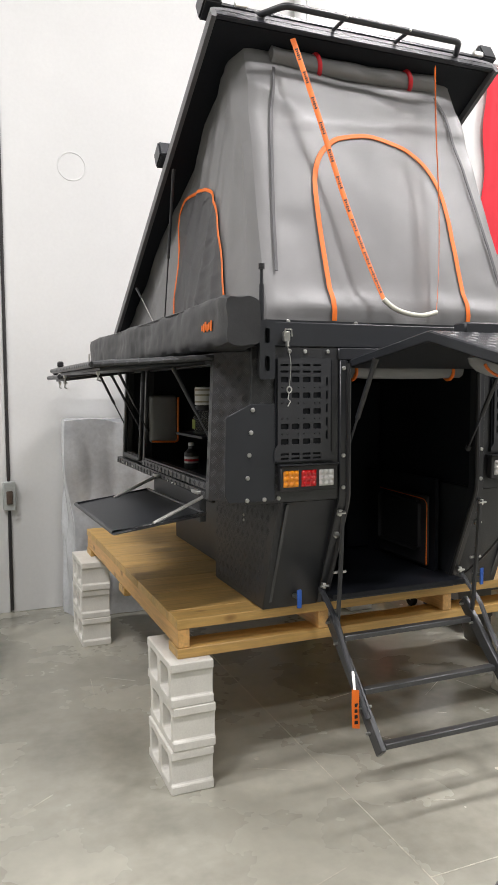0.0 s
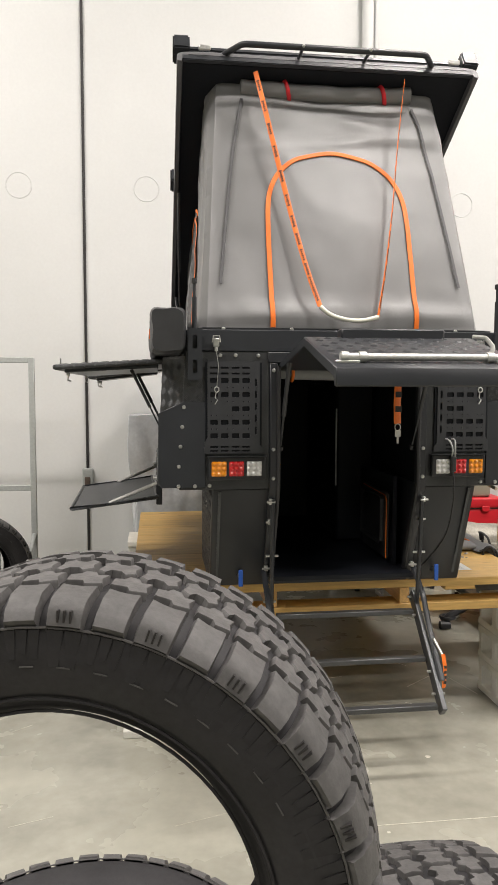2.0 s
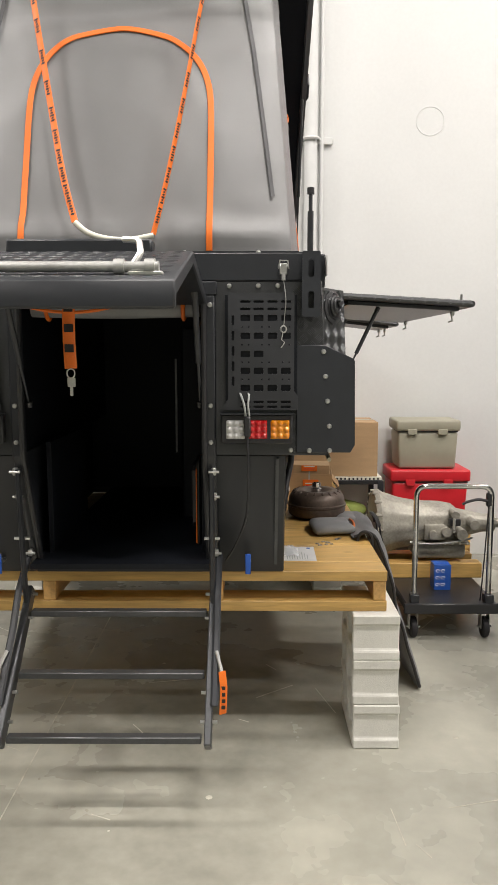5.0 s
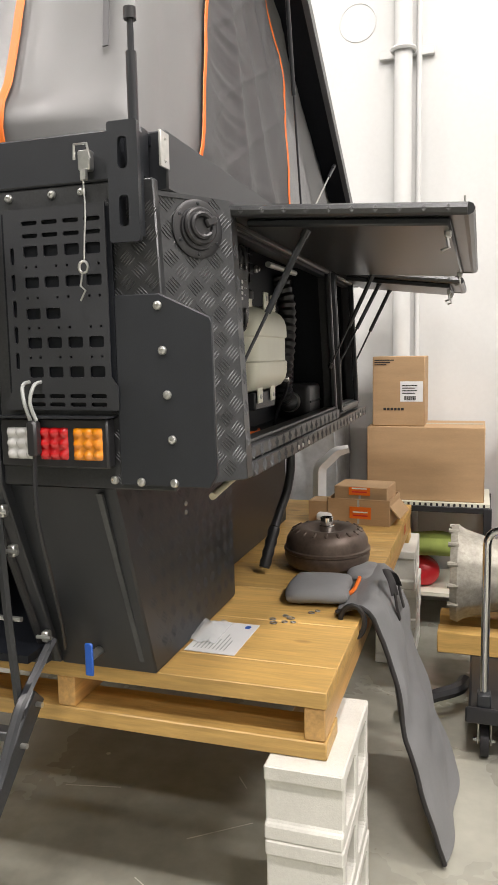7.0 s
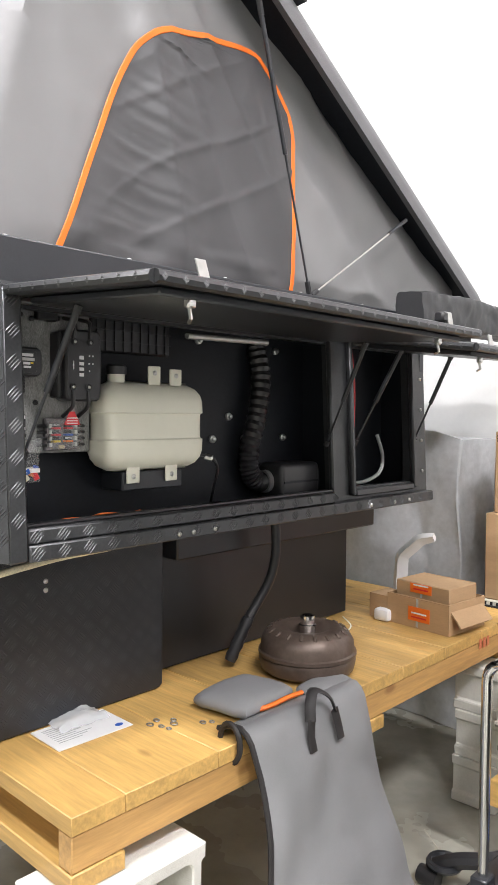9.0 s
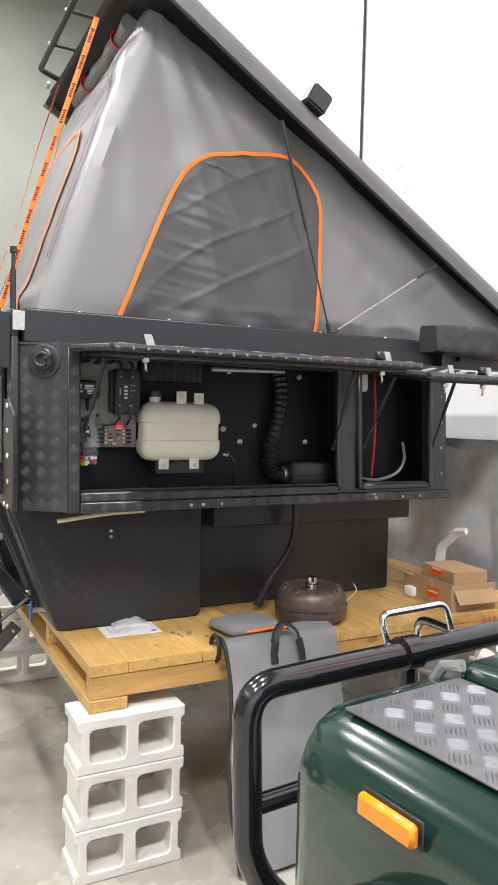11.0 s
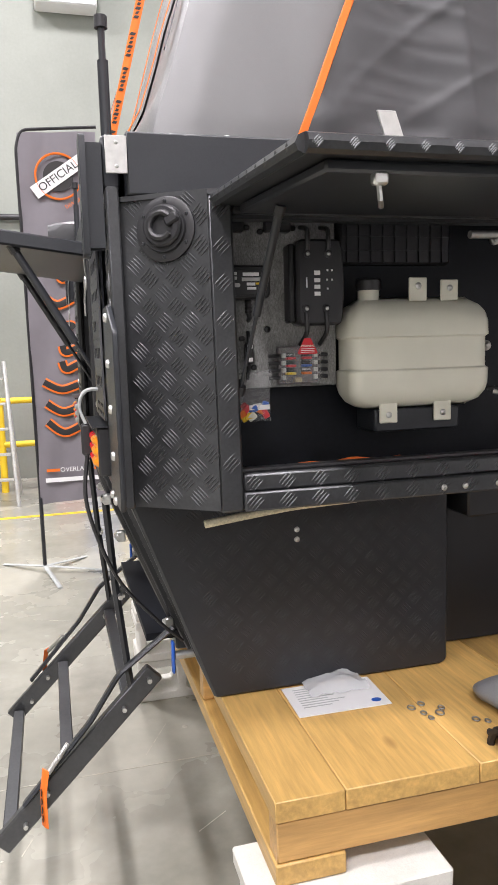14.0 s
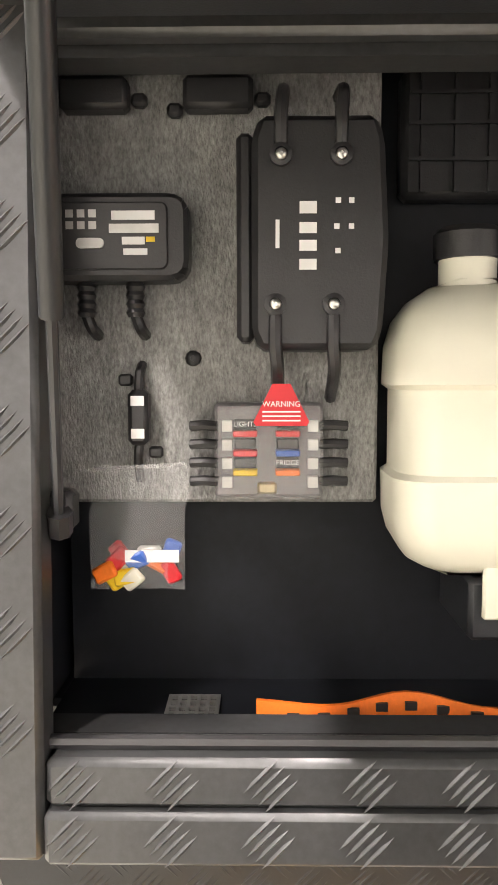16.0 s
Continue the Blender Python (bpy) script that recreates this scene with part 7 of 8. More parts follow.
for k in range(6):
    part("printed_swirl", tube(bmesh.new(), [(3.50 + 0.032 * (k % 2) + 0.011 * math.cos(a), 4.2585, 0.25 + 0.042 * (k // 2) + 0.008 * math.sin(a)) for a in np.linspace(0, 5.2, 12)], 0.002, 4), WHITE_INK, cb_)

# gearbox on timber beside the trolley deck
gbx = thing("gearbox", (3.5, 4.6, 0.31), "grey cast aluminium automatic gearbox lying on timber", "gearbox")
bl = bmesh.new()
prof = [(0.225, 0.0), (0.235, 0.03), (0.215, 0.06), (0.18, 0.16), (0.16, 0.26), (0.15, 0.42), (0.135, 0.50), (0.10, 0.54), (0.085, 0.62), (0.065, 0.70), (0.06, 0.78), (0.035, 0.79), (0.03, 0.85)]
lathe(bl, prof, (3.17, 4.66, 0.535), "x", 40)
for v in bl.verts:
    a = math.atan2(v.co.z - 0.535, v.co.y - 4.66)
    r = math.hypot(v.co.z - 0.535, v.co.y - 4.66)
    k = 1 + 0.05 * math.cos(a * 5) * (0.3 < v.co.x - 3.17 < 0.6) + 0.025 * math.cos(a * 12)
    v.co.y, v.co.z = 4.66 + (v.co.y - 4.66) * k * 0.9, max(0.315, 0.535 + (v.co.z - 0.535) * k * 0.92)
part("bell_housing", bl, CASTMETAL, gbx)
part("oil_pan", one(3.42, 3.74, 4.52, 4.80, 0.335, 0.43, bev=0.02, seg=2), CASTMETAL, gbx)
part("pan_rail", one(3.40, 3.76, 4.50, 4.82, 0.43, 0.445, bev=0.004), CASTMETAL, gbx)
part("valve_cover", one(3.47, 3.60, 4.485, 4.53, 0.46, 0.56, bev=0.012, seg=2), CASTMETAL, gbx)
part("sensor_block", one(3.62, 3.69, 4.47, 4.51, 0.555, 0.60, bev=0.006), PLASTIC_BLACK, gbx)
part("selector_shaft", bar((3.64, 4.44, 0.53), (3.64, 4.52, 0.53), 0.010, 10), STEEL, gbx)
part("selector_lever", one(3.632, 3.648, 4.44, 4.452, 0.53, 0.61, bev=0.003), STEEL, gbx)
part("cooler_pipe", tube(bmesh.new(), smooth_line([(3.38, 4.49, 0.45), (3.50, 4.475, 0.442), (3.66, 4.475, 0.455), (3.78, 4.52, 0.47)], 6), 0.007, 8), STEEL, gbx)
for k in range(8):
    part("pan_bolt", bar((3.415 + 0.047 * k, 4.497, 0.437), (3.415 + 0.047 * k, 4.508, 0.437), 0.008, 6), STEEL, gbx)
for k in range(14):
    a = 2 * math.pi * k / 14
    if math.sin(a) > -0.75:
        part("flange_bolt", bar((3.16, 4.66 + 0.205 * math.cos(a), 0.535 + 0.205 * math.sin(a)), (3.205, 4.66 + 0.205 * math.cos(a), 0.535 + 0.205 * math.sin(a)), 0.012, 8), CASTMETAL, gbx)
for x, y, z, r in ((3.60, 4.47, 0.52, 0.03), (3.70, 4.48, 0.50, 0.035), (3.52, 4.475, 0.50, 0.028), (3.78, 4.50, 0.56, 0.03), (3.66, 4.50, 0.62, 0.025)):
    part("casting_boss", bar((x, y - 0.02, z), (x, y + 0.12, z), r, 10), CASTMETAL, gbx)
gt = thing("timber_bearer", (3.5, 4.6, 0.25), "rough pine bearers under the gearbox on the trolley", "timber")
part("plank", one(3.12, 3.84, 4.50, 4.60, 0.2155, 0.31, bev=0.004), WOOD, gt)
part("plank", one(3.12, 3.84, 4.72, 4.82, 0.2155, 0.31, bev=0.004), WOOD, gt)
# floor jack beside it
fj = thing("transmission_jack", (3.15, 4.35, 0.05), "black low trolley jack with bent arms", "jack")
part("frame", tube(bmesh.new(), rounded([(3.02, 4.28, 0.05), (3.10, 4.30, 0.10), (3.22, 4.34, 0.13), (3.24, 4.45, 0.12)], 0.05), 0.028, 8), PLASTIC_BLACK, fj)
part("foot", bar((2.99, 4.26, 0.03), (3.06, 4.26, 0.03), 0.03, 12), PLASTIC_BLACK, fj)
part("ring", tube(bmesh.new(), [(3.06 + 0.05 * math.cos(a), 4.30 + 0.05 * math.sin(a), 0.075) for a in np.linspace(0, 6.28, 18, endpoint=False)], 0.012, 6, closed=True), SATIN, fj)

# plastic-wrapped crate against the wall behind the camper
wr = thing("wrapped_crate", (1.6, 5.6, 0), "tall crate draped in grey translucent plastic sheet", "crate")
b = bmesh.new()
n, m = 150, 40
loop = [(0.80, 5.79), (0.80, 5.47), (2.50, 5.47), (2.50, 5.79)]
rows = []
for j in range(m + 1):
    v = j / m
    row = []
    for i in range(n + 1):
        x, y = along(loop, i / n)
        z = 1.46 * (1 - v) + 0.004
        f = Vector((x * 2.3, y * 2.3, z * 0.9))
        d = noise.noise(f + Vector((z * 0.8, 0, 0))) * 0.05 + abs(noise.noise(f * 2.2)) * 0.035 + max(0.0, 1 - 3 * abs(noise.noise(Vector(((x + y) * 2.0 - z * 1.2, 1.0, z * 0.5))))) * 0.025
        row.append(b.verts.new((x + (d if x > 2.49 else -d if x < 0.81 else 0), min(5.80, y - abs(d)), z + 0.09 * noise.noise(Vector((x * 3, y, 0))) * (1 - v))))
    rows.append(row)
for q, s in zip(rows, rows[1:]):
    for k in range(n):
        b.faces.new((q[k], q[k + 1], s[k + 1], s[k]))
top = [rows[0][k] for k in range(n + 1)]
b.faces.new(top)
SHEET = mat("grey_plastic_sheet", (0.55, 0.57, 0.59), 0.14, stain=0.2, stain_scale=3, grain=0.1, grain_scale=30)
part("sheet", b, SHEET, wr)

# grey tube rack and a tyre in it
rk = thing("steel_rack", (-0.1, 4.6, 0), "grey square-tube steel rack on the floor", "rack")
for x, y in ((0.075, 4.95), (-0.20, 4.95)):
    part("post", one(x - 0.02, x + 0.02, y - 0.02, y + 0.02, 0.0, 1.94, bev=0.003), GREYPAINT, rk)
for z in (1.92, 0.97):
    part("crossbar", one(-1.2, 0.055, 4.935, 4.965, z - 0.02, z + 0.02, bev=0.003), GREYPAINT, rk)
part("base_rail", one(0.055, 0.095, 3.66, 4.93, 0.0, 0.045, bev=0.003), GREYPAINT, rk)
part("base_rail", one(-1.2, 0.05, 3.66, 3.70, 0.0, 0.045, bev=0.003), GREYPAINT, rk)
part("brace", bar((0.075, 3.75, 0.05), (0.075, 4.93, 0.62), 0.016, 8), GREYPAINT, rk)
tagged(copy_thing(first, pose(-0.32, 4.62, 0.424, 0, 10, 25)), "worn black tyre standing beside the steel rack")

# red flag on the wall
fgp = thing("wall_flag", (5.3, 5.78, 2.9), "red and white cloth flag hanging on the wall", "flag")
for nm_, xa, xb, mm in (("red_field", 4.78, 5.15, FLAG_RED), ("white_field", 5.15, 5.95, PAPER), ("red_field", 5.95, 6.35, FLAG_RED)):
    b = bmesh.new()
    g = [[b.verts.new((xa + (xb - xa) * u / 12 + 0.02 * math.sin(v * 0.7) * (xa < 4.8 and u == 0), 5.775 + 0.018 * math.sin((xa + (xb - xa) * u / 12) * 22 + v * 0.15), 4.75 - 1.75 * v / 20)) for u in range(13)] for v in range(21)]
    for v in range(20):
        for u in range(12):
            b.faces.new((g[v][u], g[v + 1][u], g[v + 1][u + 1], g[v][u + 1]))
    part(nm_, b, mm, fgp)
part("rail", bar((4.75, 5.775, 4.77), (6.4, 5.775, 4.77), 0.012, 8), GREYPAINT, fgp)

# ---- west side of the hall ----
bn = thing("feather_banner", (-1.2, 2.7, 0), "tall grey fabric banner with orange print on a floor stand", "banner")
BXX = -1.2
b = bmesh.new()
g = [[b.verts.new((BXX + 0.012 * math.sin(u * 1.1 + v * 0.5) + 0.006 * noise.noise(Vector((u, v, 0))), 2.455 + 0.52 * u / 10, 3.04 - 2.54 * v / 30 + 0.03 * u / 10)) for u in range(11)] for v in range(31)]
for v in range(30):
    for u in range(10):
        b.faces.new((g[v][u], g[v + 1][u], g[v + 1][u + 1], g[v][u + 1]))
cloth = part("cloth", b, BANNER, bn)
part("pole", tube(bmesh.new(), rounded([(BXX, 2.455, 0.05), (BXX, 2.445, 2.95), (BXX, 2.48, 3.06), (BXX, 2.98, 3.10)], 0.08), 0.011, 8), PLASTIC_BLACK, bn)
part("pole_sleeve", bar((BXX, 2.455, 0.06), (BXX, 2.455, 0.55), 0.014, 8), SATIN, bn)
for dx, dy in ((0.42, 0.1), (-0.3, -0.3), (0.15, 0.48), (-0.3, 0.3)):
    part("foot", tube(bmesh.new(), [(BXX, 2.455, 0.05), (BXX + dx, 2.455 + dy, 0.008)], 0.016, 8, flat=0.4), GREYPAINT, bn)
ex = BXX + 0.024
# round seal with its ribbon
part("seal_ring", tube(bmesh.new(), [(ex, 2.71 + 0.15 * math.cos(a), 2.76 + 0.15 * math.sin(a)) for a in np.linspace(0, 6.28, 40, endpoint=False)], 0.008, 6, closed=True), ORANGE, cloth)
part("seal_disc", lathe(bmesh.new(), [(0.10, 0), (0.10, 0.004)], (ex - 0.004, 2.71, 2.76), "x", 28), DARK_INK, cloth)
part("ribbon", one(0, 0.004, -0.20, 0.20, -0.045, 0.045, m=pose(ex + 0.003, 2.71, 2.76, 35, 0, 0)), PAPER, cloth)
lettering("ribbon_text", "OFFICIAL", 0.075, Matrix.Translation((ex + 0.009, 2.71, 2.76)) @ pose(0, 0, 0, 35, 0, 0) @ FACE, DARK_INK, cloth)
lettering("banner_text", "DEALER", 0.035, Matrix.Translation((ex + 0.004, 2.80, 2.585)) @ pose(0, 0, 0, 30, 0, 0) @ FACE, ORANGE, cloth)
# the brand mark as a row of plain curved strokes, running up the cloth
def swash(pts):
    line = [(2.70 + a, c) for a, c in smooth_line(pts, 6)]
    part("brand_halo", tube(bmesh.new(), [(ex + 0.002, a, c) for a, c in line], 0.034, 8, flat=1.0), ORANGE, cloth).data.transform(SQUASH)
    part("brand_stroke", tube(bmesh.new(), [(ex + 0.032, a, c) for a, c in line], 0.021, 8, flat=1.0), DARK_INK, cloth).data.transform(SQUASH)


SQUASH = Matrix.Translation((ex, 0, 0)) @ Matrix.Diagonal((0.12, 1, 1, 1)) @ Matrix.Translation((-ex, 0, 0))
for z, a, c, lift in ((0.99, 0.17, 0.16, 0.10), (1.14, 0.17, 0.16, 0.08), (1.30, 0.15, 0.17, 0.07), (1.44, 0.14, 0.04, 0.07), (1.56, 0.15, 0.03, 0.06),
                      (1.74, 0.06, -0.03, 0.03), (1.88, 0.15, 0.17, 0.10), (2.06, 0.14, 0.02, 0.08), (2.22, 0.15, 0.17, 0.08)):
    swash([(a, z), (a * 0.6, z + lift * 0.7), (-c * 0.3, z + lift * 0.2), (-c, z + lift)])
lettering("banner_text", "YEARS of", 0.085, facing(ex + 0.003, 2.885, 1.62, 90), WHITE_INK, cloth)
part("url_bar", one(ex, ex + 0.003, 2.50, 2.92, 0.66, 0.69), WHITE_INK, cloth)
lettering("banner_text", "OVERLAND", 0.045, facing(ex + 0.003, 2.72, 0.745), WHITE_INK, cloth)
part("orange_bar", one(ex, ex + 0.003, 2.51, 2.60, 0.735, 0.755), ORANGE, cloth)
part("orange_bar", one(ex, ex + 0.003, 2.84, 2.92, 0.735, 0.755), ORANGE, cloth)

bo = thing("bollard", (-3.79, 3.33, 0), "yellow painted steel bollard", "bollard", "bollards")
part("post", lathe(bmesh.new(), [(0.09, 0), (0.09, 1.02), (0.07, 1.07), (0.03, 1.09)], (-3.79, 3.33, 0), "z", 24), YELLOW, bo)
part("base_plate", one(-3.92, -3.66, 3.2, 3.46, 0, 0.012), YELLOW, bo)
gr = thing("guard_rail", (-4.6, 2.2, 0), "yellow tubular guard rail along the hall wall", "rail")
for z in (0.55, 1.05):
    part("rail", bar((-4.6, -3.0, z), (-4.6, 4.4, z), 0.035, 12), YELLOW, gr)
for y in (-2.8, -0.4, 2.0, 4.2):
    part("post", bar((-4.6, y, 0), (-4.6, y, 1.08), 0.04, 12), YELLOW, gr)
drm = thing("drum", (-4.3, 3.45, 0), "blue plastic drum behind the bollard", "drum")
part("body", lathe(bmesh.new(), [(0.26, 0.0), (0.28, 0.03), (0.28, 0.28), (0.29, 0.30), (0.28, 0.32), (0.28, 0.6), (0.29, 0.62), (0.28, 0.64), (0.28, 0.92), (0.25, 0.95)], (-4.2, 3.15, 0), "z", 28), BLUE, drm)
lp = thing("wall_heater", (WEST, 3.0, 5.9), "white wall-mounted fan unit on the green wall", "heater")
part("case", one(WEST, WEST + 0.3, 2.66, 3.38, 5.62, 6.0, bev=0.02), PAPER, lp)
part("grille", one(WEST + 0.3, WEST + 0.305, 2.70, 3.34, 5.63, 5.70), GREYPAINT, lp)
part("sensor", bar((WEST, 3.29, 6.2), (WEST + 0.1, 3.29, 6.2), 0.06, 14), PAPER, lp)
pr = thing("pipe_run", (WEST, 2.5, 3.2), "black pipe running along the green wall", "pipe")
part("pipe", bar((WEST + 0.06, -4.0, 3.25), (WEST + 0.06, 3.2, 3.22), 0.035, 10), PLASTIC_BLACK, pr)
part("pipe", bar((WEST + 0.06, -4.0, 3.0), (WEST + 0.06, 5.6, 2.98), 0.02, 10), GREYPAINT, pr)
for y in (-2.0, 0.5, 2.6):
    part("clip", one(WEST, WEST + 0.1, y - 0.02, y + 0.02, 2.95, 3.3), GREYPAINT, pr)
sl = thing("step_ladder", (-3.9, 1.95, 0), "aluminium step ladder near the guard rail", "ladder")
for y in (1.72, 2.18):
    part("stile", bar((-3.7, y, 0), (-4.0, (y - 1.95) * 0.7 + 1.95, 1.5), 0.022, 8), ALU, sl)
    part("rear_stile", bar((-4.35, y, 0), (-4.02, (y - 1.95) * 0.7 + 1.95, 1.45), 0.018, 8), ALU, sl)
for k in range(5):
    z = 0.28 + 0.26 * k
    part("rung", one(-3.70 - 0.2 * z - 0.04, -3.70 - 0.2 * z + 0.04, 1.95 - 0.21 + 0.05 * z, 1.95 + 0.21 - 0.05 * z, z - 0.012, z + 0.012, bev=0.003), ALU, sl)
for y, h, mm, lbl in ((0.9, 0.5, RED, "red storage bin by the guard rail"), (1.35, 0.62, CARDBOARD, "brown carton by the guard rail"), (2.75, 0.42, RED, "red plastic crate near the wall")):
    q = thing("storage_bin", (-5.1, y, 0), lbl, "bin")
    part("body", one(-5.32, -4.9, y - 0.2, y + 0.2, 0.0, h, bev=0.015), mm, q)
    part("rim", one(-5.335, -4.885, y - 0.215, y + 0.215, h, h + 0.03, bev=0.01), mm, q)

# floor marks: painted line, saw joints, scuffs
solo("floor_line", boxes([(-3.2, -3.12, -6, 5.6, 0.0, 0.0015)]), YELLOW, "worn yellow line painted on the floor", "floor marking", kind="structure")
jn = thing("saw_joint", (1.51, 0, 0), "saw-cut control joint in the concrete floor", "floor joint", kind="structure")
part("cut", one(1.5085, 1.5135, -8.9, 5.8, 0.0, 0.0012), SCUFF, jn)
part("cut", one(1.514, 10.9, 2.028, 2.033, 0.0, 0.0012), SCUFF, jn)
sf = bmesh.new()
for k in range(60):
    x, y, a, l = random.uniform(-0.8, 5.0), random.uniform(0.8, 4.5), random.uniform(0, 3.14), random.uniform(0.02, 0.14)
    box(sf, -l, l, -0.0018, 0.0018, 0.0, 0.0007, m=pose(x, y, 0, 0, 0, math.degrees(a)))
for k in range(50):
    x, y, r = random.uniform(-0.8, 5.0), random.uniform(0.5, 4.5), random.uniform(0.004, 0.014)
    lathe(sf, [(r, 0.0), (r * 0.9, 0.0007)], (x, y, 0), "z", 8)
solo("floor_scuffs", sf, SCUFF, "pale scuffs and paint specks on the floor", "floor marking", kind="stuff")

# ---- green off-road vehicle beside the walkway ----
car = thing("off_road_vehicle", (0, 0, 0), "dark green boxy off-road vehicle with a black tubular bull bar", "car")
# along the vehicle: u backwards from the wing's front corner, v across to the far side
# wing plate bars, paler than the plate to imitate their glints
PLATEBAR = mat("glint_plate_bars", (0.30, 0.30, 0.31), 0.36, metal=0.85, grain=0.15, grain_scale=90)
GREYPLATE = mat("grey_tread_plate", (0.20, 0.20, 0.21), 0.4, metal=0.7, grain=0.15, grain_scale=60)
wing = [(0.0, 0.62), (0.0, 0.98), (0.004, 1.01), (0.018, 1.045), (0.042, 1.075), (0.075, 1.093), (0.12, 1.10), (0.36, 1.10), (0.36, 0.62)]
for s, v0 in ((1, 0.0), (-1, 1.55)):
    b = bmesh.new()
    body = []
    n = 16
    us = [-0.02, -0.014, 0.002, 0.04, 0.12, 0.3, 0.6, 1.0, 1.35]
    front = [0.06, 0.028, 0.010, 0.002, 0, 0, 0, 0, 0]
    rows = []
    for u, f in zip(us, front):
        rows.append([b.verts.new((u, v0 + s * (a + (f if a < 0.2 else 0)), c + 0.02 + 0.0 - (f * 0.9 if c > 1.0 else 0))) for a, c in wing])
    for q, t in zip(rows, rows[1:]):
        for k in range(len(wing) - 1):
            b.faces.new((q[k], q[k + 1], t[k + 1], t[k]))
    b.faces.new(rows[0]), b.faces.new(rows[-1][::-1])
    bmesh.ops.recalc_face_normals(b, faces=b.faces)
    part("wing", b, GREENPAINT, car, "dark green front wing")
    pv = sorted((v0 + s * 0.07, v0 + s * 0.36))
    tb_ = one(0.05, 1.33, pv[0], pv[1], 1.1205, 1.1245, bev=0.001)
    tp = part("tread_plate", tb_, GREYPLATE, car, "bright tread plate on the wing top")
    q = bmesh.new()
    tread(q, lambda a, c, h: Vector((a, c, 1.1245 + h)), 0.06, 1.32, pv[0] + 0.006, pv[1] - 0.006, pitch=0.034, length=0.038, height=0.0024, diamond=True)
    tagged(part("tread_pattern", q, PLATEBAR, tp), kind="stuff")
    yl = v0 - s * 0.004
    lamp = part("side_indicator", one(0.184, 0.300, min(yl, yl - s * 0.018), max(yl, yl - s * 0.018), 1.027, 1.063, bev=0.006), L_AMBER, car, "amber side indicator lamp")
    part("bezel", one(0.180, 0.304, min(yl + s * 0.004, yl), max(yl + s * 0.004, yl), 1.023, 1.067, bev=0.002), PLASTIC_BLACK, lamp)
    # wheel arch flare and wheel
    arch = [(0.56 + 0.415 * math.copysign(abs(math.cos(a)) ** 0.55, math.cos(a)), v0 - s * 0.03, 0.50 + 0.43 * math.sin(a) ** 0.55) for a in np.linspace(0.02, 3.12, 36)]
    part("arch_flare", tube(bmesh.new(), arch, 0.07, 12), GREENPAINT, car, "bulging wheel arch flare")
    whl = part("wheel", lathe(bmesh.new(), [(0.10, -0.11), (0.21, -0.12), (0.30, -0.13), (0.37, -0.12), (0.395, -0.09), (0.395, 0.09), (0.37, 0.12), (0.21, 0.12)], (0.62, v0 + s * 0.14, 0.395), "y", 36), RUBBER, car)
    part("rim", lathe(bmesh.new(), [(0.20, -0.125), (0.19, -0.09), (0.09, -0.07), (0.06, -0.11), (0.03, -0.115)], (0.62, v0 + s * 0.14, 0.395), "y", 28), ALU, whl)
    part("head_lamp", lathe(bmesh.new(), [(0.10, 0.0), (0.098, -0.025), (0.06, -0.04), (0.02, -0.045)], (0.005, v0 + s * 0.20, 0.86), "x", 24), L_CLEAR, car)
bon = one(0.03, 1.33, 0.37, 1.18, 0.62, 1.15, bev=0.03, seg=3)
for v in bon.verts:
    v.co.z += 0.04 * v.co.x if v.co.z > 0.9 else 0
part("bonnet", bon, GREENPAINT, car, "dark green bonnet")
part("grille", one(-0.005, 0.03, 0.40, 1.15, 0.66, 0.98, bev=0.004), PLASTIC_BLACK, car)
for k in range(7):
    part("grille_slat", one(-0.015, -0.005, 0.42, 1.13, 0.69 + 0.04 * k, 0.705 + 0.04 * k, bev=0.002), SATIN, car)
part("bumper", one(-0.26, -0.02, 0.02, 1.53, 0.42, 0.58, bev=0.012), SATIN, car, "black steel bumper")
part("chassis", one(-0.02, 3.3, 0.35, 1.2, 0.40, 0.61, bev=0.01), PLASTIC_BLACK, car)
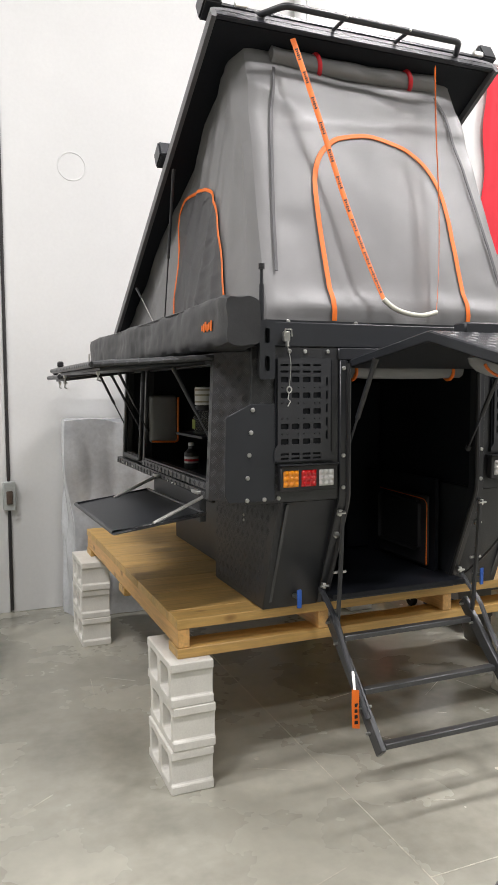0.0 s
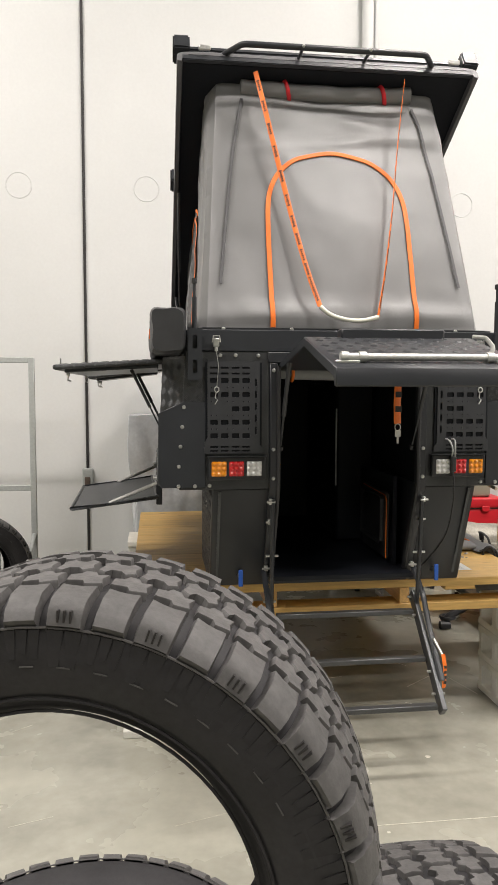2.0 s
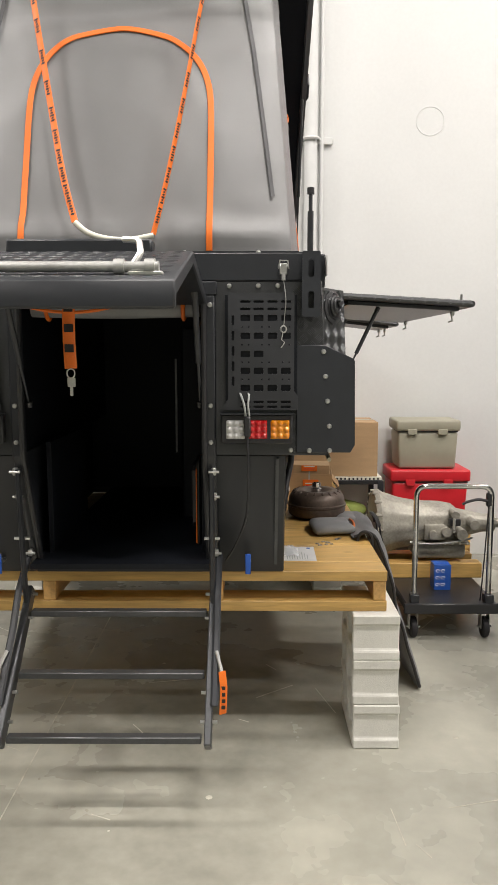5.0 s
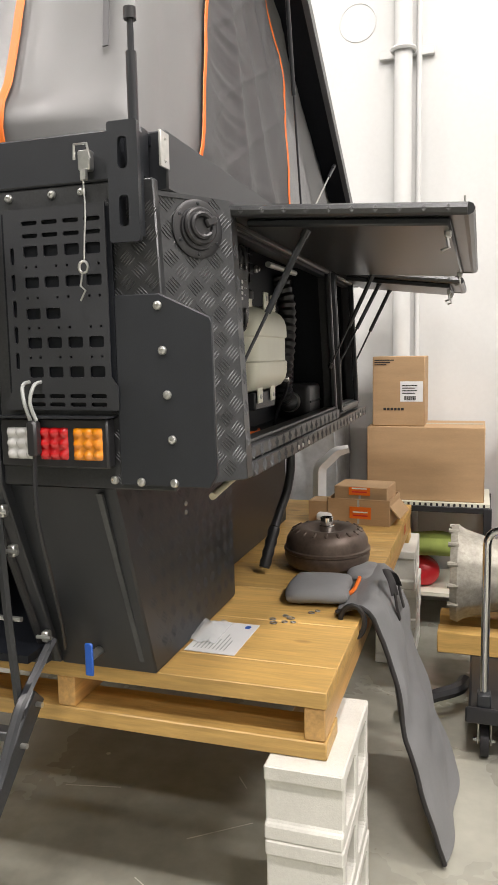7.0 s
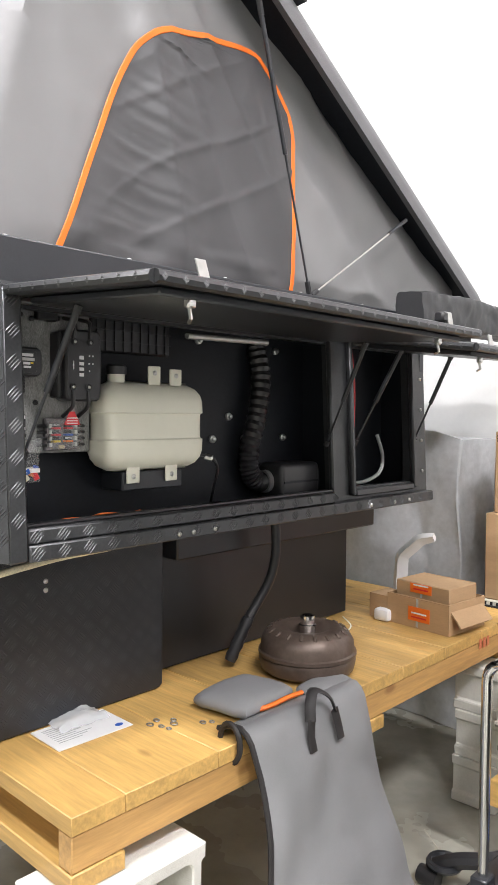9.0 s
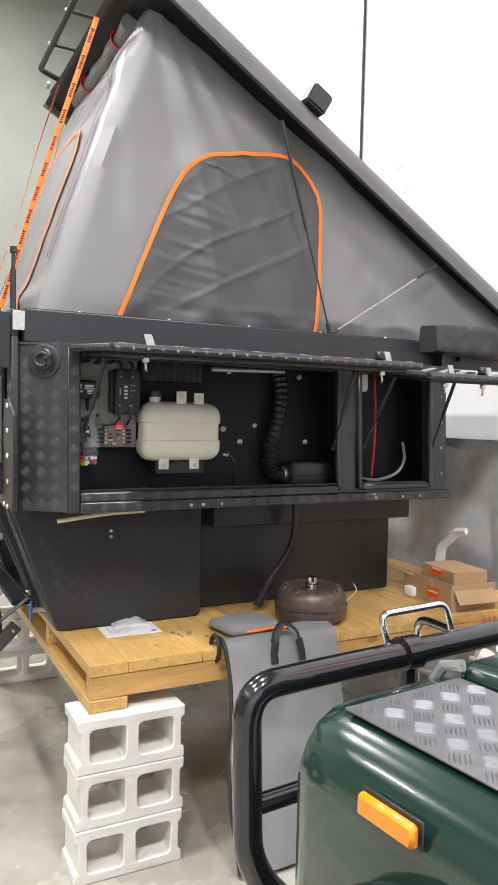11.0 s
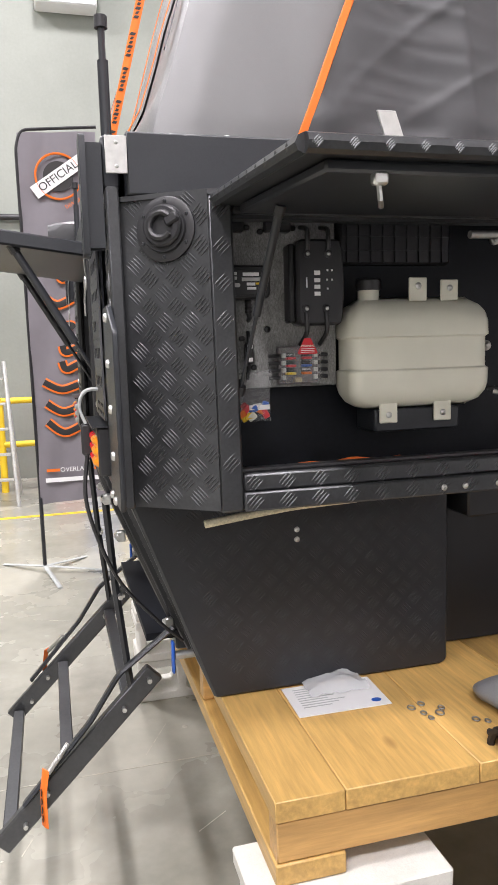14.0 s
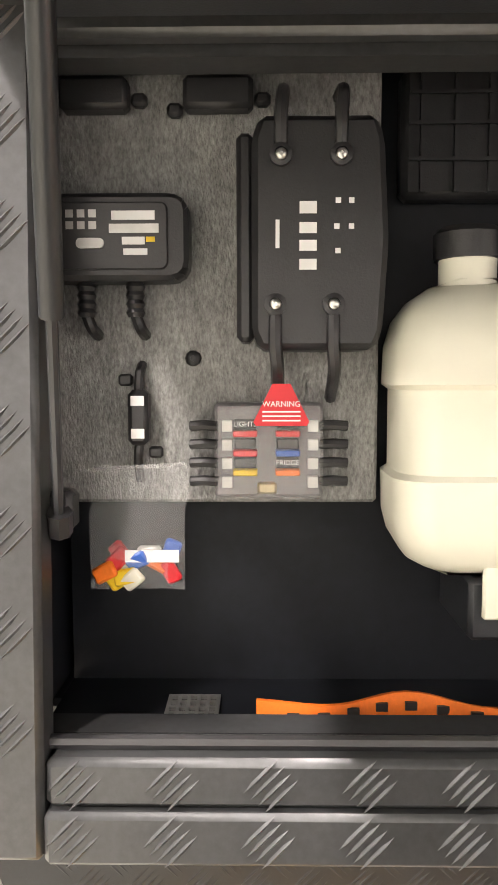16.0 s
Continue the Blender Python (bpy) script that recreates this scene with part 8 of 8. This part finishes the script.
part("cabin", one(1.34, 3.4, 0.02, 1.53, 0.62, 1.32, bev=0.03, seg=2), GREENPAINT, car, "dark green cabin side")
part("cabin_top", one(1.55, 3.38, 0.08, 1.47, 1.321, 2.0, bev=0.06, seg=3), GREENPAINT, car)
part("windscreen", one(1.535, 1.548, 0.16, 1.39, 1.36, 1.88), PLASTIC_BLACK, car)
part("side_window", one(1.75, 2.5, 0.066, 0.078, 1.38, 1.88), PLASTIC_BLACK, car)
for v in (0.14, 1.41):
    part("rear_wheel", lathe(bmesh.new(), [(0.10, -0.11), (0.21, -0.12), (0.37, -0.12), (0.395, -0.09), (0.395, 0.09), (0.37, 0.12), (0.21, 0.12)], (2.95, v, 0.395), "y", 32), RUBBER, car)
bbp = rounded([(-0.17, 0.18, 0.56), (-0.235, 0.07, 0.68), (-0.24, 0.06, 1.06), (-0.24, 0.22, 1.062), (-0.24, 1.33, 1.062), (-0.24, 1.49, 1.06), (-0.235, 1.48, 0.68), (-0.17, 1.37, 0.56)], 0.085, 7)
bull = part("bull_bar", tube(bmesh.new(), bbp, 0.031, 16), GLOSSBLACK, car, "gloss black tubular bull bar")
part("cross_tube", bar((-0.24, 0.08, 0.81), (-0.24, 1.47, 0.81), 0.022, 12), GLOSSBLACK, bull)
for v in (0.52, 1.03):
    part("clamp", bar((-0.24, v - 0.025, 1.062), (-0.24, v + 0.025, 1.062), 0.041, 16), GLOSSBLACK, bull)
    part("upright", bar((-0.24, v, 0.56), (-0.24, v, 1.04), 0.022, 12), GLOSSBLACK, bull)
part("winch_hoop", tube(bmesh.new(), rounded([(-0.25, 0.47, 1.075), (-0.27, 0.455, 1.155), (-0.27, 0.68, 1.155), (-0.25, 0.69, 1.075)], 0.03), 0.009, 10), CHROME, car, "bright bent steel hoop")
part("bonnet_latch", tube(bmesh.new(), [(0.06, 0.36, 1.15), (0.02, 0.35, 1.14), (-0.01, 0.35, 1.09)], 0.012, 8), STEEL, car)
CARM = pose(4.34, 2.90, 0.0, 0, 0, 6)
car.matrix_basis = CARM
